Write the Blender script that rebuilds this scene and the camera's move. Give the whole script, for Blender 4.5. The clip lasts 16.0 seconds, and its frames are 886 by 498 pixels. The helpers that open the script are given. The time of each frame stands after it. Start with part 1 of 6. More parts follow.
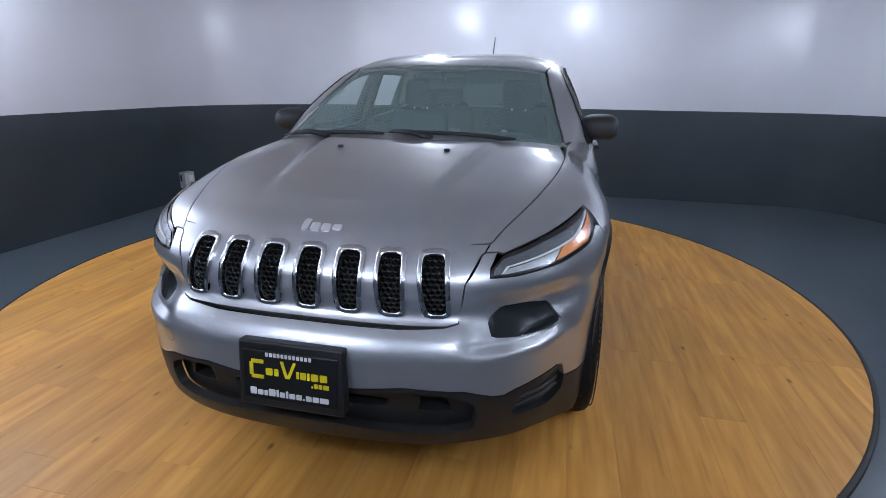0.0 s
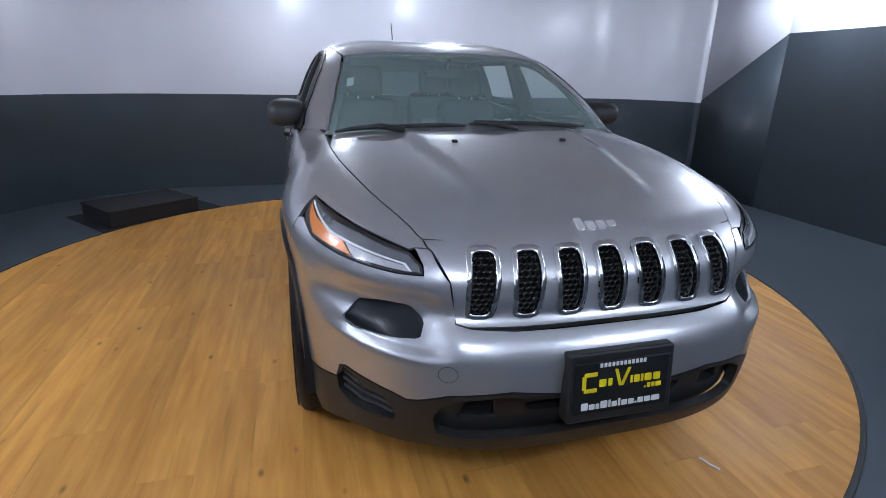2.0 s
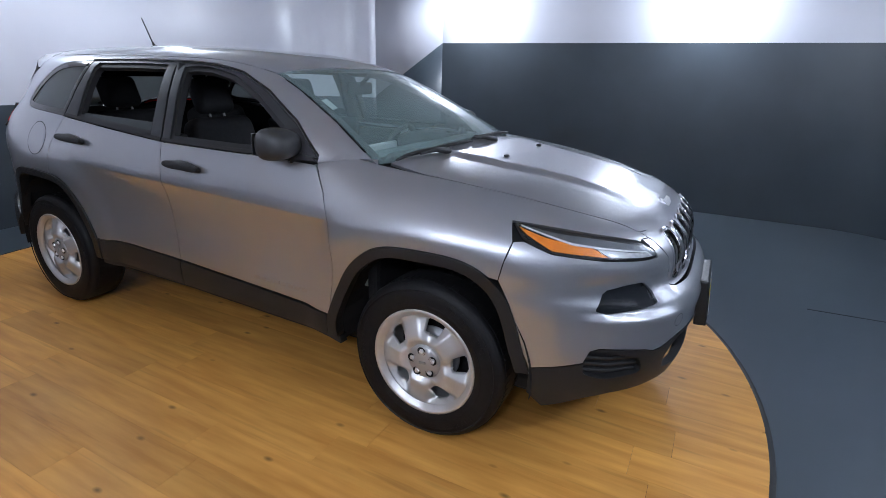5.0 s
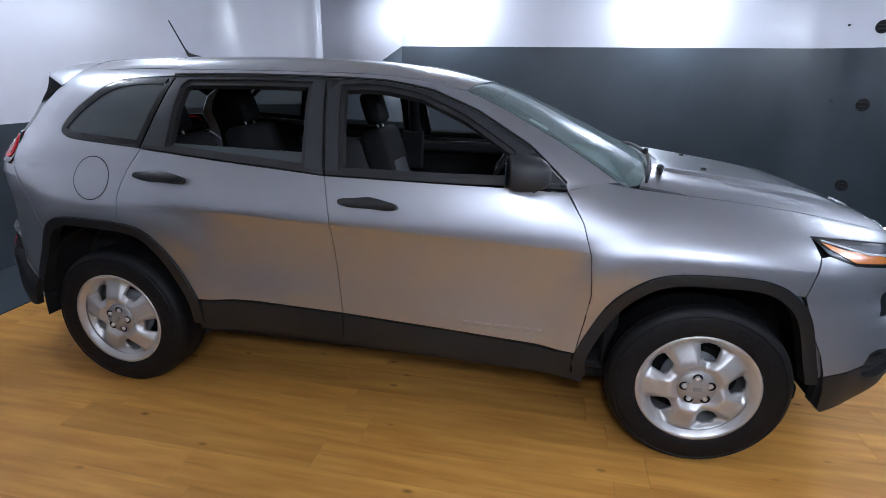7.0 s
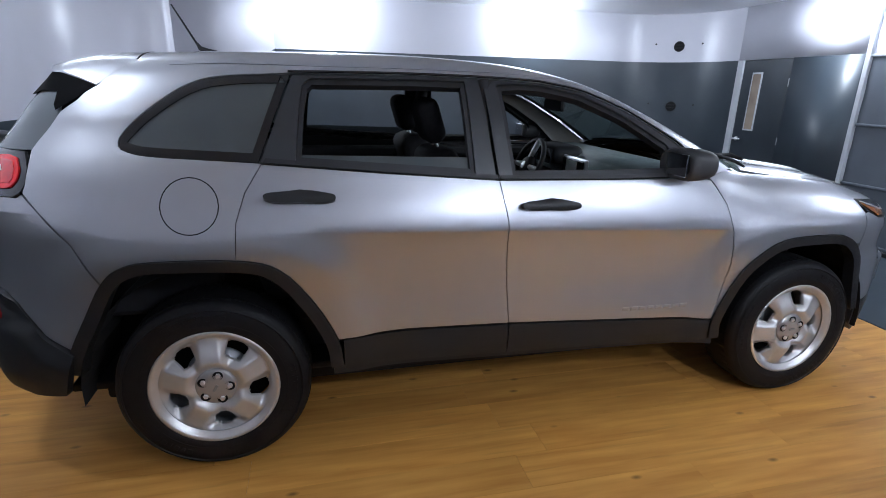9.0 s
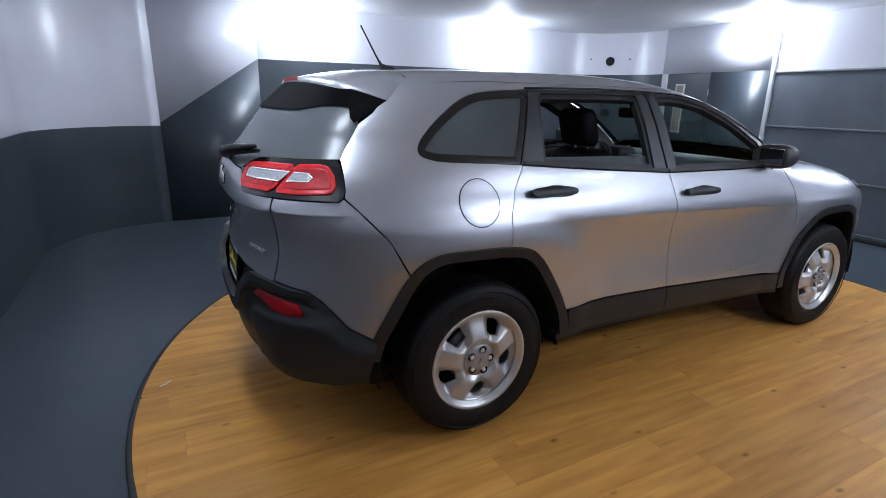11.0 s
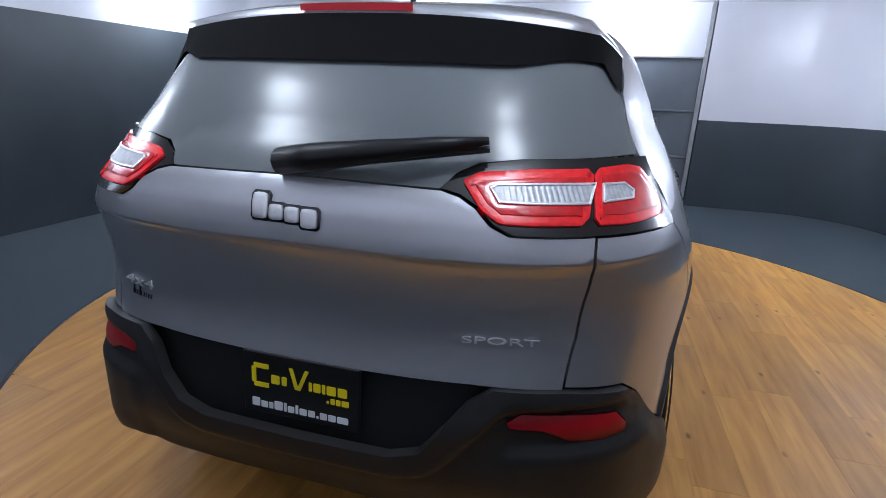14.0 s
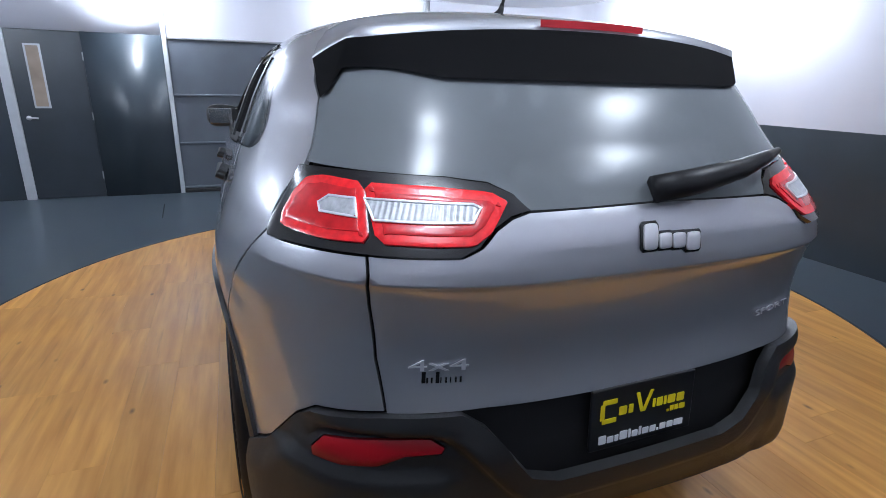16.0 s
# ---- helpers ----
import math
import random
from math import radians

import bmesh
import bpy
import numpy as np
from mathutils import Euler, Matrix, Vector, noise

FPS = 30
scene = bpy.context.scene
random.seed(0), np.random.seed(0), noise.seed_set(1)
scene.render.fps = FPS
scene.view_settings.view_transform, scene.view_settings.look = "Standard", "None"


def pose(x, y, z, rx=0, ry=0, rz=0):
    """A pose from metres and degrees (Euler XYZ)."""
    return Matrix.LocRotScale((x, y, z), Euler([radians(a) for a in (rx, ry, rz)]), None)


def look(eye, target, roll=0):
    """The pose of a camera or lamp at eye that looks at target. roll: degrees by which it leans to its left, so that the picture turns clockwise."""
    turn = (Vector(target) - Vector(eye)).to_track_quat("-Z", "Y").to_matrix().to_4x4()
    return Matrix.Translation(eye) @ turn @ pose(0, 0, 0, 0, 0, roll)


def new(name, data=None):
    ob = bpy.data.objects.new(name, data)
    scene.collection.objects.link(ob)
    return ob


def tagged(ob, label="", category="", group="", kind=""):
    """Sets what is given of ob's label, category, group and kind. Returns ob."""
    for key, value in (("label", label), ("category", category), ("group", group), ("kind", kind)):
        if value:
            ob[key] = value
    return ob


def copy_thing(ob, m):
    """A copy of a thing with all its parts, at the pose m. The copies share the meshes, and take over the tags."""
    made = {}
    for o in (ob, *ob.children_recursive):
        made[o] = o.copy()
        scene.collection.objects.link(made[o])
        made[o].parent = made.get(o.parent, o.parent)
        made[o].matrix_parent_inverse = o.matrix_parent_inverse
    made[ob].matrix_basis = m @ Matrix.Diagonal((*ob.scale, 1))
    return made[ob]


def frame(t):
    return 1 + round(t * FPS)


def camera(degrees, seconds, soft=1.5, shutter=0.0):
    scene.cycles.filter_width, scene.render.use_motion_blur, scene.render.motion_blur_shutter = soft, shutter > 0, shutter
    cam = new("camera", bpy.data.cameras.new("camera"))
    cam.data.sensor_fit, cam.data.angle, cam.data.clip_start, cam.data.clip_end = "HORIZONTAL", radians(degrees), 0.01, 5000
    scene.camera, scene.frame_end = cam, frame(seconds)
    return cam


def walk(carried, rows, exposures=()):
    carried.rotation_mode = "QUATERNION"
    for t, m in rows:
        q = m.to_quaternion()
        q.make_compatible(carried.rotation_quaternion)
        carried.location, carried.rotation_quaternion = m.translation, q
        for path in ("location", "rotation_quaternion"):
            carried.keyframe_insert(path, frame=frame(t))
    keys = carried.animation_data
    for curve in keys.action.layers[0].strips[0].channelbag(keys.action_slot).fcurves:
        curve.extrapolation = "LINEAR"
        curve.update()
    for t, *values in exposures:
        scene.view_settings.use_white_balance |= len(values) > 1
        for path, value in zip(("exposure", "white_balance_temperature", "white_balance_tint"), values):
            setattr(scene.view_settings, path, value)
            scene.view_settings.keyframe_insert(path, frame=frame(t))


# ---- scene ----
cam = camera(81.0, 16.0, soft=0.6)
PATH = [
    (0, (3.559, 0.723, 1.402), (1.702, 0.295, 0.795), 0.6),
    (0.5, (3.559, 0.304, 1.395), (1.669, 0.091, 0.777), 1.0),
    (1, (3.595, -0.107, 1.381), (1.696, -0.086, 0.756), 1.1),
    (1.5, (3.578, -0.502, 1.373), (1.698, -0.243, 0.744), 1.1),
    (2, (3.442, -0.849, 1.388), (1.617, -0.337, 0.752), 1.3),
    (2.5, (3.36, -1.218, 1.391), (1.632, -0.434, 0.759), 1.2),
    (3, (3.222, -1.555, 1.415), (1.621, -0.537, 0.782), 0.8),
    (3.2, (3.115, -1.66, 1.408), (1.569, -0.545, 0.801), 1.7),
    (5.3, (2.101, -2.681, 1.524), (1.341, -0.949, 0.873), 1.6),
    (5.5, (1.957, -2.756, 1.536), (1.267, -0.995, 0.886), 1.7),
    (6, (1.534, -2.811, 1.536), (0.971, -1.005, 0.886), 1.1),
    (6.5, (1.107, -2.849, 1.528), (0.63, -1.016, 0.886), 1.1),
    (7, (0.7, -2.876, 1.539), (0.322, -1.019, 0.902), 0.9),
    (7.5, (0.307, -2.797, 1.52), (0.101, -0.91, 0.891), 1.1),
    (8, (-0.106, -2.841, 1.503), (-0.059, -0.938, 0.889), 1.7),
    (8.5, (-0.519, -2.851, 1.478), (-0.232, -0.964, 0.879), 2.0),
    (9, (-0.928, -2.803, 1.477), (-0.473, -0.948, 0.883), 1.3),
    (9.5, (-1.367, -2.9, 1.481), (-0.783, -1.08, 0.893), 1.3),
    (10, (-1.77, -2.872, 1.457), (-1.071, -1.09, 0.878), 1.4),
    (10.2, (-1.932, -2.847, 1.463), (-1.193, -1.079, 0.89), 1.4),
    (12.3, (-3.037, -1.933, 1.474), (-1.695, -0.572, 0.887), 1.6),
    (12.5, (-3.089, -1.763, 1.454), (-1.657, -0.501, 0.859), 2.0),
    (13, (-3.157, -1.296, 1.417), (-1.551, -0.258, 0.83), 2.3),
    (13.5, (-3.223, -0.924, 1.422), (-1.491, -0.12, 0.828), 2.4),
    (14, (-3.179, -0.6, 1.363), (-1.337, -0.088, 0.775), 2.3),
    (14.5, (-3.129, -0.256, 1.344), (-1.239, -0.016, 0.737), 2.6),
    (15, (-3.108, 0.065, 1.34), (-1.198, 0.045, 0.748), 1.8),
    (15.5, (-3.034, 0.405, 1.356), (-1.16, 0.035, 0.764), 1.4),
    (16, (-3.052, 0.839, 1.404), (-1.282, 0.129, 0.801), 1.4),
]
walk(cam, [(t, look(eye, target, roll)) for t, eye, target, roll in PATH], exposures=[(0.0, 0.25), (3.0, 0.2), (5.5, 0.24), (10.0, 0.24), (12.5, 0.16), (13.5, 0.18), (14.5, 0.42), (15.5, 0.6), (16.0, 0.6)])


# ---- world, lamps ----
world = bpy.data.worlds.new("world")
scene.world = world
world.use_nodes = True
world.node_tree.nodes["Background"].inputs[0].default_value = (0.6, 0.65, 0.7, 1)
world.node_tree.nodes["Background"].inputs[1].default_value = 0.05

CEIL = 2.52
BAND, TOPBAND = 1.11, 1.89
XR, XF, YR, YL = -3.6, 4.4, -3.9, 4.3     # inner faces of the walls


def lamp(x, y, power):
    d = bpy.data.lights.new("dome_light", "POINT")
    d.shadow_soft_size, d.energy, d.color = 0.11, power, (0.84, 0.955, 1.14)
    o = new("dome_light", d)
    o.location = (x, y, CEIL - 0.20)
    return o


# The rear pair at x -2.4 is unseen, added to light the car's tail.
LAMPS = [(-0.75, YL - 0.27), (1.93, YL - 0.27), (XF - 0.2, 1.62), (XF - 0.2, -0.95),
         (0.7, YR + 0.27), (2.3, YR + 0.27), (-2.4, 0.8), (-2.4, -0.8)]


# ---- materials ----
def mat(name, color, rough=0.5, metal=0.0, coat=0.0, noise_scale=0.0, vary=0.0, bump=0.0, bump_scale=200.0, spec=0.5, emit=0.0, trans=0.0, rough_vary=0.0, alpha=1.0):
    m = bpy.data.materials.new(name)
    m.use_nodes = True
    nt = m.node_tree
    b = nt.nodes["Principled BSDF"]
    b.inputs["Base Color"].default_value = (*color, 1)
    b.inputs["Roughness"].default_value = rough
    b.inputs["Metallic"].default_value = metal
    b.inputs["Coat Weight"].default_value = coat
    b.inputs["Coat Roughness"].default_value = 0.03
    b.inputs["Specular IOR Level"].default_value = spec
    b.inputs["Transmission Weight"].default_value = trans
    b.inputs["Alpha"].default_value = alpha
    if emit:
        b.inputs["Emission Color"].default_value = (*color, 1)
        b.inputs["Emission Strength"].default_value = emit
    tc = nt.nodes.new("ShaderNodeTexCoord")
    if vary or rough_vary:
        n = nt.nodes.new("ShaderNodeTexNoise")
        n.inputs["Scale"].default_value = noise_scale
        n.inputs["Detail"].default_value = 6
        nt.links.new(tc.outputs["Object"], n.inputs["Vector"])
        if vary:
            r = nt.nodes.new("ShaderNodeMapRange")
            r.inputs["From Min"].default_value, r.inputs["From Max"].default_value = 0.3, 0.7
            r.inputs["To Min"].default_value, r.inputs["To Max"].default_value = 1 - vary, 1 + vary
            nt.links.new(n.outputs["Fac"], r.inputs["Value"])
            mx = nt.nodes.new("ShaderNodeVectorMath")
            mx.operation = "SCALE"
            mx.inputs[0].default_value = color
            nt.links.new(r.outputs[0], mx.inputs["Scale"])
            nt.links.new(mx.outputs[0], b.inputs["Base Color"])
        if rough_vary:
            r2 = nt.nodes.new("ShaderNodeMapRange")
            r2.inputs["From Min"].default_value, r2.inputs["From Max"].default_value = 0.3, 0.7
            r2.inputs["To Min"].default_value, r2.inputs["To Max"].default_value = max(0.02, rough - rough_vary), rough + rough_vary
            nt.links.new(n.outputs["Fac"], r2.inputs["Value"])
            nt.links.new(r2.outputs[0], b.inputs["Roughness"])
    if bump:
        n2 = nt.nodes.new("ShaderNodeTexNoise")
        n2.inputs["Scale"].default_value = bump_scale
        n2.inputs["Detail"].default_value = 3
        nt.links.new(tc.outputs["Object"], n2.inputs["Vector"])
        bp = nt.nodes.new("ShaderNodeBump")
        bp.inputs["Strength"].default_value = bump
        bp.inputs["Distance"].default_value = 0.002
        nt.links.new(n2.outputs["Fac"], bp.inputs["Height"])
        nt.links.new(bp.outputs[0], b.inputs["Normal"])
    return m


def wood_mat():
    m = mat("oak_laminate", (0.5, 0.27, 0.09), 0.5, spec=0.3)
    nt = m.node_tree
    b = nt.nodes["Principled BSDF"]
    tc = nt.nodes.new("ShaderNodeTexCoord")
    oi = nt.nodes.new("ShaderNodeObjectInfo")
    add = nt.nodes.new("ShaderNodeVectorMath")
    add.operation = "ADD"
    cmb = nt.nodes.new("ShaderNodeCombineXYZ")
    mul = nt.nodes.new("ShaderNodeMath")
    mul.operation = "MULTIPLY"
    mul.inputs[1].default_value = 37.0
    nt.links.new(oi.outputs["Random"], mul.inputs[0])
    nt.links.new(mul.outputs[0], cmb.inputs[0])
    nt.links.new(mul.outputs[0], cmb.inputs[2])
    nt.links.new(tc.outputs["Object"], add.inputs[0])
    nt.links.new(cmb.outputs[0], add.inputs[1])
    mp = nt.nodes.new("ShaderNodeMapping")
    mp.inputs["Scale"].default_value = (0.7, 7, 1)
    nt.links.new(add.outputs[0], mp.inputs[0])
    grain = nt.nodes.new("ShaderNodeTexNoise")
    grain.inputs["Scale"].default_value, grain.inputs["Detail"].default_value = 3.0, 5
    nt.links.new(mp.outputs[0], grain.inputs["Vector"])
    broad = nt.nodes.new("ShaderNodeTexNoise")
    broad.inputs["Scale"].default_value, broad.inputs["Detail"].default_value = 1.3, 3
    nt.links.new(tc.outputs["Object"], broad.inputs["Vector"])
    mp2 = nt.nodes.new("ShaderNodeMapping")
    mp2.inputs["Scale"].default_value = (4.2, 8.5, 1)
    nt.links.new(add.outputs[0], mp2.inputs[0])
    knot = nt.nodes.new("ShaderNodeTexVoronoi")
    knot.inputs["Scale"].default_value = 0.8
    nt.links.new(mp2.outputs[0], knot.inputs["Vector"])
    kr = nt.nodes.new("ShaderNodeMapRange")
    kr.inputs["From Min"].default_value, kr.inputs["From Max"].default_value = 0.025, 0.10
    kr.inputs["To Min"].default_value, kr.inputs["To Max"].default_value = 0.36, 1.0
    nt.links.new(knot.outputs["Distance"], kr.inputs["Value"])
    ramp = nt.nodes.new("ShaderNodeValToRGB")
    ramp.color_ramp.elements[0].position, ramp.color_ramp.elements[0].color = 0.3, (0.50, 0.215, 0.042, 1)
    ramp.color_ramp.elements[1].position, ramp.color_ramp.elements[1].color = 0.72, (0.69, 0.342, 0.080, 1)
    nt.links.new(grain.outputs["Fac"], ramp.inputs[0])
    sc = nt.nodes.new("ShaderNodeVectorMath")
    sc.operation = "SCALE"
    nt.links.new(ramp.outputs[0], sc.inputs[0])
    m1 = nt.nodes.new("ShaderNodeMapRange")
    m1.inputs["To Min"].default_value, m1.inputs["To Max"].default_value = 0.88, 1.10
    nt.links.new(oi.outputs["Random"], m1.inputs["Value"])
    m2 = nt.nodes.new("ShaderNodeMath")
    m2.operation = "MULTIPLY"
    # thin dark streaks along the grain
    mp3 = nt.nodes.new("ShaderNodeMapping")
    mp3.inputs["Scale"].default_value = (2.2, 34, 1)
    nt.links.new(add.outputs[0], mp3.inputs[0])
    streak = nt.nodes.new("ShaderNodeTexNoise")
    streak.inputs["Scale"].default_value, streak.inputs["Detail"].default_value = 1.0, 3
    nt.links.new(mp3.outputs[0], streak.inputs["Vector"])
    sr = nt.nodes.new("ShaderNodeMapRange")
    sr.inputs["From Min"].default_value, sr.inputs["From Max"].default_value = 0.60, 0.74
    sr.inputs["To Min"].default_value, sr.inputs["To Max"].default_value = 1.0, 0.80
    nt.links.new(streak.outputs["Fac"], sr.inputs["Value"])
    ks = nt.nodes.new("ShaderNodeMath")
    ks.operation = "MULTIPLY"
    nt.links.new(kr.outputs[0], ks.inputs[0])
    nt.links.new(sr.outputs[0], ks.inputs[1])
    nt.links.new(m1.outputs[0], m2.inputs[0])
    nt.links.new(ks.outputs[0], m2.inputs[1])
    m3 = nt.nodes.new("ShaderNodeMapRange")
    m3.inputs["From Min"].default_value, m3.inputs["From Max"].default_value = 0.3, 0.7
    m3.inputs["To Min"].default_value, m3.inputs["To Max"].default_value = 0.88, 1.10
    nt.links.new(broad.outputs["Fac"], m3.inputs["Value"])
    m4 = nt.nodes.new("ShaderNodeMath")
    m4.operation = "MULTIPLY"
    nt.links.new(m2.outputs[0], m4.inputs[0])
    nt.links.new(m3.outputs[0], m4.inputs[1])
    nt.links.new(m4.outputs[0], sc.inputs["Scale"])
    nt.links.new(sc.outputs[0], b.inputs["Base Color"])
    rr = nt.nodes.new("ShaderNodeMapRange")
    rr.inputs["From Min"].default_value, rr.inputs["From Max"].default_value = 0.3, 0.7
    rr.inputs["To Min"].default_value, rr.inputs["To Max"].default_value = 0.40, 0.55
    nt.links.new(broad.outputs["Fac"], rr.inputs["Value"])
    nt.links.new(rr.outputs[0], b.inputs["Roughness"])
    bp = nt.nodes.new("ShaderNodeBump")
    bp.inputs["Strength"].default_value, bp.inputs["Distance"].default_value = 0.15, 0.001
    nt.links.new(grain.outputs["Fac"], bp.inputs["Height"])
    nt.links.new(bp.outputs[0], b.inputs["Normal"])
    return m


M_WHITE = mat("gloss_white_panel", (0.66, 0.66, 0.71), 0.27, noise_scale=1.2, vary=0.04, bump=0.12, bump_scale=2.2)
M_DARK = mat("gloss_slate_panel", (0.041, 0.053, 0.064), 0.35, noise_scale=1.5, vary=0.14, bump=0.12, bump_scale=2.0)
M_DOORDARK = mat("slate_door_paint", (0.034, 0.043, 0.052), 0.35, noise_scale=3, vary=0.12, bump=0.1, bump_scale=60)
M_ROLL = mat("slate_vinyl_curtain", (0.10, 0.115, 0.135), 0.5, noise_scale=2.5, vary=0.1, bump=0.4, bump_scale=5)
M_FLOOR = mat("slate_epoxy_floor", (0.060, 0.075, 0.089), 0.28, noise_scale=1.1, vary=0.06, bump=0.02, bump_scale=9, spec=0.30)
M_CEIL = mat("white_ceiling_paint", (0.88, 0.89, 0.92), 0.6, noise_scale=1.5, vary=0.03)
M_WOOD = wood_mat()
M_BLACKRUB = mat("black_rubber_edge", (0.012, 0.012, 0.013), 0.6)
M_TRIM = mat("pale_grey_frame_paint", (0.5, 0.52, 0.54), 0.4, noise_scale=8, vary=0.06)
M_STEELGREY = mat("galvanised_grey", (0.32, 0.33, 0.34), 0.4, 0.3, noise_scale=20, vary=0.1)
M_ORANGE = mat("orange_sticker", (0.6, 0.11, 0.05), 0.5)
M_LAMPGLOW = mat("lamp_diffuser", (1.0, 0.98, 0.95), 0.5, emit=3.0)
# The pane's colour carries the warm light; nothing shines behind it.
M_GLASSDOOR = mat("door_lite_reflection_glass", (0.35, 0.28, 0.22), 0.05, noise_scale=3, vary=0.3)


# ---- mesh helpers ----
def mesh_ob(name, bm, material, parent=None, label="", smooth=False):
    me = bpy.data.meshes.new(name)
    bm.normal_update()
    bm.to_mesh(me)
    bm.free()
    if smooth:
        for p in me.polygons:
            p.use_smooth = True
    me.materials.append(material)
    ob = new(name, me)
    if parent is not None:
        ob.parent = parent
    if label:
        ob["label"] = label
    return ob


def part(name, bm, material, parent, label="", smooth=False):
    return mesh_ob(name, bm, material, parent, label, smooth)


def box_bm(x0, x1, y0, y1, z0, z1, bevel=0.0, seg=2, bm=None):
    own = bmesh.new()
    bmesh.ops.create_cube(own, size=1)
    for v in own.verts:
        v.co = Vector((x0 + (v.co.x + 0.5) * (x1 - x0), y0 + (v.co.y + 0.5) * (y1 - y0), z0 + (v.co.z + 0.5) * (z1 - z0)))
    if bevel:
        bmesh.ops.bevel(own, geom=own.edges[:], offset=bevel, segments=seg, affect="EDGES", profile=0.5)
    return own


def join_bm(*bms):
    out = bmesh.new()
    for b in bms:
        me = bpy.data.meshes.new("tmp")
        b.to_mesh(me)
        b.free()
        out.from_mesh(me)
        bpy.data.meshes.remove(me)
    return out


def prism_bm(loop, extrude):
    """A flat polygon of 3D points, pushed along a vector."""
    bm = bmesh.new()
    a = [bm.verts.new(p) for p in loop]
    e = Vector(extrude)
    b = [bm.verts.new(Vector(p) + e) for p in loop]
    n = len(a)
    bm.faces.new(a)
    bm.faces.new(b[::-1])
    for i in range(n):
        bm.faces.new((a[i], b[i], b[(i + 1) % n], a[(i + 1) % n]))
    bmesh.ops.recalc_face_normals(bm, faces=bm.faces[:])
    return bm


def revolve_bm(profile, axis="y", seg=48, closed=False):
    """A profile of (radius, along) pairs turned round an axis."""
    bm = bmesh.new()
    rings = []
    for i in range(seg):
        a = 2 * math.pi * i / seg
        c, s = math.cos(a), math.sin(a)
        rings.append([bm.verts.new((r * c, h, r * s) if axis == "y" else (r * c, r * s, h)) for r, h in profile])
    m = len(profile)
    for i in range(seg):
        p, q = rings[i], rings[(i + 1) % seg]
        for j in range(m if closed else m - 1):
            k = (j + 1) % m
            bm.faces.new((p[j], p[k], q[k], q[j]))
    bmesh.ops.remove_doubles(bm, verts=bm.verts[:], dist=1e-5)
    bmesh.ops.recalc_face_normals(bm, faces=bm.faces[:])
    return bm


def tube_bm(points, radius, seg=10):
    """A round bar along points; radius may be a list."""
    bm = bmesh.new()
    pts = [Vector(p) for p in points]
    rad = radius if isinstance(radius, (list, tuple)) else [radius] * len(pts)
    rings = []
    up = Vector((0.13, 0.2, 1)).normalized()
    for i, p in enumerate(pts):
        d = (pts[min(i + 1, len(pts) - 1)] - pts[max(i - 1, 0)]).normalized()
        a = d.cross(up).normalized()
        b = d.cross(a)
        rings.append([bm.verts.new(p + rad[i] * (a * math.cos(2 * math.pi * k / seg) + b * math.sin(2 * math.pi * k / seg))) for k in range(seg)])
    for p, q in zip(rings, rings[1:]):
        for k in range(seg):
            bm.faces.new((p[k], p[(k + 1) % seg], q[(k + 1) % seg], q[k]))
    bm.faces.new(rings[0])
    bm.faces.new(rings[-1][::-1])
    bmesh.ops.recalc_face_normals(bm, faces=bm.faces[:])
    return bm


# ---- the room ----
def footprint(grow=0.0, seg=14):
    """The room's outline, a box with rounded corners, anticlockwise from the front right."""
    x0, x1, y0, y1 = XR - grow, XF + grow, YR - grow, YL + grow
    pts = []
    for cx, cy, a0, r in ((x1, y0, -90, 1.0), (x1, y1, 0, 1.0), (x0, y1, 90, 1.1), (x0, y0, 180, 1.9)):
        r += grow
        ox, oy = (cx - r if cx > 0 else cx + r), (cy - r if cy > 0 else cy + r)
        for k in range(seg + 1):
            a = math.radians(a0 + 90 * k / seg)
            pts.append((ox + r * math.cos(a), oy + r * math.sin(a)))
    return pts


T_WALL = 0.12
FP, FPO = footprint(), footprint(T_WALL)


def wall_strip(name, i0, i1, z0, z1, material, label, first=None, last=None):
    """A stretch of wall between two outline corners, z0 to z1, with thickness. z0 and z1 may be functions of (x, y)."""
    f0 = z0 if callable(z0) else (lambda x, y: z0)
    f1 = z1 if callable(z1) else (lambda x, y: z1)
    idx = list(range(i0, i1 + 1))
    inner = [FP[i % len(FP)] for i in idx]
    outer = [FPO[i % len(FPO)] for i in idx]
    if first:
        inner[0], outer[0] = first
    if last:
        inner[-1], outer[-1] = last
    bm = bmesh.new()
    rows = []
    for p, q in zip(inner, outer):
        rows.append([bm.verts.new((*p, f0(*p))), bm.verts.new((*p, f1(*p))), bm.verts.new((*q, f1(*p))), bm.verts.new((*q, f0(*p)))])
    for a, b in zip(rows, rows[1:]):
        for k in range(4):
            bm.faces.new((a[k], a[(k + 1) % 4], b[(k + 1) % 4], b[k])).smooth = True
    for a, b in zip(rows, rows[1:]):
        for k in range(4):
            bm.edges.get((a[k], b[k])).smooth = False
    for cap in (bm.faces.new(rows[0][::-1]), bm.faces.new(rows[-1])):
        for e in cap.edges:
            e.smooth = False
    bmesh.ops.recalc_face_normals(bm, faces=bm.faces[:])
    ob = mesh_ob(name, bm, material)
    return tagged(ob, label, "wall", kind="structure")


ZF = -0.02          # floor outside the turntable
STEP0, STEP1 = -2.55, -1.37


def pf(y):
    return ((XF, y), (XF + T_WALL, y))


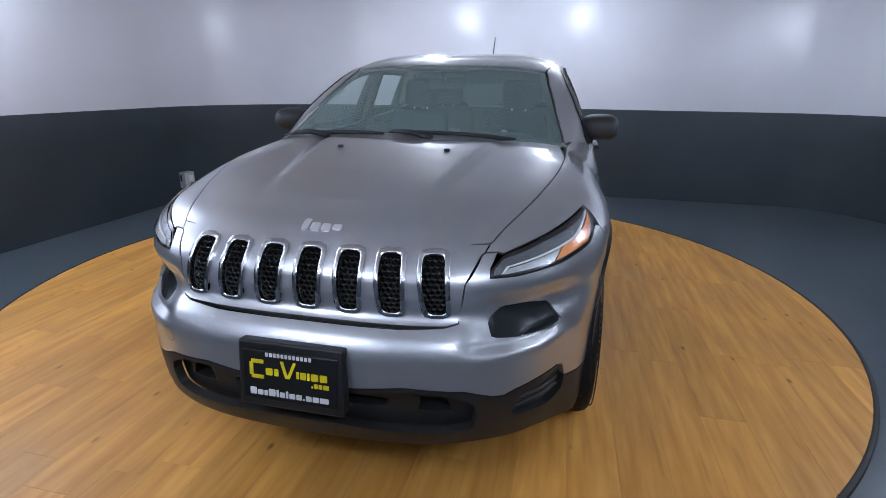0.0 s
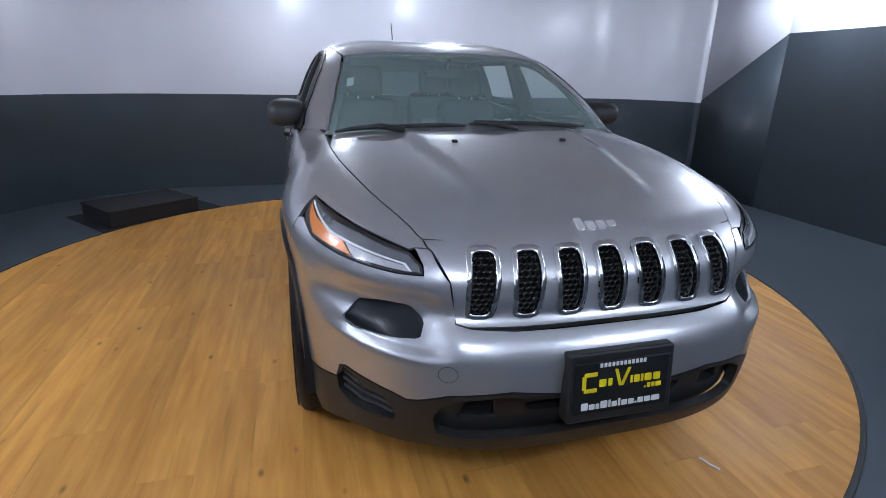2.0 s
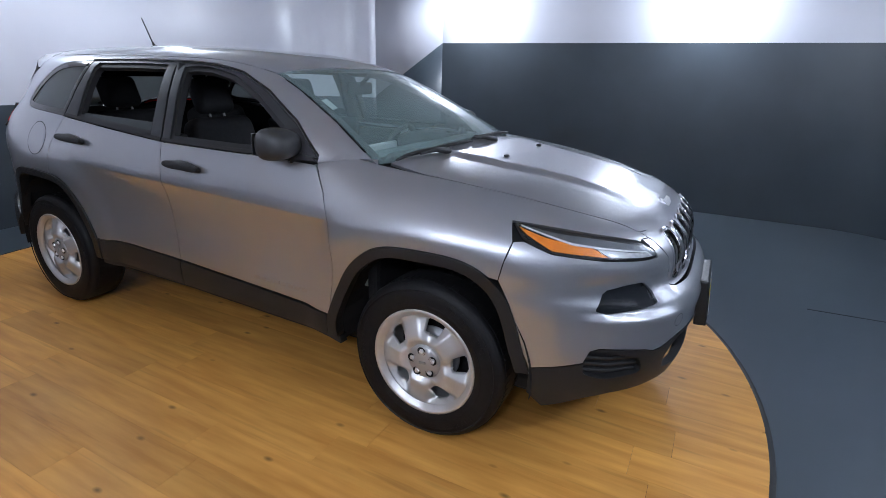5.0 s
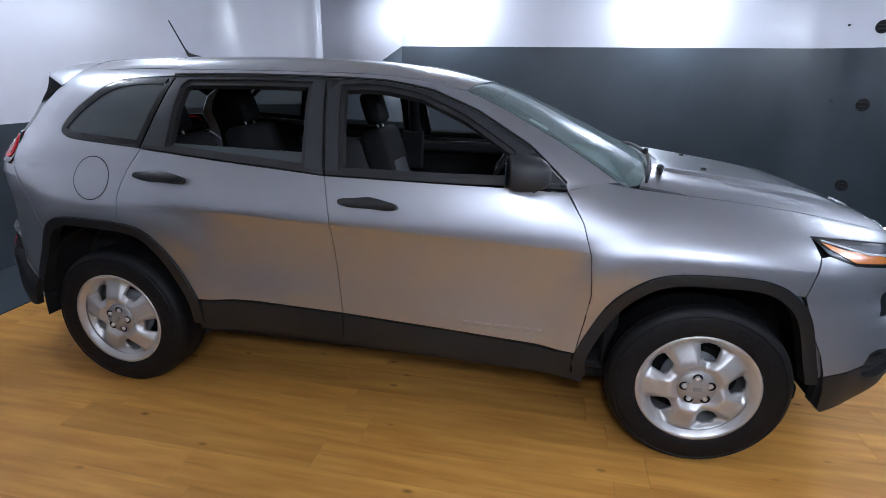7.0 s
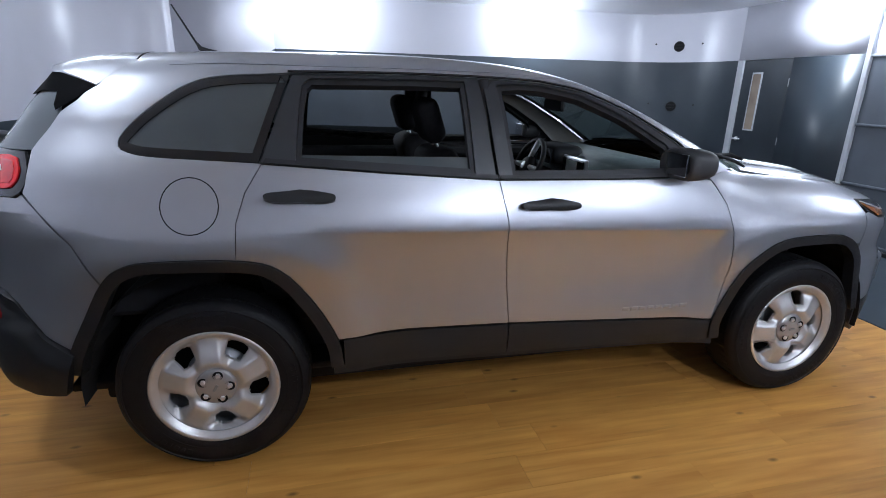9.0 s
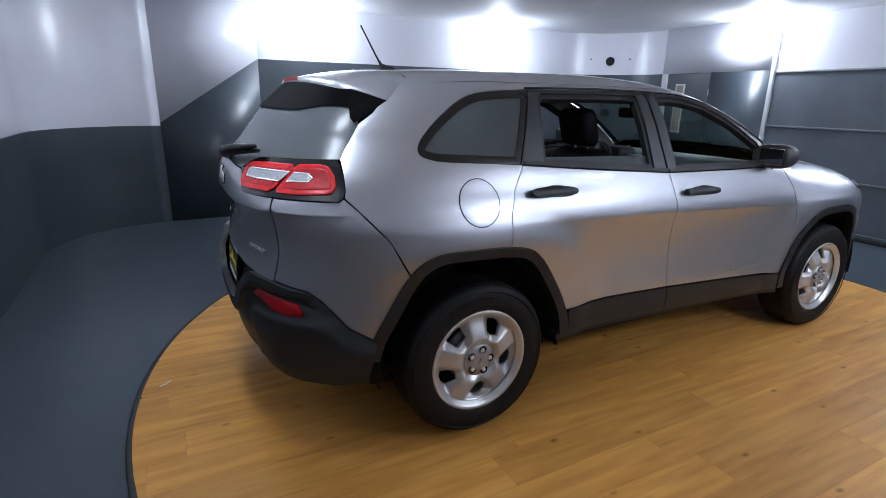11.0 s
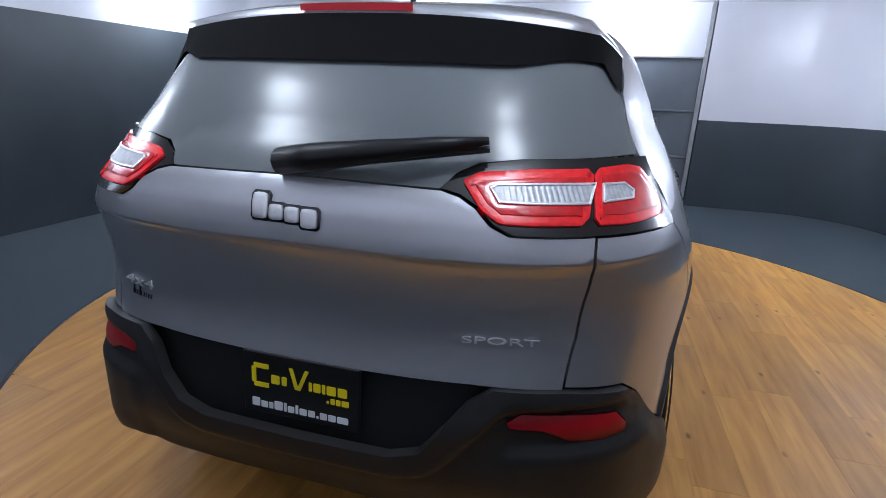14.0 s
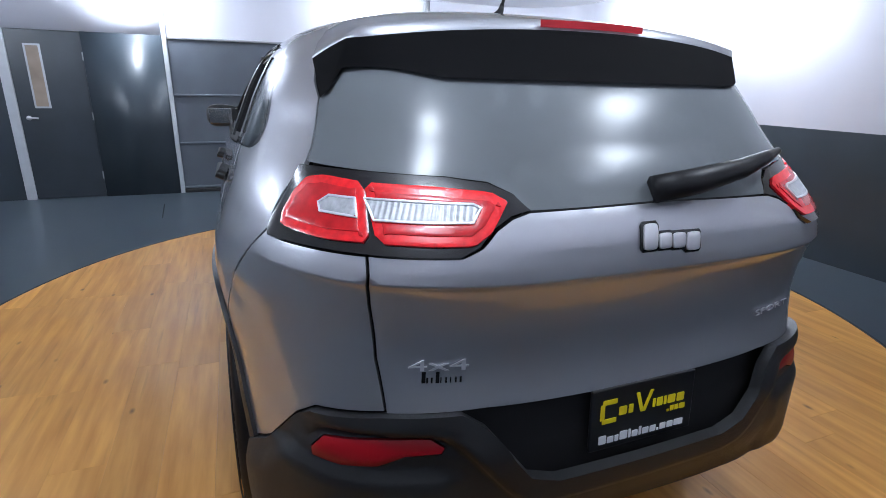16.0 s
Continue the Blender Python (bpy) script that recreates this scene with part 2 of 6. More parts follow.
# indices: 0..14 front right corner, 15..29 front left, 30..44 rear left, 45..59 rear right
Y_ROLL0, Y_ROLL1, Y_DOOR0, Y_DOOR1 = -1.80, 1.50, 2.38, 3.10
wall_strip("wall_front_lower_right", 0, 15, ZF, BAND, M_DARK, "glossy slate grey lower wall panel beside the roll-up door", last=pf(Y_ROLL0 - 0.06))
wall_strip("wall_front_upper_right", 0, 15, BAND, CEIL, M_WHITE, "glossy white upper wall panel beside the roll-up door", last=pf(Y_ROLL0 - 0.06))
wall_strip("wall_front_lower_mid", 14, 15, ZF, TOPBAND, M_DARK, "tall slate grey wall panel between two doors", first=pf(Y_ROLL1 + 0.05), last=pf(Y_DOOR0))
wall_strip("wall_front_upper", 14, 15, TOPBAND, CEIL, M_WHITE, "glossy white wall panel above the grey door", first=pf(Y_ROLL1 + 0.05), last=pf(Y_DOOR1 + 0.1))
wall_strip("wall_corner_lower", 14, 30, ZF, TOPBAND, M_DARK, "curved glossy slate corner panel with round holes", first=pf(Y_DOOR1 + 0.1), last=((STEP1, YL), (STEP1, YL + T_WALL)))
wall_strip("wall_corner_upper", 14, 30, TOPBAND, CEIL, M_WHITE, "curved glossy white corner panel with lamp glare", first=pf(Y_DOOR1 + 0.1), last=((STEP1, YL), (STEP1, YL + T_WALL)))


def slope(x, y):
    return BAND + (TOPBAND - BAND) * min(1, max(0, (x - STEP0) / (STEP1 - STEP0)))


L0, L1 = ((STEP1, YL), (STEP1, YL + T_WALL)), ((STEP0, YL), (STEP0, YL + T_WALL))
wall_strip("wall_left_lower_step", 29, 30, ZF, slope, M_DARK, "slate grey panel with a sloping top edge", first=L0, last=L1)
wall_strip("wall_left_upper_step", 29, 30, slope, CEIL, M_WHITE, "white panel above the sloping slate edge", first=L0, last=L1)
wall_strip("wall_rear_lower", 29, 61 - 1, ZF, BAND, M_DARK, "curved glossy slate grey lower wall", first=L1)
wall_strip("wall_rear_upper", 29, 61 - 1, BAND, CEIL, M_WHITE, "curved glossy white upper wall", first=L1)

# thin dark joint strips along the panel edge
fl = bmesh.new()
fl.faces.new([fl.verts.new((*p, ZF)) for p in footprint(T_WALL)])
geo = bmesh.ops.extrude_face_region(fl, geom=fl.faces[:])
bmesh.ops.translate(fl, verts=[v for v in geo["geom"] if isinstance(v, bmesh.types.BMVert)], vec=(0, 0, -0.15))
bmesh.ops.recalc_face_normals(fl, faces=fl.faces[:])
tagged(mesh_ob("floor", fl, M_FLOOR), "shiny slate grey epoxy floor with scuffs", "floor", kind="structure")
ce = bmesh.new()
ce.faces.new([ce.verts.new((*p, CEIL)) for p in footprint(T_WALL)])
geo = bmesh.ops.extrude_face_region(ce, geom=ce.faces[:])
bmesh.ops.translate(ce, verts=[v for v in geo["geom"] if isinstance(v, bmesh.types.BMVert)], vec=(0, 0, 0.1))
bmesh.ops.recalc_face_normals(ce, faces=ce.faces[:])
tagged(mesh_ob("ceiling", ce, M_CEIL), "plain white painted ceiling", "ceiling", kind="structure")

for lx, ly in LAMPS:
    fix = new("dome_lamp")
    fix.location = (lx, ly, CEIL)
    tagged(fix, "round white ceiling dome lamp, switched on", "lamp", group="ceiling lamps")
    part("trim_ring", revolve_bm([(0.085, -0.001), (0.085, -0.012), (0.115, -0.012), (0.118, -0.001)], "z", 32), M_TRIM, fix)
    part("dome", revolve_bm([(0.086, -0.004), (0.09, -0.04), (0.078, -0.075), (0.045, -0.097), (0.0, -0.105)], "z", 32), M_LAMPGLOW, fix, smooth=True)
    lamp(lx, ly, 19.0 if lx < -2 else 37.0)


# ---- the car's outer form ----
def ss(x, a, b):
    t = np.clip((np.asarray(x, float) - a) / (b - a), 0, 1)
    return t * t * (3 - 2 * t)


def spline(xs, ys):
    """A smooth monotone-ish curve through a few stations (Catmull-Rom tangents)."""
    xs, ys = np.array(xs, float), np.array(ys, float)
    m = np.gradient(ys, xs)

    def f(x):
        x = np.clip(np.asarray(x, float), xs[0], xs[-1])
        i = np.clip(np.searchsorted(xs, x) - 1, 0, len(xs) - 2)
        h = xs[i + 1] - xs[i]
        t = (x - xs[i]) / h
        return (ys[i] * (1 + 2 * t) * (1 - t) ** 2 + m[i] * h * t * (1 - t) ** 2 + ys[i + 1] * t * t * (3 - 2 * t) - m[i + 1] * h * t * t * (1 - t))
    return f


AXF, AXR, HUBZ = 1.35, -1.35, 0.355
NOSE = spline([0.16, 0.22, 0.32, 0.45, 0.58, 0.66, 0.70, 0.74, 0.81, 0.86, 0.91, 0.95, 0.98, 1.0, 1.05, 1.12],
              [2.08, 2.19, 2.27, 2.31, 2.322, 2.320, 2.296, 2.246, 2.238, 2.226, 2.187, 2.142, 2.09, 2.03, 1.90, 1.72])
TAIL_LOW = spline([0.16, 0.28, 0.45, 0.60, 0.72, 0.85, 0.95, 1.04, 1.30], [2.06, 2.19, 2.275, 2.285, 2.245, 2.215, 2.228, 2.260, 2.375])
TAIL_UP = spline([0.98, 1.08, 1.14, 1.21, 1.32], [2.264, 2.256, 2.243, 2.195, 2.10])


def TAIL_SOFT(z):
    a, b = TAIL_LOW(z), TAIL_UP(z)
    return 0.5 * (a + b - np.sqrt((a - b) ** 2 + 0.05 ** 2))


def TAIL(z):
    """The tail's centre line, with a crease below the emblem."""
    under = np.maximum(1.041 - np.asarray(z, float), 0)
    return np.minimum(TAIL_LOW(z), TAIL_UP(z)) - 0.009 * (1 - np.exp(-under / 0.011)) * ss(z, 0.8, 0.95)


BONNET = spline([0.7, 1.0, 1.2, 1.4, 1.7, 1.9, 2.05, 2.2], [1.30, 1.175, 1.145, 1.118, 1.075, 1.04, 1.005, 0.95])
CABTOP = spline([-2.3, -2.05, -1.85, -1.43, -0.9, -0.4, 0.0, 0.25, 0.42, 0.85, 1.22, 1.5],
                [1.495, 1.545, 1.573, 1.602, 1.616, 1.612, 1.582, 1.538, 1.492, 1.315, 1.14, 1.0])
CABTAIL = spline([0.9, 1.2, 1.3, 1.43, 1.5, 1.6, 1.7], [2.33, 2.19, 2.12, 2.02, 1.95, 1.87, 1.82])


def arch_dist(x, z, cx, rear):
    """A squarish distance round a wheel's arch."""
    dx, dz = np.abs(x - cx), np.maximum(z - HUBZ, -0.2)
    return (dx ** 3.2 + np.abs(dz) ** 3.2) ** (1 / 3.2)


def low_half(x, z):
    x, z = np.asarray(x, float), np.asarray(z, float)
    zc = 0.925 - 0.034 * np.clip(x, -1.0, 1.0)
    d = z - zc
    fade = ss(x, -0.95, -0.55) * ss(-x, -0.92, -0.80)
    up = 0.912 - 0.044 * (np.maximum(d, 0) / (1.1 - zc)) ** 1.5 - 0.35 * np.maximum(z - 1.1, 0)
    tuck = 0.036 * (1 - np.exp(np.minimum(d, 0) / 0.085)) - 0.012 * ss(-d, 0.22, 0.46) + 0.02 * ss(-d, 0.5, 0.62)
    tuck0 = 0.022 * ss(-d, 0.05, 0.3)
    w = up - np.where(d < 0, fade * tuck + (1 - fade) * tuck0, 0)
    for cx in (AXF, AXR):
        r = arch_dist(x, z, cx, cx < 0)
        w = w + 0.016 * ss(-r, -0.66, -0.53)
    # nose
    n = np.maximum(NOSE(z) - 1.25, 0.05)
    xi = np.clip((x - 1.25) / n, 0, 1)
    # hollow below the headlamps
    w = w * (1 - xi ** 2.6) ** 0.305
    crisp = ss(-x, 1.80, 1.98)
    t = np.maximum(TAIL(z) * crisp + TAIL_SOFT(z) * (1 - crisp) - 1.25, 0.05)
    xr = np.clip((-x - 1.25) / t, 0, 1)
    w = w * (1 - xr ** 2.9) ** 0.27
    # bonnet and shoulders
    top = BONNET(x)
    q = np.clip((z - 0.86) / np.maximum(top - 0.86, 0.05), 0, 1)
    w = w * (1 - q ** 2.3) ** (0.14 * np.maximum(ss(x, 0.5, 1.1), ss(z, 1.12, 1.2)))
    return w


def cab_half(x, y, z):
    x, z = np.asarray(x, float), np.asarray(z, float)
    ay = np.abs(y)
    wg = 0.868 - 0.40 * np.maximum(z - 1.1, 0) - 0.10 * np.maximum(z - 1.35, 0) - 0.25 * np.maximum(1.1 - z, 0)
    wg = wg - 0.07 * ss(-x, 1.1, 2.2) * ss(z, 1.08, 1.34) - 0.10 * ss(x, 0.55, 1.15)
    bow = 0.26 * ss(x, -0.2, 0.6)
    top = CABTOP(x + bow * ay ** 2)
    base = np.minimum(1.2, top - 0.36)
    q = np.clip((z - base) / np.maximum(top - base, 0.05), 0, 1)
    w = wg * (1 - q ** 9) ** 0.27
    t = CABTAIL(z) - 1.2
    xr = np.clip((-x - 1.2) / t, 0, 1)
    xl = np.clip((-x - 1.25) / np.maximum(TAIL_SOFT(z) - 1.25, 0.05), 0, 1)
    g = ss(z, 1.06, 1.24)
    w = w * ((1 - xl ** 2.9) ** 0.27 * (1 - g) + (1 - xr ** 4.2) ** 0.36 * g)
    aft = ss(-x, 1.95, 2.15)
    return w * (ss(z, 0.85, 0.95) * (1 - aft) + ss(z, 1.1, 1.2) * aft) * ss(-x, -1.45, -1.3)


def hull(p):
    """Signed measure of the car's skin: below 0 inside."""
    x, y, z = p[..., 0], p[..., 1], p[..., 2]
    ay = np.abs(y)
    a, b = low_half(x, z), cab_half(x, y, z)
    k = 0.028
    m = 0.5 * (a + b + np.sqrt((a - b) ** 2 + k * k)) - 0.5 * k * np.exp(-np.abs(a - b) / k)
    # bonnet power bulge and nozzles' flanks
    return ay - m


def cast(o, d, far):
    """From outside along -d towards o; the surface point on the line o + s d, 0 <= s <= far."""
    lo, hi = np.zeros(len(o)), np.full(len(o), far)
    for _ in range(22):
        mid = (lo + hi) / 2
        inside = hull(o + mid[:, None] * d) < 0
        lo, hi = np.where(inside, mid, lo), np.where(inside, hi, mid)
    return o + lo[:, None] * d


KA, KS = 0.9, 0.8
ZS = 0.72


class Map:
    """A way to lay a flat outline on the skin. All take right-hand (y < 0) and central points."""
    def __init__(self, kind):
        self.kind = kind

    def uv(self, p):
        x, y, z = p
        k = self.kind
        if k == "side":
            return (x, z)
        if k == "front" or k == "rear":
            return (y, z)
        if k == "top":
            return (x, y)
        if k == "nose":
            return (math.atan2(y, x - 1.3) * KA, z)
        if k == "stern":
            return (math.atan2(y, -x - 1.3) * KA, z)
        if k == "wrap":
            return (x, math.atan2(z - ZS, -y) * KS)

    def at(self, uv):
        u, v = uv[:, 0], uv[:, 1]
        o, one, k = np.zeros((len(u), 3)), np.ones(len(u)), self.kind
        if k == "side":
            return cast(np.stack([u, 0 * u, v], 1), np.tile([0.0, -1, 0], (len(u), 1)), 1.3)
        if k == "front":
            return cast(np.stack([one * 0.9, u, v], 1), np.tile([1.0, 0, 0], (len(u), 1)), 1.8)
        if k == "rear":
            return cast(np.stack([-one * 1.2, u, v], 1), np.tile([-1.0, 0, 0], (len(u), 1)), 1.4)
        if k == "top":
            return cast(np.stack([u, v, one * 0.80], 1), np.tile([0.0, 0, 1], (len(u), 1)), 1.2)
        if k == "nose":
            a = u / KA
            return cast(np.stack([one * 1.3, 0 * u, v], 1), np.stack([np.cos(a), np.sin(a), 0 * a], 1), 1.6)
        if k == "stern":
            a = u / KA
            return cast(np.stack([-one * 1.3, 0 * u, v], 1), np.stack([-np.cos(a), np.sin(a), 0 * a], 1), 1.6)
        if k == "wrap":
            a = v / KS
            return cast(np.stack([u, 0 * u, one * ZS], 1), np.stack([0 * a, -np.cos(a), np.sin(a)], 1), 1.6)

    def full(self, uv):
        """Points and outward normals."""
        e = 0.004
        p = self.at(uv)
        du = self.at(uv + [e, 0]) - self.at(uv - [e, 0])
        dv = self.at(uv + [0, e]) - self.at(uv - [0, e])
        n = np.cross(du, dv)
        n /= np.linalg.norm(n, axis=1)[:, None] + 1e-12
        c = p - np.array([0, 0, 0.75])
        c[:, 0] = np.clip(p[:, 0], -99, 99) - np.clip(p[:, 0], -1.2, 1.2)
        s = np.sign((n * c).sum(1))
        s[s == 0] = 1
        return p, n * s[:, None]


MAPS = {k: Map(k) for k in ("side", "front", "rear", "top", "nose", "stern", "wrap")}


def chaikin(pts, n=1, closed=True, cut=0.25):
    pts = [np.array(p, float) for p in pts]
    for _ in range(n):
        out = []
        for i in range(len(pts) if closed else len(pts) - 1):
            a, b = pts[i], pts[(i + 1) % len(pts)]
            out += [a * (1 - cut) + b * cut, a * cut + b * (1 - cut)]
        pts = out if closed else [pts[0]] + out[1:-1] + [pts[-1]]
    return pts


def densify(pts, res):
    out = []
    for i in range(len(pts)):
        a, b = pts[i], pts[(i + 1) % len(pts)]
        n = max(1, int(np.ceil(np.linalg.norm(b - a) / res)))
        out += [a + (b - a) * k / n for k in range(n)]
    return np.array(out)


def in_poly(pts, poly):
    x, y = pts[:, 0], pts[:, 1]
    inside = np.zeros(len(pts), bool)
    for (x0, y0), (x1, y1) in zip(poly, np.roll(poly, -1, 0)):
        hit = ((y0 > y) != (y1 > y)) & (x < (x1 - x0) * (y - y0) / (y1 - y0 + 1e-15) + x0)
        inside ^= hit
    return inside


def near_poly(pts, poly, dist):
    close = np.zeros(len(pts), bool)
    for a, b in zip(poly, np.roll(poly, -1, 0)):
        d = b - a
        t = np.clip(((pts - a) @ d) / (d @ d + 1e-15), 0, 1)
        close |= np.linalg.norm(pts - a - t[:, None] * d, axis=1) < dist
    return close


def poly_area(p):
    return 0.5 * np.sum(p[:, 0] * np.roll(p[:, 1], -1) - np.roll(p[:, 0], -1) * p[:, 1])


def inset(p, d):
    """Pulls a dense outline inwards by d."""
    if poly_area(p) < 0:
        p = p[::-1]
    t = np.roll(p, -1, 0) - np.roll(p, 1, 0)
    t /= np.linalg.norm(t, axis=1)[:, None] + 1e-12
    return p + d * np.stack([-t[:, 1], t[:, 0]], 1)


def skin(kind, outline, holes=(), res=0.03, gap=0.002, depth=0.012, lift=0.0, rounds=0, hole_rounds=0, shape=None, flip=False, soft=0.06, lines=()):
    """A body panel cut from the skin along an outline of rough 3D points: face, folded rim, true normals.
    Returns vertices, faces and normals as arrays."""
    from mathutils.geometry import delaunay_2d_cdt
    mp = MAPS[kind]
    loops = []
    for n, src in enumerate([outline, *holes]):
        q = np.array([mp.uv(p) for p in src])
        r = hole_rounds if n else rounds
        if r:
            q = np.array(chaikin(q, 1, True, 0.13))
            q = np.array(chaikin(q, r - 1)) if r > 1 else q
        q = densify(q, res)
        loops.append(inset(q, gap if n == 0 else -gap))
    lo, hi = loops[0].min(0), loops[0].max(0)
    nx, ny = max(2, int((hi[0] - lo[0]) / res)), max(2, int((hi[1] - lo[1]) / res))
    gx, gy = np.meshgrid(np.linspace(lo[0], hi[0], nx + 1), np.linspace(lo[1], hi[1], ny + 1))
    grid = np.stack([gx.ravel(), gy.ravel()], 1)
    ok = in_poly(grid, loops[0])
    for h in loops[1:]:
        ok &= ~in_poly(grid, h)
    grid = grid[ok]
    for h in loops:
        if len(grid):
            grid = grid[~near_poly(grid, h, res * 0.45)]
    extra = []
    for ln in lines:
        q = np.array([mp.uv(p) for p in ln])
        d = np.gradient(q, axis=0)
        d /= np.linalg.norm(d, axis=1)[:, None]
        nrm = np.stack([-d[:, 1], d[:, 0]], 1)
        if len(grid):
            grid = grid[np.min(np.linalg.norm(grid[:, None] - q[None], axis=2), axis=1) > 0.026]
        for o in (-0.034, -0.022, -0.012, -0.0045, 0.0045, 0.0045 + 0.012):
            r = q + o * nrm
            k = in_poly(r, loops[0])
            for h in loops:
                k &= ~near_poly(r, h, 0.006)
            extra.append(r[k])
    pts = np.concatenate([*loops, grid, *extra])
    edges, k = [], 0
    for h in loops:
        edges += [(k + i, k + (i + 1) % len(h)) for i in range(len(h))]
        k += len(h)
    vs, _, fs, *_ = delaunay_2d_cdt([Vector(p) for p in pts], edges, [], 0, 1e-6)
    uv = np.array([tuple(v) for v in vs])
    tri = np.array([f for f in fs if len(f) == 3])
    cen = uv[tri].mean(1)
    ok = in_poly(cen, loops[0])
    for h in loops[1:]:
        ok &= ~in_poly(cen, h)
    tri = tri[ok]
    P, N = mp.full(uv)
    if shape is not None:
        P, N = shape(P, N, uv)
    P = P + lift * N
    a, b, c = P[tri[:, 0]], P[tri[:, 1]], P[tri[:, 2]]
    turn = (np.cross(b - a, c - a) * N[tri[:, 0]]).sum(1) < 0
    tri[turn] = tri[turn][:, ::-1]
    count = {}
    for t in tri:
        for i in range(3):
            e = (t[i], t[(i + 1) % 3])
            count[e] = count.get(e, 0) + 1
    rim = [e for e in count if (e[1], e[0]) not in count]
    verts, norms, faces = [*P], [*N], [tuple(t) for t in tri]
    if depth:
        outward = {}
        for i, j in rim:
            d = P[j] - P[i]
            o = np.cross(d, (N[i] + N[j]) / 2)
            o /= np.linalg.norm(o) + 1e-12
            for v in (i, j):
                outward[v] = outward.get(v, 0) + o
        top, bot = {}, {}
        for v, o in outward.items():
            o = o / (np.linalg.norm(o) + 1e-12)
            sn = N[v] + soft * o
            norms[v] = sn / np.linalg.norm(sn)
            top[v] = len(verts)
            verts.append(P[v])
            norms.append(o)
            bot[v] = len(verts)
            verts.append(P[v] - depth * N[v])
            norms.append(o)
        faces += [(top[i], bot[i], bot[j], top[j]) for i, j in rim]
    return np.array(verts), faces, np.array(norms)


def skin_ob(name, data, material, parent, label="", mirror=False):
    V, F, N = data
    if mirror:
        V, N = V * [1, -1, 1], N * [1, -1, 1]
        F = [f[::-1] for f in F]
    me = bpy.data.meshes.new(name)
    me.from_pydata(V.tolist(), [], [tuple(int(i) for i in f) for f in F])
    me.polygons.foreach_set("use_smooth", [True] * len(F))
    me.materials.append(material)
    me.update()
    me.normals_split_custom_set_from_vertices(N.tolist())
    ob = new(name, me)
    ob.parent = parent
    if label:
        ob["label"] = label
    return ob


def both(name, data, material, parents, label=""):
    """The right-hand panel and its mirror image. parents: one, or (right, left)."""
    pr = parents if isinstance(parents, tuple) else (parents, parents)
    return skin_ob(name, data, material, pr[0], label), skin_ob(name, data, material, pr[1], label, True)


def sym(half):
    """A closed outline from its right half, listed from the centre line round to the centre line."""
    return half + [(x, -y, z) for x, y, z in half[::-1] if abs(y) > 1e-6]


def on(kind, pts):
    """Points on the skin below rough points."""
    mp = MAPS[kind]
    return [tuple(p) for p in mp.at(np.array([mp.uv(p) for p in pts]))]


# ---- car materials ----
def paint_mat():
    """Silver flakes under a clear coat."""
    m = mat("silver_metallic_paint", (0.40, 0.41, 0.445), 0.38, 0.82, 1.0)
    nt = m.node_tree
    b = nt.nodes["Principled BSDF"]
    b.inputs["Coat Roughness"].default_value = 0.015
    b.inputs["Coat IOR"].default_value = 1.7
    tc = nt.nodes.new("ShaderNodeTexCoord")
    n = nt.nodes.new("ShaderNodeTexNoise")
    n.inputs["Scale"].default_value = 900
    nt.links.new(tc.outputs["Object"], n.inputs["Vector"])
    r = nt.nodes.new("ShaderNodeMapRange")
    r.inputs["From Min"].default_value, r.inputs["From Max"].default_value = 0.35, 0.65
    r.inputs["To Min"].default_value, r.inputs["To Max"].default_value = 0.97, 1.03
    nt.links.new(n.outputs["Fac"], r.inputs["Value"])
    s = nt.nodes.new("ShaderNodeVectorMath")
    s.operation = "SCALE"
    s.inputs[0].default_value = (0.475, 0.485, 0.515)
    nt.links.new(r.outputs[0], s.inputs["Scale"])
    nt.links.new(s.outputs[0], b.inputs["Base Color"])
    return m


# A pale diffuse layer stands in for the bright ceiling mirrored in the glass.
def glass_mat(name, tint, clear, sheen_mix=0.0, ior=1.62, blur=0.02, sheen_color=(0.56, 0.63, 0.65)):
    m = bpy.data.materials.new(name)
    m.use_nodes = True
    nt = m.node_tree
    nt.nodes.remove(nt.nodes["Principled BSDF"])
    out = nt.nodes["Material Output"]
    tr = nt.nodes.new("ShaderNodeBsdfTransparent")
    tr.inputs[0].default_value = (*[c * clear for c in tint], 1)
    gl = nt.nodes.new("ShaderNodeBsdfGlossy")
    gl.inputs["Roughness"].default_value = blur
    lw = nt.nodes.new("ShaderNodeLayerWeight")
    lw.inputs["Blend"].default_value = 0.5
    pw = nt.nodes.new("ShaderNodeMath")
    pw.operation = "POWER"
    pw.inputs[1].default_value = 5.0
    nt.links.new(lw.outputs["Facing"], pw.inputs[0])
    fr = nt.nodes.new("ShaderNodeMapRange")
    fr.inputs["To Min"].default_value = ((ior - 1) / (ior + 1)) ** 2
    nt.links.new(pw.outputs[0], fr.inputs["Value"])
    mx = nt.nodes.new("ShaderNodeMixShader")
    nt.links.new(fr.outputs[0], mx.inputs[0])
    nt.links.new(tr.outputs[0], mx.inputs[1])
    nt.links.new(gl.outputs[0], mx.inputs[2])
    df = nt.nodes.new("ShaderNodeBsdfDiffuse")
    df.inputs[0].default_value = (*sheen_color, 1)
    m2 = nt.nodes.new("ShaderNodeMixShader")
    m2.inputs[0].default_value = sheen_mix
    nt.links.new(mx.outputs[0], m2.inputs[1])
    nt.links.new(df.outputs[0], m2.inputs[2])
    nt.links.new(m2.outputs[0], out.inputs["Surface"])
    return m


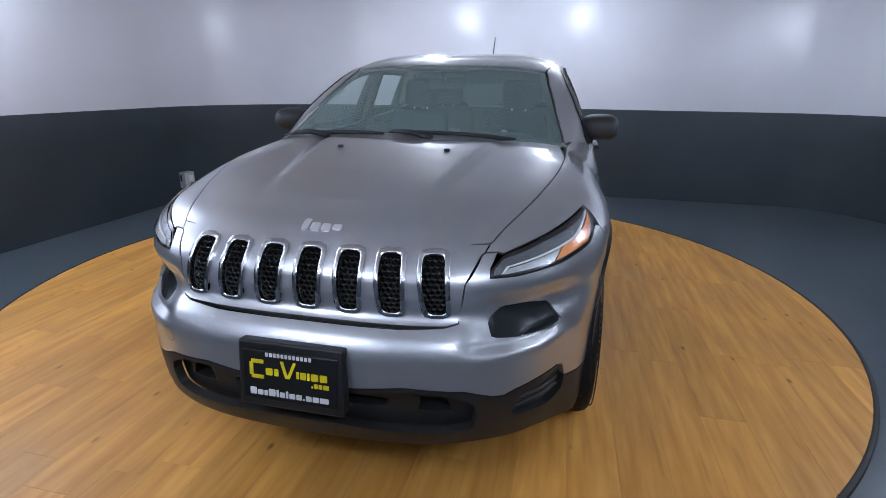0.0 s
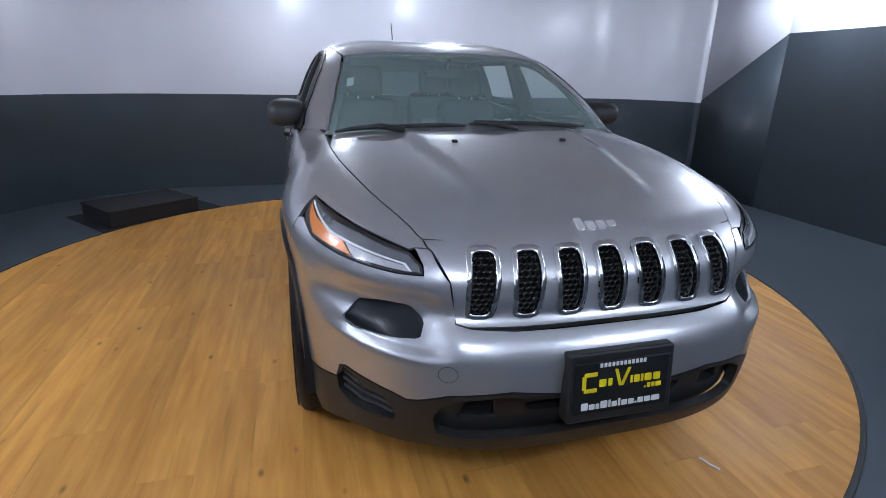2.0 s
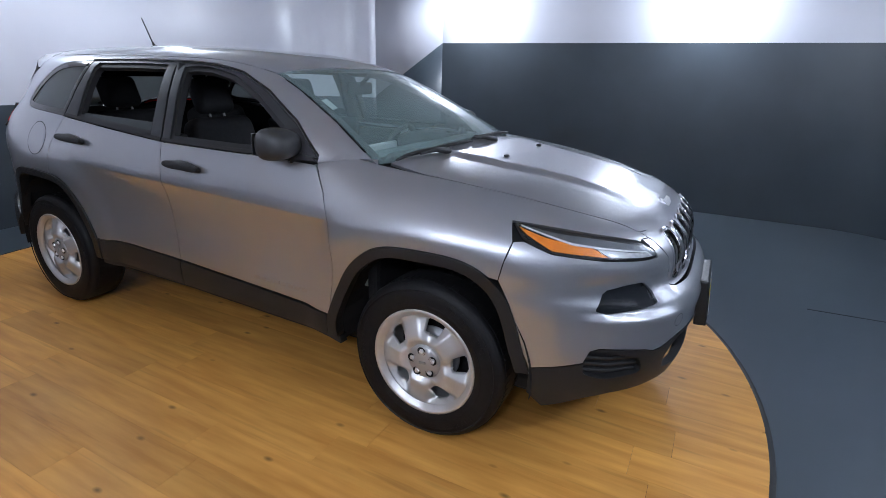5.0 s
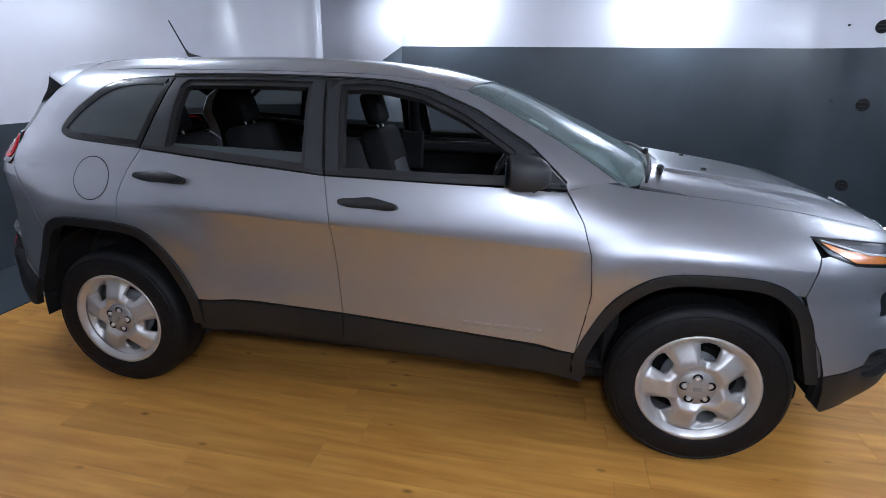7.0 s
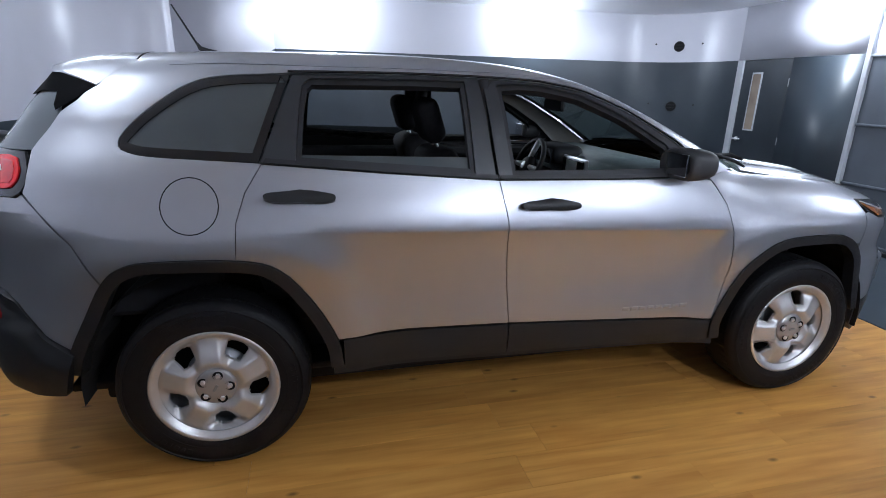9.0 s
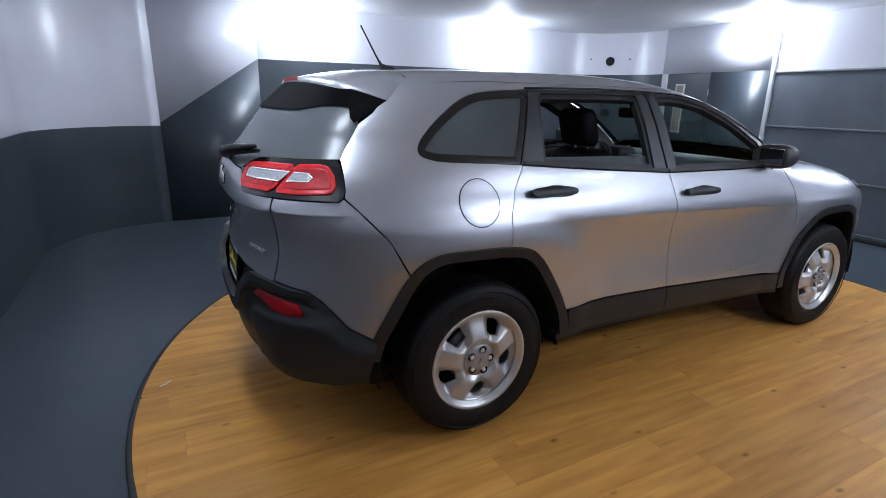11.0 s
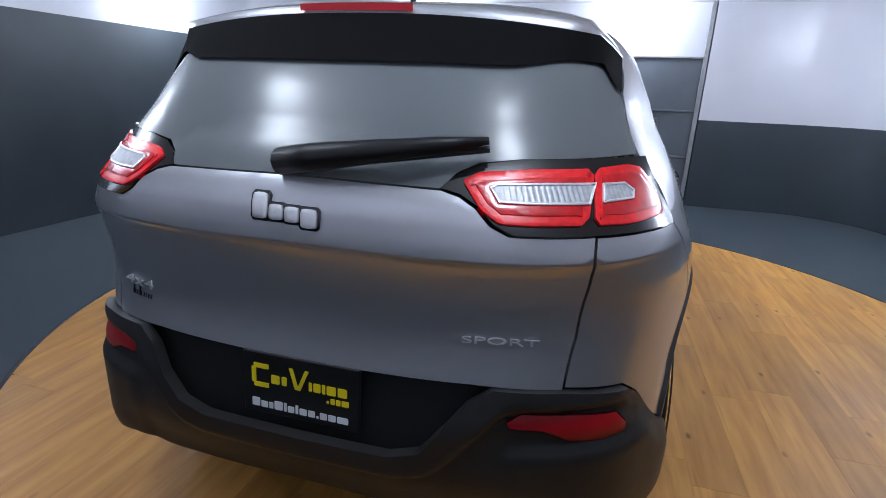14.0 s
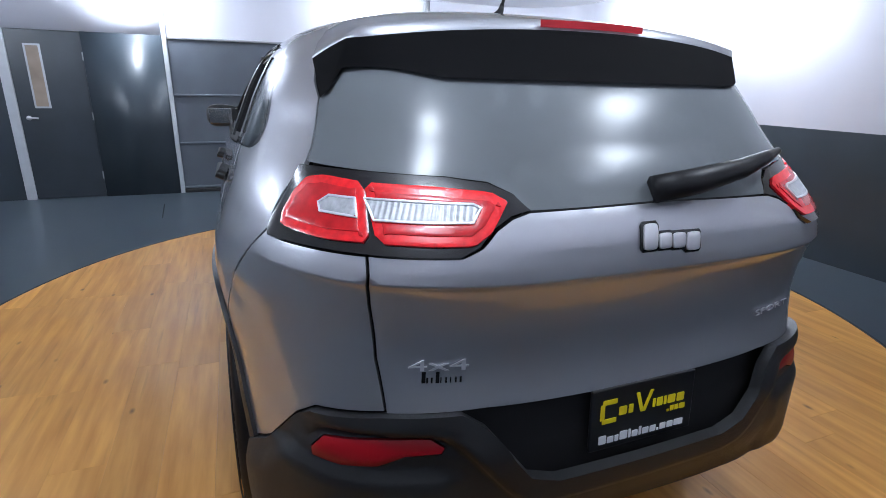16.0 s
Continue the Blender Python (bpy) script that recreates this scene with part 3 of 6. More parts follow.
M_PAINT = paint_mat()
M_CLAD = mat("black_grained_cladding", (0.014, 0.0145, 0.0155), 0.42, spec=0.45, noise_scale=6, vary=0.1, bump=0.35, bump_scale=700)
M_GLOSSBLK = mat("gloss_black_trim", (0.008, 0.008, 0.009), 0.12, coat=0.5)
M_MATBLK = mat("matt_black_plastic", (0.016, 0.016, 0.018), 0.6, noise_scale=10, vary=0.1)
M_VOID = mat("black_underbody", (0.006, 0.006, 0.007), 0.9)
M_PILLAR = mat("dark_grey_pillar_film", (0.03, 0.032, 0.035), 0.4)
M_CHROME = mat("chrome", (0.75, 0.75, 0.77), 0.08, 1.0)
M_SATIN = mat("satin_silver", (0.80, 0.80, 0.82), 0.3, 0.6)
M_RIM = mat("silver_wheel_paint", (0.58, 0.57, 0.56), 0.36, 0.55, coat=0.25, noise_scale=14, vary=0.05)
M_TYRE = mat("tyre_rubber", (0.008, 0.008, 0.009), 0.55, spec=0.25, noise_scale=25, vary=0.2, bump=0.3, bump_scale=300)
M_GLASS = glass_mat("clear_car_glass", (0.80, 0.92, 0.90), 0.85, 0.27, 1.75, sheen_color=(0.46, 0.64, 0.63))
M_TINT = glass_mat("privacy_glass", (0.9, 1.0, 0.95), 0.15, 0.13, 1.6, 0.09)
M_REARGLASS = glass_mat("rear_privacy_glass", (0.9, 1.0, 0.95), 0.14, 0.22, 1.5, 0.22, sheen_color=(0.55, 0.60, 0.63))
M_LENS = glass_mat("lamp_cover", (1, 1, 1), 0.95)
M_RED = mat("red_lamp_lens", (0.78, 0.012, 0.018), 0.25, coat=0.3, noise_scale=60, vary=0.15)
M_REDDARK = mat("dark_red_reflector", (0.34, 0.006, 0.012), 0.35, spec=0.3)
M_AMBER = mat("amber_lamp", (0.85, 0.24, 0.02), 0.12, coat=1.0, noise_scale=80, vary=0.15)
M_CLEARWHITE = mat("clear_lamp_reflector", (0.42, 0.43, 0.45), 0.4, 0.2, coat=0.0, noise_scale=70, vary=0.2)
M_BAND = mat("black_glass_band", (0.003, 0.003, 0.0035), 0.8, spec=0.08)
M_FOG = mat("smoked_lens", (0.012, 0.014, 0.017), 0.2, spec=0.3)
M_CLOTH = mat("black_seat_cloth", (0.012, 0.012, 0.014), 0.9, noise_scale=40, vary=0.2, bump=0.4, bump_scale=400)
M_CLOTHGREY = mat("grey_seat_insert", (0.20, 0.20, 0.21), 0.9, noise_scale=60, vary=0.2, bump=0.4, bump_scale=400)
M_DASH = mat("grey_green_dashboard_plastic", (0.27, 0.335, 0.335), 0.6, noise_scale=15, vary=0.1, bump=0.3, bump_scale=500)
M_BEIGE = mat("pale_grey_headliner", (0.48, 0.46, 0.43), 0.9, noise_scale=30, vary=0.05)
M_PLATE = mat("plate_black", (0.008, 0.008, 0.009), 0.3)
M_YELLOW = mat("plate_yellow_ink", (0.80, 0.62, 0.01), 0.5)
M_WHITEINK = mat("plate_white_ink", (0.75, 0.75, 0.76), 0.5)
M_PALE = mat("pale_sticker_lit_screen", (0.7, 0.74, 0.72), 0.6)
M_WIPER = mat("black_wiper_plastic", (0.006, 0.006, 0.007), 0.45, spec=0.3)
M_MIRRORCAP = mat("grey_black_mirror_plastic", (0.035, 0.036, 0.038), 0.5, noise_scale=12, vary=0.1, bump=0.2, bump_scale=600)
M_SCREEN = mat("dash_screen", (0.06, 0.07, 0.08), 0.1, coat=1.0)

car = new("car")
tagged(car, "silver sport utility car with black cladding on the wooden turntable", "car")

# ---- body panels (right side listed; y < 0) ----
ARCH_F = [(0.86, 0.352), (0.86, 0.46), (0.96, 0.675), (1.06, 0.78), (1.16, 0.83), (1.30, 0.845), (1.50, 0.84), (1.62, 0.79), (1.70, 0.69), (1.76, 0.50), (1.79, 0.40)]
ARCH_R = [(-1.855, 0.42), (-1.83, 0.52), (-1.76, 0.66), (-1.68, 0.80), (-1.60, 0.86), (-1.48, 0.875), (-1.22, 0.865), (-1.08, 0.82), (-0.965, 0.68), (-0.88, 0.515), (-0.86, 0.392)]
INNER = 0.052


def S(x, z, y=-0.9):
    return (x, y, z)


def arch_pts(a, i0=0, i1=None, inner=0.0, cx=0):
    """A stretch of a wheel arch's edge, rounded between its stations; inner: drawn in towards the hub."""
    n = len(a)
    i1 = n if i1 is None else i1
    k = np.arange(n)
    fx, fz = spline(k, [p[0] for p in a]), spline(k, [p[1] for p in a])
    out = []
    for u in np.linspace(i0, i1 - 1, (i1 - 1 - i0) * 4 + 1):
        x, z = float(fx(u)), float(fz(u))
        dx, dz = cx - x, HUBZ + 0.1 - z
        l = math.hypot(dx, dz)
        out.append(S(x + dx / l * inner, z + dz / l * inner * (0.8 if z > 0.6 else 0.7)))
    return out


# hood edge, from the windscreen's corner to the grille's lower corner
HE = [(1.02, -0.735, 1.16), (1.25, -0.725, 1.13), (1.5, -0.70, 1.09), (1.75, -0.645, 1.042), (1.95, -0.578, 0.987), (2.06, -0.535, 0.95), (2.115, -0.508, 0.92), (2.185, -0.473, 0.85), (2.23, -0.46, 0.735)]
HE = on("top", HE[:5]) + on("front", HE[5:])
ZB = 0.945
yb = np.linspace(0, -0.5, 14)
break_line = [tuple(p) for p in MAPS["front"].at(np.stack([yb, np.full(14, ZB)], 1))]
break_low = [tuple(p) for p in MAPS["front"].at(np.stack([yb, np.full(14, ZB - 0.0016)], 1))]
break_high = [tuple(p) for p in MAPS["front"].at(np.stack([yb, np.full(14, ZB + 0.0018)], 1))]
hk = np.arange(6)
hex_, hey_ = spline(hk, [p[0] for p in HE[:6]]), spline(hk, [p[1] for p in HE[:6]])
HED = on("top", [(float(hex_(u)), float(hey_(u)), 1.0) for u in np.linspace(1, 5, 25)])
hood_half = [(1.16, 0, 1.15), (1.13, -0.45, 1.15), (1.06, -0.70, 1.16)] + HED
i_end = max(i for i, p in enumerate(break_line) if p[1] > -0.50)
CORN = on("front", [(2.08, -0.526, 0.945)])
K2, K3 = on("front", [(2.106, -0.517, 0.926), (2.09, -0.553, 0.926)])
hood_half = hood_half + CORN + break_low[:i_end + 1][::-1]


def bulge(P, N, uv):
    x, y = P[:, 0], np.abs(P[:, 1])
    edge = 0.40 - 0.10 * ss(x, 1.2, 2.0)
    h = 0.016 * ss(-y, -edge - 0.035, -edge + 0.035) * ss(-x, -2.02, -1.75) * ss(x, 1.1, 1.25)
    P = P.copy()
    P[:, 2] += h
    e = 0.003
    def hh(xx, yy):
        ed = 0.40 - 0.10 * ss(xx, 1.2, 2.0)
        return 0.016 * ss(-yy, -ed - 0.035, -ed + 0.035) * ss(-xx, -2.02, -1.75) * ss(xx, 1.1, 1.25)
    gx = (hh(x + e, y) - hh(x - e, y)) / (2 * e)
    gy = (hh(x, y + e) - hh(x, y - e)) / (2 * e) * np.sign(P[:, 1])
    N = N - np.stack([gx, gy, 0 * gx], 1) * np.abs(N[:, 2:3])
    N /= np.linalg.norm(N, axis=1)[:, None]
    return P, N


hood = skin_ob("hood", skin("top", sym(hood_half), res=0.02, gap=0.0016, shape=bulge, soft=0.0), M_PAINT, car, "silver metallic hood with a raised centre")

# grille panel with seven slots
M_MESH = mat("black_grille_mesh", (0.006, 0.006, 0.0065), 0.5)
SLOT_W, SLOT_P = 0.077, 0.1285


def slot_loop(i, grow=0.0, kz=0.0):
    c = (i - 3) * SLOT_P
    z0, z1 = 0.758 - grow, 0.922 + grow + kz
    w0, w1 = SLOT_W * 0.40 + grow, SLOT_W * 0.48 + grow
    lean = -0.012 * (i - 3) / 3
    pts = [(c - lean - w0, z0), (c - lean + w0, z0), (c + lean + w1, z1), (c + lean - w1, z1)]
    return [(2.2, y, z) for y, z in pts]


grille_half = [(2.25, 0, 0.728), (2.25, -0.30, 0.728), (2.24, -0.43, 0.728)] + HE[:5:-1] + [K2] + CORN + break_high[:i_end + 1][::-1]
grille = skin_ob("grille_panel", skin("front", sym(grille_half), holes=[slot_loop(i) for i in range(7)], res=0.016, gap=0.0018, hole_rounds=2, depth=0.03, soft=0.0), M_PAINT, car, "silver grille panel with seven upright slots")


def ring_skin(i):
    return skin("front", slot_loop(i, 0.012), holes=[slot_loop(i, -0.002)], res=0.009, gap=0, rounds=2, hole_rounds=2, depth=0.014, lift=0.008, soft=0.9)


for i in range(7):
    skin_ob("slot_surround", ring_skin(i), M_CHROME, grille, "chrome slot surround")
    back = skin("front", slot_loop(i, 0.01), res=0.02, gap=0, depth=0, lift=-0.032)
    skin_ob("slot_backing", back, M_VOID, grille)
    # honeycomb mesh in the slot
    bm = bmesh.new()
    c = (i - 3) * SLOT_P
    R = 0.0092
    cells = []
    for r in range(14):
        for k in range(5):
            cells.append((c + (k - 2 + 0.5 * (r % 2)) * R * 1.9, 0.745 + r * R * 1.62))
    pos = MAPS["front"].at(np.array(cells))
    for (px, py, pz) in pos:
        if abs(py - c) > 0.036:
            continue
        outer, inner_ = [], []
        for q in range(6):
            a = math.radians(60 * q + 30)
            outer.append(bm.verts.new((px - 0.014, py + R * 1.08 * math.cos(a), pz + R * 1.08 * math.sin(a))))
            inner_.append(bm.verts.new((px - 0.016, py + R * 0.74 * math.cos(a), pz + R * 0.74 * math.sin(a))))
        deep = [bm.verts.new((v.co.x - 0.01, v.co.y, v.co.z)) for v in inner_]
        for q in range(6):
            s_ = (q + 1) % 6
            bm.faces.new((outer[q], outer[s_], inner_[s_], inner_[q]))
            bm.faces.new((inner_[q], inner_[s_], deep[s_], deep[q]))
    bmesh.ops.recalc_face_normals(bm, faces=bm.faces[:])
    part("honeycomb_mesh", bm, M_MESH, grille, "black honeycomb mesh")

# headlamp outline
HL = [(1.675, -0.83, 0.992), (1.71, -0.82, 0.935), (1.80, -0.785, 0.897), (1.97, -0.715, 0.876), (2.10, -0.60, 0.864), (2.155, -0.542, 0.864), (2.145, -0.545, 0.888), (2.086, -0.568, 0.921), (1.942, -0.69, 0.955), (1.80, -0.775, 0.978)]
HL = on("nose", HL)
FB = on("side", [(1.69, -0.83, 0.93), (1.672, -0.85, 0.86), (1.655, -0.88, 0.785)])
# fender
fender_loop = ([S(0.86, 0.46), S(0.885, 0.60), S(0.90, 0.72), S(0.885, 0.88), S(0.845, 1.01), (0.775, -0.87, 1.135)] + [(0.93, -0.80, 1.17)] + HED + CORN + [K2, K3] + HL[7:] + [HL[0]] + FB + arch_pts(ARCH_F, 2, 8)[::-1])
fender = both("fender", skin("wrap", fender_loop, res=0.024, gap=0.0018), M_PAINT, car)

# front bumper, from arch to arch
FOG = [(2.0, -0.775, 0.686), (2.03, -0.742, 0.752), (2.10, -0.67, 0.764), (2.155, -0.60, 0.764), (2.195, -0.565, 0.740), (2.205, -0.572, 0.705), (2.15, -0.66, 0.686), (2.05, -0.752, 0.672)]
SEAM = [(2.32, 0, 0.535), (2.32, -0.168, 0.541), (2.3, -0.32, 0.559), (2.262, -0.491, 0.543), (2.215, -0.57, 0.513), (2.195, -0.60, 0.508), (2.17, -0.635, 0.52), (2.12, -0.70, 0.53), (2.045, -0.775, 0.537), (2.01, -0.79, 0.525), (1.99, -0.80, 0.475), (1.95, -0.82, 0.468), (1.80, -0.88, 0.44)]
bump_half = SEAM + on("side", [(1.76, -0.89, 0.50), (1.70, -0.89, 0.69)]) + FB[::-1] + HL[1:7] + \
            [K3, K2] + HE[6:] + [(2.245, -0.43, 0.727), (2.25, -0.3, 0.722), (2.255, 0, 0.722)]


def bump_shape(P, N, uv):
    y, z = np.abs(P[:, 1]), P[:, 2]
    k = 0.024 * ss(y, 0.455, 0.56) * ss(z, 0.648, 0.672) * ss(-z, -0.835, -0.765) * ss(-y, -0.84, -0.70)
    P = P - k[:, None] * N
    N = N.copy()
    return P, N


def renorm(data):
    """Normals from the mesh itself, where a panel has been reshaped."""
    V, F, N = data
    acc = np.zeros_like(V)
    for f in F:
        if len(f) == 3:
            n = np.cross(V[f[1]] - V[f[0]], V[f[2]] - V[f[0]])
            for i in f:
                acc[i] += n
    l = np.linalg.norm(acc, axis=1)
    N = N.copy()
    ok = l > 1e-9
    m = acc[ok] / l[ok][:, None]
    N[ok] = m
    return V, F, N


bumper = skin_ob("front_bumper", renorm(skin("nose", sym(bump_half), holes=[FOG, [(x, -y, z) for x, y, z in FOG]], res=0.016, gap=0.0018, hole_rounds=1, depth=0.02, shape=bump_shape)), M_PAINT, car, "silver front bumper cover")
both("fog_lens", renorm(skin("nose", FOG, res=0.02, gap=-0.002, rounds=1, depth=0, lift=-0.009, shape=bump_shape)), M_FOG, bumper, "smoked dark lamp lens in the bumper")

# black lower front
OPEN = [(2.3, 0.0, 0.394), (2.3, -0.3, 0.392), (2.26, -0.43, 0.388), (2.225, -0.515, 0.402), (2.232, -0.527, 0.46), (2.245, -0.512, 0.498), (2.277, -0.45, 0.53), (2.306, -0.342, 0.542), (2.321, -0.17, 0.524), (2.32, 0, 0.52)]
POCK = [(2.15, -0.61, 0.418), (2.04, -0.73, 0.402), (1.98, -0.78, 0.425), (1.98, -0.785, 0.52), (2.03, -0.76, 0.525), (2.14, -0.63, 0.485)]
low_half_loop = [(2.27, 0, 0.325), (2.265, -0.33, 0.333), (2.20, -0.535, 0.342), (2.07, -0.70, 0.330), (1.95, -0.78, 0.30), (1.85, -0.84, 0.27), (1.80, -0.88, 0.33)] + [(x, y, z - 0.003) for x, y, z in SEAM[::-1]]
low = skin_ob("lower_bumper", skin("nose", sym(low_half_loop), holes=[sym(OPEN), POCK, [(x, -y, z) for x, y, z in POCK]], res=0.025, gap=0.001, hole_rounds=2, depth=0.03), M_CLAD, car, "black grained lower bumper")
skin_ob("intake_backing", skin("nose", sym(OPEN), res=0.04, gap=-0.04, depth=0, lift=-0.075), M_VOID, low)
SCOOP = [(2.25, -0.49, 0.428), (2.265, -0.47, 0.50), (2.28, -0.44, 0.518), (2.3, -0.345, 0.526), (2.3, -0.335, 0.430), (2.28, -0.40, 0.420)]
MID = [(2.3, 0.27, 0.430), (2.3, -0.27, 0.430), (2.31, -0.30, 0.51), (2.31, 0.30, 0.51)]
skin_ob("intake_panel", skin("nose", sym(OPEN), holes=[SCOOP, [(x, -y, z) for x, y, z in SCOOP], MID], res=0.02, gap=-0.02, hole_rounds=2, depth=0.035, lift=-0.040, soft=0.4), M_CLAD, low, "black inner intake panel with two scoops")
both("pocket_backing", skin("nose", POCK, res=0.03, gap=-0.006, depth=0, lift=-0.028), M_MATBLK, low)
for s in (-1, 1):
    for k in range(3):
        z = 0.428 + 0.027 * k
        q = on("nose", [(2.13, -0.62, z), (2.05, -0.71, z), (1.99, -0.77, z + 0.01)])
        part("pocket_slat", tube_bm([(x - 0.02, s * (y + 0.016) * -1, zz) for x, y, zz in q], 0.009, 8), M_CLAD, low)
# arch claddings and sills
both("arch_cladding", skin("wrap", arch_pts(ARCH_F) + arch_pts(ARCH_F, 0, None, INNER, AXF)[::-1], res=0.02, gap=0.0005, depth=0.05, lift=0.010), M_CLAD, car, "black wheel arch cladding")
both("arch_cladding", skin("wrap", arch_pts(ARCH_R) + arch_pts(ARCH_R, 0, None, INNER, AXR)[::-1], res=0.02, gap=0.0005, depth=0.05, lift=0.010), M_CLAD, car, "black wheel arch cladding")
SILL_TOP = [S(-0.885, 0.515), S(-0.6, 0.525), S(-0.16, 0.512), S(0.4, 0.482), S(0.86, 0.452)]


def sill_panel(x0, x1):
    def zt(x):
        return float(np.interp(x, [p[0] for p in SILL_TOP], [p[2] for p in SILL_TOP]))
    xs = np.linspace(x0, x1, 8)
    return [S(x, zt(x) - 0.002) for x in xs] + [S(x, 0.392 - 0.045 * (x + 0.9) / 1.8) for x in xs[::-1]]


# doors
DA = [S(0.86, 0.455), S(0.885, 0.60), S(0.90, 0.72), S(0.885, 0.88), S(0.845, 1.01), (0.775, -0.87, 1.125)]
DB = [S(-0.16, 0.512), S(-0.175, 0.68), S(-0.195, 0.97), (-0.225, -0.87, 1.135)]
DR = [(-1.125, -0.85, 1.212), S(-1.185, 1.12), S(-1.22, 1.0), S(-1.228, 0.87)]
CREASE = [(x, -0.912, 0.925 - 0.034 * x) for x in np.arange(-1.19, 0.90, 0.016)]
front_door_loop = [S(0.4, 0.482)] + DA + [(0.3, -0.87, 1.128)] + DB[::-1]
fd = both("front_door", skin("wrap", front_door_loop, res=0.024, gap=0.0018, lines=[CREASE]), M_PAINT, car)
rear_door_loop = DB + [(-0.7, -0.86, 1.172)] + DR + arch_pts(ARCH_R, 6, 10) + [S(-0.6, 0.525)]
rd = both("rear_door", skin("wrap", rear_door_loop, res=0.024, gap=0.0018, lines=[CREASE]), M_PAINT, car)
both("sill_cladding", skin("side", sill_panel(-0.158, 0.85), res=0.03, gap=0.001, lift=0.006, depth=0.03), M_CLAD, fd)
both("sill_cladding", skin("side", sill_panel(-0.86, -0.162), res=0.03, gap=0.001, lift=0.006, depth=0.03), M_CLAD, rd)
both("sill", skin("side", [S(x, 0.388 - 0.045 * (x + 0.9) / 1.8) for x in np.linspace(-0.9, 0.9, 8)] + [S(x, 0.352 - 0.045 * (x + 0.9) / 1.8) for x in np.linspace(0.9, -0.9, 8)], res=0.03, gap=0, lift=-0.022, depth=0.04), M_MATBLK, car)

def inward(kind, loop, d):
    """A loop on the skin, drawn in by d."""
    mp = MAPS[kind]
    q = inset(densify(np.array([mp.uv(p) for p in loop]), 0.02), d)
    return [tuple(p) for p in mp.at(q)]


# quarter panel runs up to the roof; window opening cut out
QW = [(-1.136, -0.845, 1.213), (-1.50, -0.82, 1.232), (-1.578, -0.80, 1.25), (-1.60, -0.79, 1.275), (-1.585, -0.78, 1.325), (-1.495, -0.76, 1.42), (-1.345, -0.70, 1.505), (-1.20, -0.69, 1.526), (-1.012, -0.69, 1.534)]
QW = [tuple(p) for p in chaikin(QW, 2, False)]
ROOF_Y = on("top", [(-1.95, -0.52, 1.55), (-1.75, -0.585, 1.575), (-1.43, -0.62, 1.595), (-0.9, -0.635, 1.605), (-0.4, -0.635, 1.60), (0.0, -0.62, 1.575), (0.22, -0.60, 1.535), (0.33, -0.585, 1.50)])
WTOP = [(-1.02, -0.68, 1.532), (-0.6, -0.68, 1.54), (-0.25, -0.68, 1.535), (0.0, -0.675, 1.52), (0.2, -0.685, 1.485), (0.4, -0.72, 1.40), (0.62, -0.785, 1.275), (0.77, -0.84, 1.145)]
WS_EDGE = on("top", [(0.33, -0.585, 1.50), (0.5, -0.61, 1.42), (0.75, -0.665, 1.30), (0.95, -0.715, 1.20), (1.02, -0.735, 1.16)])
side_frame = [(1.0, -0.75, 1.165), (0.93, -0.80, 1.165), (0.775, -0.87, 1.135)] + WTOP[::-1] + QW[::-1][1:] + [DR[0]] + DR[1:] + \
             arch_pts(ARCH_R, 3, 7)[::-1] + [S(-1.83, 0.525), S(-1.98, 0.50, -0.85), (-1.70, -0.885, 0.83)] + on("stern", [(-1.757, -0.875, 0.937), (-1.863, -0.826, 1.054), (-1.907, -0.787, 1.104), (-1.893, -0.770, 1.132), (-1.880, -0.731, 1.178), (-1.884, -0.690, 1.239), (-1.88, -0.693, 1.27), (-1.81, -0.667, 1.37)]) + [(-1.74, -0.652, 1.41), (-1.68, -0.63, 1.47), (-1.60, -0.60, 1.54), (-1.56, -0.575, 1.585)] + ROOF_Y[2:] + WS_EDGE[1:]
side_frame = [p for p in side_frame if p != S(-1.98, 0.50, -0.85) and p != S(-1.83, 0.525)]
qp = both("side_frame", skin("wrap", side_frame, res=0.022, gap=0.0012), M_PAINT, car, "silver body side from windscreen pillar to rear quarter")
roof_half = [(0.375, 0, 1.52), (0.36, -0.3, 1.515), (0.33, -0.575, 1.50)] + ROOF_Y[2:-1][::-1] + [(-1.555, -0.578, 1.585), (-1.55, -0.3, 1.6), (-1.55, 0, 1.6)]
roof_half = [(x, y if abs(y) < 0.5 else y, z) for x, y, z in roof_half]
roof = skin_ob("roof", skin("top", sym(roof_half), res=0.04, gap=0.0012), M_PAINT, car, "silver roof panel")
ws_half = [(1.21, 0, 1.14), (1.17, -0.4, 1.15), (1.07, -0.68, 1.16)] + [(x, y + 0.008, z) for x, y, z in WS_EDGE[::-1]] + [(0.36, -0.3, 1.51), (0.375, 0, 1.51)]
ws = skin_ob("windscreen", skin("top", sym(ws_half), res=0.04, gap=0.003, depth=0.0, lift=-0.004), M_GLASS, car, "clear windscreen")
skin_ob("windscreen_seal", skin("top", sym(ws_half), holes=[sym([(1.13, 0, 1.15), (1.10, -0.4, 1.15), (1.01, -0.64, 1.16)] + [(x, y + 0.045, z) for x, y, z in WS_EDGE[::-1]] + [(0.40, -0.3, 1.5), (0.42, 0, 1.5)])], res=0.03, gap=0.001, depth=0.0, lift=-0.006), M_GLOSSBLK, ws, "black windscreen edge band")
ws.visible_shadow = False
# cowl below the windscreen
cowl_half = [(1.25, 0, 1.1), (1.21, -0.4, 1.1), (1.12, -0.70, 1.12), (0.98, -0.73, 1.16), (1.0, -0.66, 1.16), (1.1, -0.4, 1.15), (1.12, 0, 1.14)]
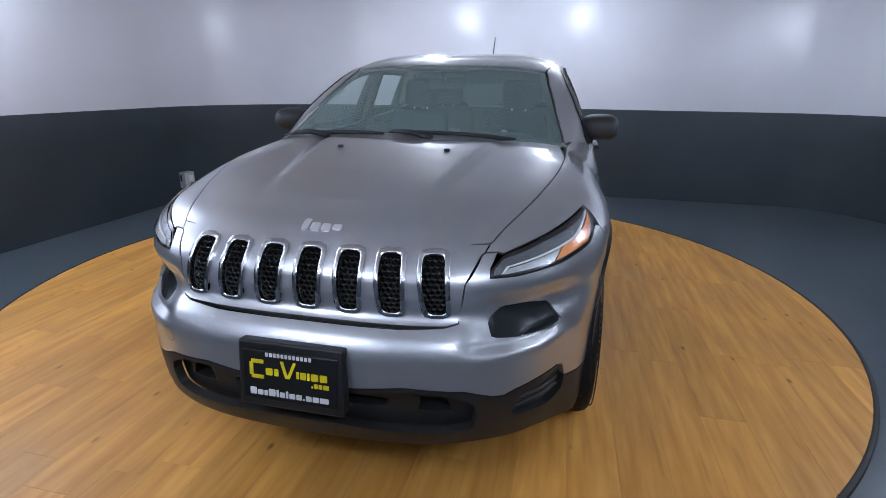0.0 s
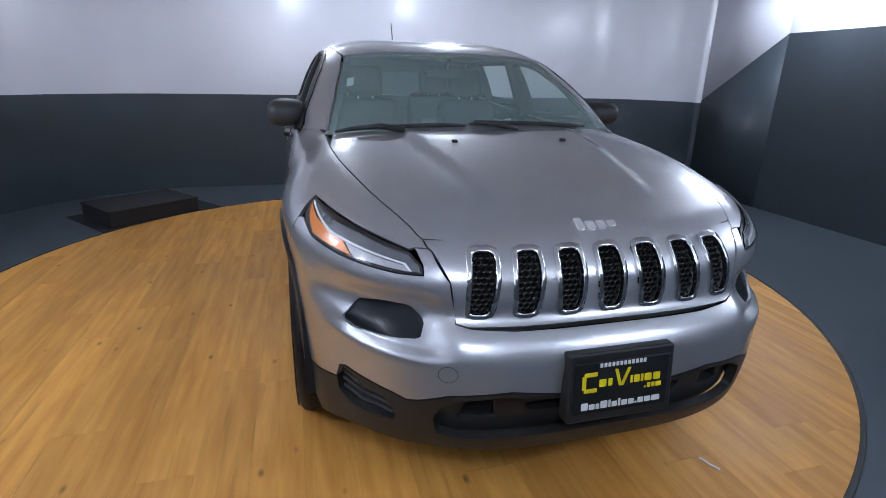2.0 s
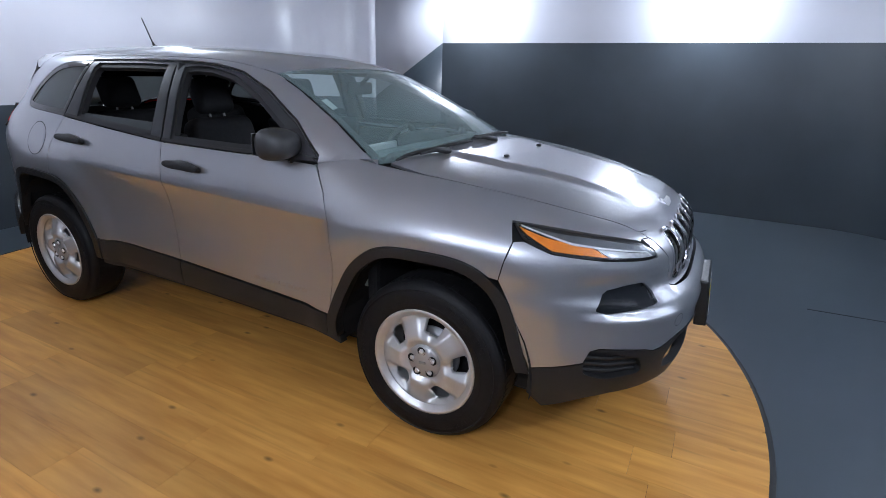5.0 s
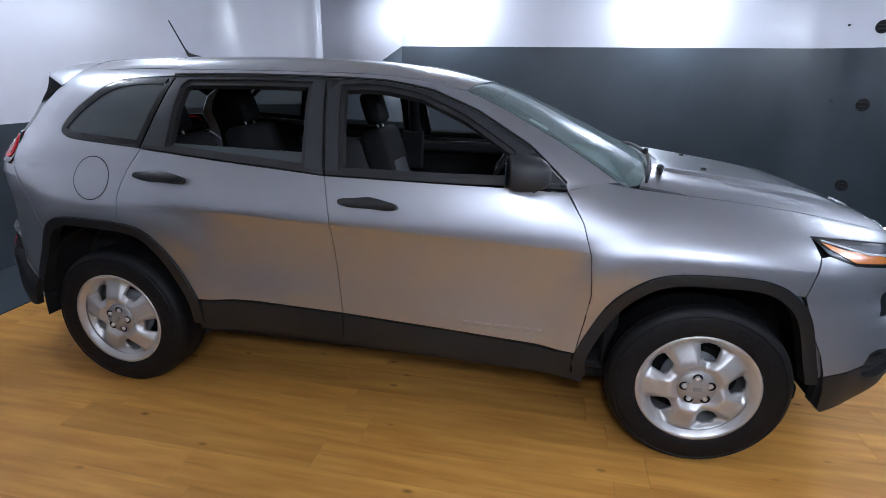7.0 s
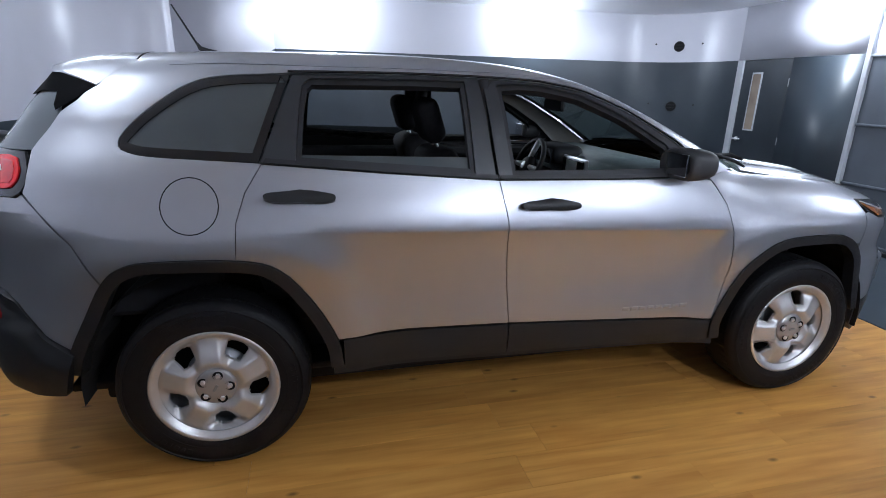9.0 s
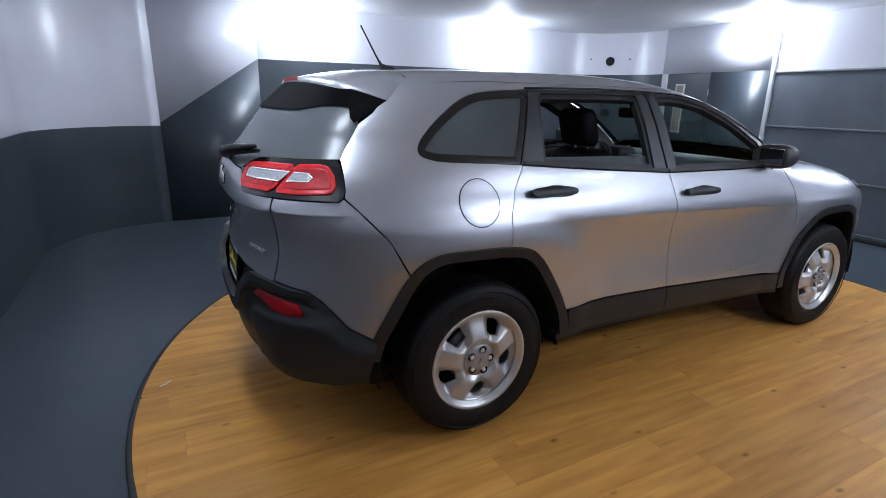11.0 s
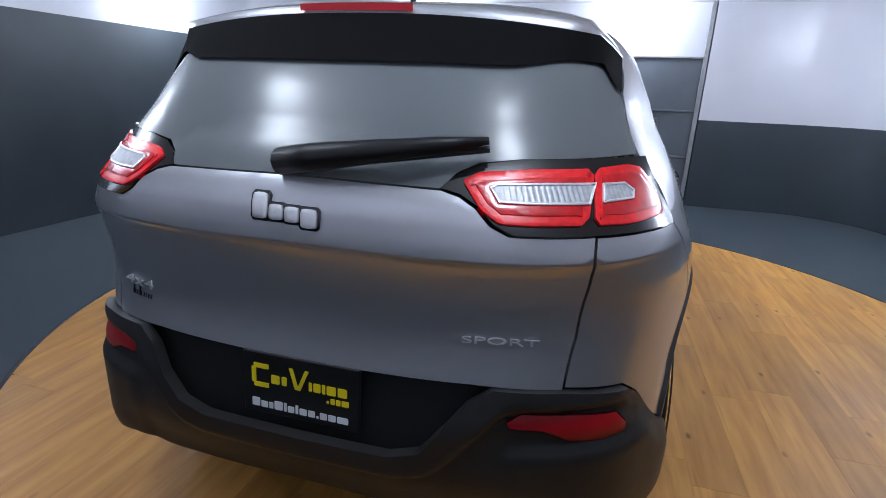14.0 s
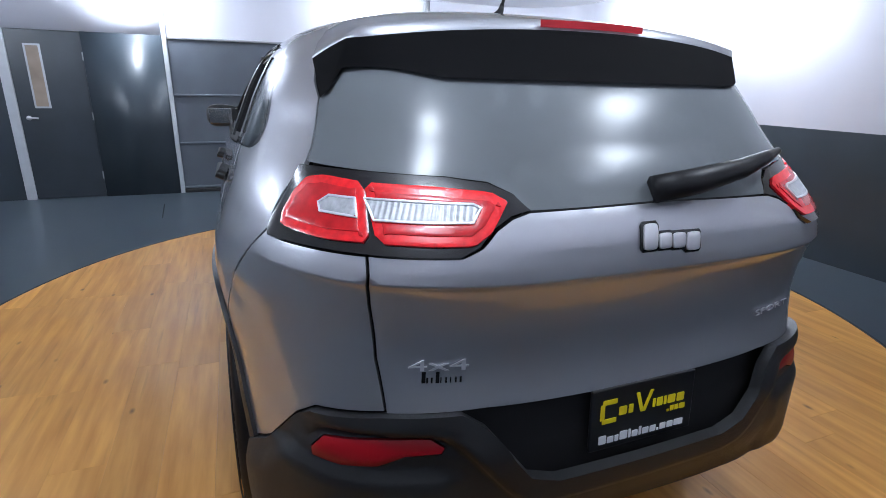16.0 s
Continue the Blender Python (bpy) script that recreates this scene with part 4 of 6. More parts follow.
skin_ob("cowl", skin("top", sym(cowl_half), res=0.03, gap=0, depth=0, lift=-0.02), M_MATBLK, car, "black plastic cowl below the windscreen")

both("quarter_window_seal", skin("wrap", QW, holes=[inward("wrap", QW, 0.030)], res=0.015, gap=0.001, depth=0.01, lift=-0.002, rounds=0), M_GLOSSBLK, qp, "black window seal")
qg = both("quarter_glass", skin("wrap", inward("wrap", QW, 0.026), res=0.03, gap=0, depth=0, lift=-0.006), M_TINT, qp, "dark tinted quarter glass")
# door window frames: rear
RWF = [(-1.131, -0.85, 1.214), (-1.007, -0.69, 1.532), (-0.6, -0.68, 1.54), (-0.275, -0.68, 1.535), (-0.235, -0.87, 1.137), (-0.7, -0.86, 1.175)]
RWO = [(-1.005, -0.83, 1.208), (-0.985, -0.75, 1.40), (-0.968, -0.71, 1.49), (-0.94, -0.70, 1.523), (-0.6, -0.70, 1.531), (-0.335, -0.70, 1.527), (-0.322, -0.84, 1.152), (-0.7, -0.84, 1.185)]
both("window_frame", skin("wrap", RWF, holes=[RWO], res=0.024, gap=0.0015, depth=0.03, lift=-0.002), M_PILLAR, rd, "dark grey door window frame")
FWF = [(-0.225, -0.87, 1.137), (-0.262, -0.68, 1.535)] + [(x, y, z) for x, y, z in WTOP[3:]] + [(0.3, -0.87, 1.13)]
FWO = [(-0.165, -0.85, 1.147), (-0.20, -0.70, 1.508), (-0.10, -0.695, 1.521), (0.0, -0.69, 1.510), (0.17, -0.70, 1.470), (0.36, -0.74, 1.384), (0.56, -0.80, 1.262), (0.61, -0.84, 1.145), (0.3, -0.85, 1.145)]
both("window_frame", skin("wrap", FWF, holes=[FWO], res=0.024, gap=0.0015, depth=0.03, lift=-0.002), M_PILLAR, fd, "dark grey door window frame")
# dark seal edge within the openings
for door, hole in ((rd, RWO), (fd, FWO)):
    both("window_seal", skin("wrap", hole, holes=[inward("wrap", hole, 0.017)], res=0.02, gap=-0.001, depth=0.03, lift=-0.012), M_MATBLK, door, "black window seal")
both("belt_moulding", skin("wrap", [(0.775, -0.87, 1.137), (0.3, -0.87, 1.131), (-0.222, -0.87, 1.139), (-0.222, -0.87, 1.160), (0.3, -0.87, 1.151), (0.74, -0.86, 1.155)], res=0.03, gap=0.0005, depth=0.02, lift=0.005), M_MATBLK, fd)
both("belt_moulding", skin("wrap", [(-0.23, -0.87, 1.139), (-0.7, -0.86, 1.177), (-1.12, -0.85, 1.216), (-1.11, -0.85, 1.237), (-0.7, -0.86, 1.198), (-0.23, -0.87, 1.160)], res=0.03, gap=0.0005, depth=0.02, lift=0.005), M_MATBLK, rd)
both("roof_moulding", skin("wrap", [(x, y, z + 0.004) for x, y, z in WTOP] + [(x, y, z + 0.018) for x, y, z in WTOP[::-1]], res=0.03, gap=0, depth=0.012, lift=0.005), M_GLOSSBLK, qp)
# raised part of the rear door glass
both("window_glass", skin("wrap", [RWO[0], (-1.0, -0.8, 1.228), (-0.34, -0.8, 1.211), RWO[6], RWO[7]], res=0.03, gap=0, depth=0, lift=-0.028), M_TINT, rd, "lowered dark window glass")

# ---- tail ----
glass_half = [(-2.215, 0, 1.182), (-2.215, -0.25, 1.178), (-2.208, -0.322, 1.177), (-2.183, -0.346, 1.205), (-2.157, -0.389, 1.224), (-2.118, -0.468, 1.233), (-2.019, -0.587, 1.236), (-1.884, -0.690, 1.240), (-1.88, -0.693, 1.27), (-1.81, -0.667, 1.37), (-1.805, -0.650, 1.385), (-1.80, -0.600, 1.45), (-1.88, -0.53, 1.455), (-1.97, -0.42, 1.437), (-2.02, -0.25, 1.43), (-2.03, 0, 1.43)]
gate_glass = skin_ob("rear_glass", skin("stern", sym(glass_half), res=0.03, gap=0.001, depth=0.0, lift=-0.003), M_REARGLASS, car, "dark tinted rear glass")
gate_glass.visible_shadow = False
# liftgate skin
gate_half = [(-2.235, 0, 0.750), (-2.21, -0.40, 0.758), (-2.152, -0.595, 0.750), (-2.135, -0.614, 0.868), (-2.146, -0.628, 0.99), (-2.15, -0.626, 1.06), (-2.139, -0.624, 1.094), (-2.182, -0.556, 1.095), (-2.215, -0.462, 1.097), (-2.222, -0.425, 1.115), (-2.216, -0.395, 1.145), (-2.211, -0.360, 1.164), (-2.209, -0.322, 1.174), (-2.215, -0.25, 1.176), (-2.215, 0, 1.180)]
GCREASE = [(-1.3 - 0.85 * math.cos(a), -0.85 * math.sin(a), 1.041) for a in np.arange(-1.1, 1.1, 0.018)]
gate = skin_ob("liftgate", skin("stern", sym(gate_half), res=0.024, gap=0.0018, lines=[GCREASE]), M_PAINT, car, "silver liftgate")
# lamp surrounds and lenses
TL_ALL = [(-2.211, -0.319, 1.176), (-2.211, -0.362, 1.166), (-2.214, -0.398, 1.147), (-2.219, -0.428, 1.118), (-2.212, -0.465, 1.100), (-2.182, -0.556, 1.097), (-2.136, -0.630, 1.096), (-1.980, -0.760, 1.093), (-1.927, -0.785, 1.092), (-1.906, -0.784, 1.105), (-1.893, -0.770, 1.130), (-1.880, -0.731, 1.177), (-1.885, -0.690, 1.238), (-2.019, -0.587, 1.235), (-2.118, -0.468, 1.232), (-2.157, -0.389, 1.223), (-2.183, -0.345, 1.204)]
TLA = on("rear", [(-2.2, y, z) for y, z in ((-0.358, 1.190), (-0.385, 1.206), (-0.486, 1.213), (-0.609, 1.214), (-0.609, 1.113), (-0.502, 1.115), (-0.440, 1.118), (-0.405, 1.140), (-0.375, 1.172))])
TLB = [(-2.050, -0.617, 1.214), (-1.975, -0.676, 1.221), (-1.935, -0.700, 1.214), (-1.915, -0.722, 1.180), (-1.920, -0.748, 1.140), (-1.945, -0.757, 1.115), (-2.06, -0.690, 1.109), (-2.131, -0.617, 1.113)]
CLA = on("rear", [(-2.2, y, z) for y, z in ((-0.412, 1.178), (-0.424, 1.185), (-0.506, 1.186), (-0.606, 1.185), (-0.606, 1.147), (-0.506, 1.149), (-0.436, 1.152))])
CLB = [(-2.055, -0.628, 1.184), (-2.010, -0.672, 1.184), (-1.996, -0.690, 1.168), (-2.010, -0.686, 1.151), (-2.088, -0.632, 1.149)]


def lamp_fit():
    """One smooth surface under the whole tail lamp: the radius about the stern's axis as a cubic in angle and height."""
    q = np.array([MAPS["stern"].uv(p) for p in TL_ALL])
    lo, hi = q.min(0), q.max(0)
    gu, gv = np.meshgrid(np.linspace(lo[0], hi[0], 30), np.linspace(lo[1], hi[1], 16))
    g = np.stack([gu.ravel(), gv.ravel()], 1)
    g = g[in_poly(g, q)]
    p = MAPS["stern"].at(g)
    mid, span = (lo + hi) / 2, (hi - lo) / 2

    def terms(uv):
        a, b = ((uv - mid) / span).T
        return np.stack([a ** i * b ** j for i in range(4) for j in range(3) if i + j < 4], 1)
    k = np.linalg.lstsq(terms(g), np.hypot(p[:, 0] + 1.3, p[:, 1]), rcond=None)[0]

    def at(uv):
        r, a = terms(uv) @ k, uv[:, 0] / KA
        return np.stack([-1.3 - r * np.cos(a), r * np.sin(a), uv[:, 1]], 1)
    return at


LAMP_AT = lamp_fit()


def lamp_form(P, N, uv):
    e = 0.003
    n = np.cross(LAMP_AT(uv + [e, 0]) - LAMP_AT(uv - [e, 0]), LAMP_AT(uv + [0, e]) - LAMP_AT(uv - [0, e]))
    n /= np.linalg.norm(n, axis=1)[:, None]
    n *= np.sign((n * N).sum(1).mean())
    return LAMP_AT(uv), n


def flutes(P, N, uv):
    """Fine upright ribs on a clear lens."""
    P, N = lamp_form(P, N, uv)
    return P + N * (0.0009 * np.sin(uv[:, 0] * 2 * math.pi / 0.011))[:, None], N


M_REDIN = mat("deep_red_lamp_tunnel", (0.56, 0.007, 0.012), 0.22, coat=0.5, noise_scale=40, vary=0.2)
both("tail_lamp_surround", skin("stern", TL_ALL, res=0.025, gap=0.0015, depth=0.01, lift=0.001, shape=lamp_form), M_GLOSSBLK, car, "gloss black tail lamp surround")
for loop, inner_loop, lab in ((TLA, CLA, "red inner tail lamp lens"), (TLB, CLB, "red outer tail lamp lens")):
    lam = both("tail_lamp", skin("stern", loop, res=0.008, gap=0.001, depth=0.02, lift=0.006, rounds=1, soft=0.25, shape=lamp_form), M_RED, car, lab)
    both("lamp_tunnel", skin("stern", inward("stern", loop, 0.017), holes=[inner_loop], res=0.008, gap=0, depth=0.002, lift=0.0078, rounds=1, soft=0.2, shape=lamp_form), M_REDIN, lam, "deeper red inner band")
    both("reverse_lens", renorm(skin("stern", inner_loop, res=0.0035, gap=0.002, depth=0, lift=0.0088, rounds=1, shape=flutes)), M_CLEARWHITE, lam, "clear ribbed lamp lens")
    both("lens_bezel", skin("stern", inner_loop, holes=[inward("stern", inner_loop, 0.004)], res=0.008, gap=0, depth=0.005, lift=0.0105, soft=0.5, shape=lamp_form), M_SATIN, lam, "pale lens bezel")
# quarter corner below the lamps
corner_loop = [(-2.138, -0.628, 1.093), (-2.15, -0.630, 1.06), (-2.146, -0.632, 0.99), (-2.135, -0.618, 0.868), (-2.152, -0.599, 0.755), (-2.048, -0.725, 0.733), (-2.004, -0.762, 0.697), (-1.914, -0.821, 0.586), (-1.83, -0.885, 0.525), (-1.76, -0.9, 0.66), (-1.685, -0.9, 0.79), (-1.70, -0.885, 0.83), (-1.757, -0.875, 0.937), (-1.863, -0.826, 1.054), (-1.909, -0.787, 1.101), (-1.927, -0.786, 1.089), (-1.980, -0.761, 1.090)]
both("rear_corner_panel", skin("stern", corner_loop, res=0.024, gap=0.0016, lines=[GCREASE]), M_PAINT, car)
# rear bumper
REF = [(-2.217, -0.487, 0.684), (-2.201, -0.515, 0.703), (-2.15, -0.62, 0.697), (-2.085, -0.712, 0.682), (-2.066, -0.730, 0.655), (-2.069, -0.728, 0.634), (-2.12, -0.68, 0.632), (-2.166, -0.616, 0.640), (-2.190, -0.565, 0.664), (-2.219, -0.495, 0.671)]
rb_half = [(-2.24, 0, 0.43), (-2.23, -0.3, 0.425), (-2.19, -0.55, 0.405), (-2.09, -0.70, 0.37), (-1.97, -0.785, 0.355), (-1.86, -0.86, 0.37), (-1.83, -0.885, 0.52), (-1.914, -0.821, 0.583), (-2.004, -0.762, 0.694), (-2.048, -0.725, 0.730), (-2.152, -0.597, 0.752), (-2.205, -0.45, 0.757), (-2.222, -0.40, 0.725), (-2.25, -0.355, 0.668), (-2.262, -0.31, 0.605), (-2.266, -0.24, 0.583), (-2.268, 0, 0.580)]


def lip_z(y):
    """The height of the crisp edge under the plate recess and the reflectors' brow."""
    return np.interp(np.abs(y), [0, 0.25, 0.31, 0.35, 0.40, 0.44, 0.49, 0.60, 0.70, 0.76, 0.80], [0.520, 0.523, 0.536, 0.563, 0.625, 0.672, 0.702, 0.711, 0.702, 0.668, 0.60])


LIP = on("rear", [(-2.2, y, float(lip_z(y))) for y in np.arange(-0.74, 0.741, 0.014)])


def rb_shape(P, N, uv):
    y, z = np.abs(P[:, 1]), P[:, 2]
    brow = 0.018 * ss(z - lip_z(y), -0.005, 0.007) * ss(-y, -0.80, -0.69)
    pocket = 0.010 * ss(z, 0.60, 0.63) * ss(-z, -0.72, -0.700) * ss(y, 0.44, 0.50) * ss(-y, -0.80, -0.74)
    shelf = 0.008 * ss(-z, -0.622, -0.606) * ss(y, 0.46, 0.52)
    tuck = 0.02 * ss(-z, -0.53, -0.43) * ss(-y, -0.65, -0.45)
    corner = 0.026 * ss(y, 0.52, 0.72) * ss(np.interp(y, [0.6, 0.725, 0.762, 0.821, 0.885], [0.752, 0.730, 0.694, 0.583, 0.520]) - z, 0.0, 0.09) * ss(-y, -0.885, -0.84)
    return P + (brow - pocket + shelf - tuck + corner)[:, None] * N, N


rb = skin_ob("rear_bumper", renorm(skin("stern", sym(rb_half), holes=[REF, [(x, -y, z) for x, y, z in REF]], res=0.016, gap=0.001, depth=0.03, lift=0.006, shape=rb_shape, lines=[LIP])), M_CLAD, car, "black grained rear bumper")
both("reflector", skin("stern", REF, res=0.02, gap=0.002, depth=0.014, lift=0.009, soft=0.3, shape=rb_shape), M_REDDARK, rb, "dark red bumper reflector")
recess_half = [(-2.268, 0, 0.575), (-2.266, -0.24, 0.578), (-2.26, -0.31, 0.60), (-2.245, -0.36, 0.66), (-2.205, -0.45, 0.762), (-2.235, 0, 0.755)]
skin_ob("plate_recess", skin("stern", sym(recess_half), res=0.03, gap=-0.006, depth=0, lift=-0.07), M_MATBLK, rb, "black number plate recess")
# spoiler: top in body colour, gloss black underside
def slab(points_top, points_low, material, name, parent, label=""):
    bm = bmesh.new()
    a = [bm.verts.new(p) for p in points_top]
    b = [bm.verts.new(p) for p in points_low]
    for i in range(len(a) - 1):
        bm.faces.new((a[i], a[i + 1], b[i + 1], b[i]))
    return part(name, bm, material, parent, label, smooth=True)


ys = np.linspace(-0.55, 0.55, 23)
tip = [(-1.905 + 0.065 * (abs(y) / 0.55) ** 2.6, y, 1.553 - 0.033 * (abs(y) / 0.55) ** 2.2) for y in ys]
lead = [(p[0], p[1], p[2] + 0.001) for p in MAPS["top"].at(np.array([(-1.56, y * 1.035) for y in ys]))]
for sgn in (-1, 1):
    fl_lead = [tuple(p) for p in MAPS["wrap"].at(np.array([MAPS["wrap"].uv(q) for q in ((-1.585, -0.597, 1.54), (-1.63, -0.625, 1.50), (-1.667, -0.642, 1.465))]))]
    fl_lead = [(x, sgn * abs(y), z + 0.001) for x, y, z in fl_lead]
    fl_tip = [(-1.80, sgn * 0.585, 1.504), (-1.735, sgn * 0.617, 1.484), (-1.675, sgn * 0.644, 1.463)]
    if sgn < 0:
        lead, tip = fl_lead[::-1] + lead, fl_tip[::-1] + tip
    else:
        lead, tip = lead + fl_lead, tip + fl_tip
ys = [p[1] for p in tip]
rows = []
for k in np.linspace(0, 1, 9):
    rows.append([tuple(np.array(a) * (1 - k) + np.array(b) * k + np.array([0, 0, 0.012 * math.sin(math.pi * k) * (1 if abs(a[1]) < 0.58 else 0.2)])) for a, b in zip(lead, tip)])
edge = [(x - 0.004 if abs(y) < 0.56 else x, y, z - (0.018 if abs(y) < 0.56 else 0.004)) for x, y, z in tip]
under = []
FL_UNDER = [(-1.815, 0.600, 1.436), (-1.822, 0.630, 1.392), (-1.812, 0.650, 1.372)]
n_fl = 0
for x, y, z in tip:
    k = abs(y)
    if k < 0.56:
        zz = 1.418 + 0.020 * float(ss(k, 0.38, 0.52))
        q = MAPS["stern"].at(np.array([MAPS["stern"].uv((-2.02 + 0.20 * (k / 0.58) ** 2.4, y, zz))]))[0]
        under.append(tuple(q + np.array([-0.004, 0, 0])))
    else:
        n = n_fl if y > 0 else 2 - n_fl
        under.append((FL_UNDER[n][0], math.copysign(FL_UNDER[n][1], y), FL_UNDER[n][2]))
        n_fl = (n_fl + 1) % 3
bm = bmesh.new()
vr = [[bm.verts.new(p) for p in r] for r in rows + [edge]]
for a, b in zip(vr, vr[1:]):
    for i in range(len(a) - 1):
        bm.faces.new((a[i], a[i + 1], b[i + 1], b[i]))
bmesh.ops.recalc_face_normals(bm, faces=bm.faces[:])
spoiler = part("spoiler", bm, M_PAINT, car, "silver roof spoiler", True)
slab(edge, [(x - 0.004, y, z) for x, y, z in under], M_BAND, "spoiler_underside", spoiler, "black underside of the spoiler")
bl = [i for i, y in enumerate(ys) if abs(y) < 0.19]
bm = bmesh.new()
va = [bm.verts.new((tip[i][0] - 0.008, tip[i][1], tip[i][2] + 0.004)) for i in bl]
vb = [bm.verts.new((tip[i][0] - 0.0095, tip[i][1], tip[i][2] - 0.013)) for i in bl]
for i in range(len(va) - 1):
    bm.faces.new((va[i], va[i + 1], vb[i + 1], vb[i]))
part("brake_light", bm, M_REDDARK, spoiler, "thin red high brake light")

# dark panel under the spoiler, above the glass
skin_ob("upper_band", skin("stern", sym([(-2.03, 0, 1.41), (-1.97, -0.42, 1.41), (-1.83, -0.60, 1.41), (-1.80, -0.655, 1.37), (-1.74, -0.652, 1.41), (-1.667, -0.642, 1.465), (-1.62, -0.60, 1.51), (-1.78, -0.3, 1.53), (-1.8, 0, 1.535)]), res=0.03, gap=0, depth=0, lift=-0.006), M_BAND, car, "black band above the rear glass")

# dark inner shell behind the gaps
def shell(kind, loop, lift=-0.022, res=0.06):
    return skin(kind, loop, res=res, gap=0, depth=0, lift=lift)


inner_parts = [("nose", sym([(2.2, 0, 0.40), (1.9, -0.7, 0.36), (1.85, -0.8, 0.85), (2.1, -0.5, 0.93), (2.2, 0, 0.93)]), -0.075)]
for kind, loop, lift in inner_parts:
    skin_ob("inner_shell", shell(kind, loop, lift), M_VOID, car)
skin_ob("inner_shell", shell("top", sym([(2.05, 0, 1), (1.9, -0.62, 1), (1.1, -0.78, 1.1), (1.1, 0, 1.1)]), -0.03), M_VOID, car)
both("inner_shell", skin("wrap", [S(0.80, 0.36), S(0.84, 0.6), (0.84, -0.87, 1.12), (0.0, -0.87, 1.11), (-1.2, -0.85, 1.19), S(-1.1, 0.9), S(-0.86, 0.5), S(-0.84, 0.36)], res=0.06, gap=0, depth=0, lift=-0.03), M_VOID, car)
both("inner_shell", skin("wrap", [S(0.80, 0.5), S(1.0, 0.85), S(1.7, 0.85), (1.75, -0.80, 0.98), (1.5, -0.70, 1.06), (1.0, -0.75, 1.12), (0.80, -0.87, 1.12)], res=0.06, gap=0, depth=0, lift=-0.028), M_VOID, car)
both("inner_shell", skin("wrap", [(-1.10, -0.69, 1.50), (-1.3, -0.68, 1.52), (-1.6, -0.6, 1.53), (-1.78, -0.70, 1.35), (-1.82, -0.70, 1.25), (-1.85, -0.8, 0.9), S(-1.7, 0.85), S(-1.1, 0.9), (-1.16, -0.85, 1.18), (-1.55, -0.8, 1.22), (-1.62, -0.78, 1.28), (-1.5, -0.74, 1.43), (-1.34, -0.69, 1.51)], res=0.05, gap=0, depth=0, lift=-0.02), M_VOID, car)
skin_ob("inner_shell", shell("stern", sym([(-2.2, 0, 0.46), (-1.9, -0.7, 0.46), (-1.9, -0.75, 1.2), (-2.1, -0.5, 1.2), (-2.2, 0, 1.2)]), -0.04), M_VOID, car)
both("inner_shell", skin("wrap", [S(1.64, 0.80), S(1.64, 0.90), S(1.85, 0.86), S(1.85, 0.45), S(1.78, 0.45), S(1.72, 0.68)], res=0.05, gap=0, depth=0, lift=-0.025), M_VOID, car)
# headliner under the roof
skin_ob("headliner", shell("top", sym([(0.36, 0, 1.5), (0.30, -0.56, 1.5), (-0.4, -0.61, 1.6), (-1.7, -0.54, 1.56), (-1.75, 0, 1.57)]), -0.03), M_BEIGE, car, "pale grey headliner")


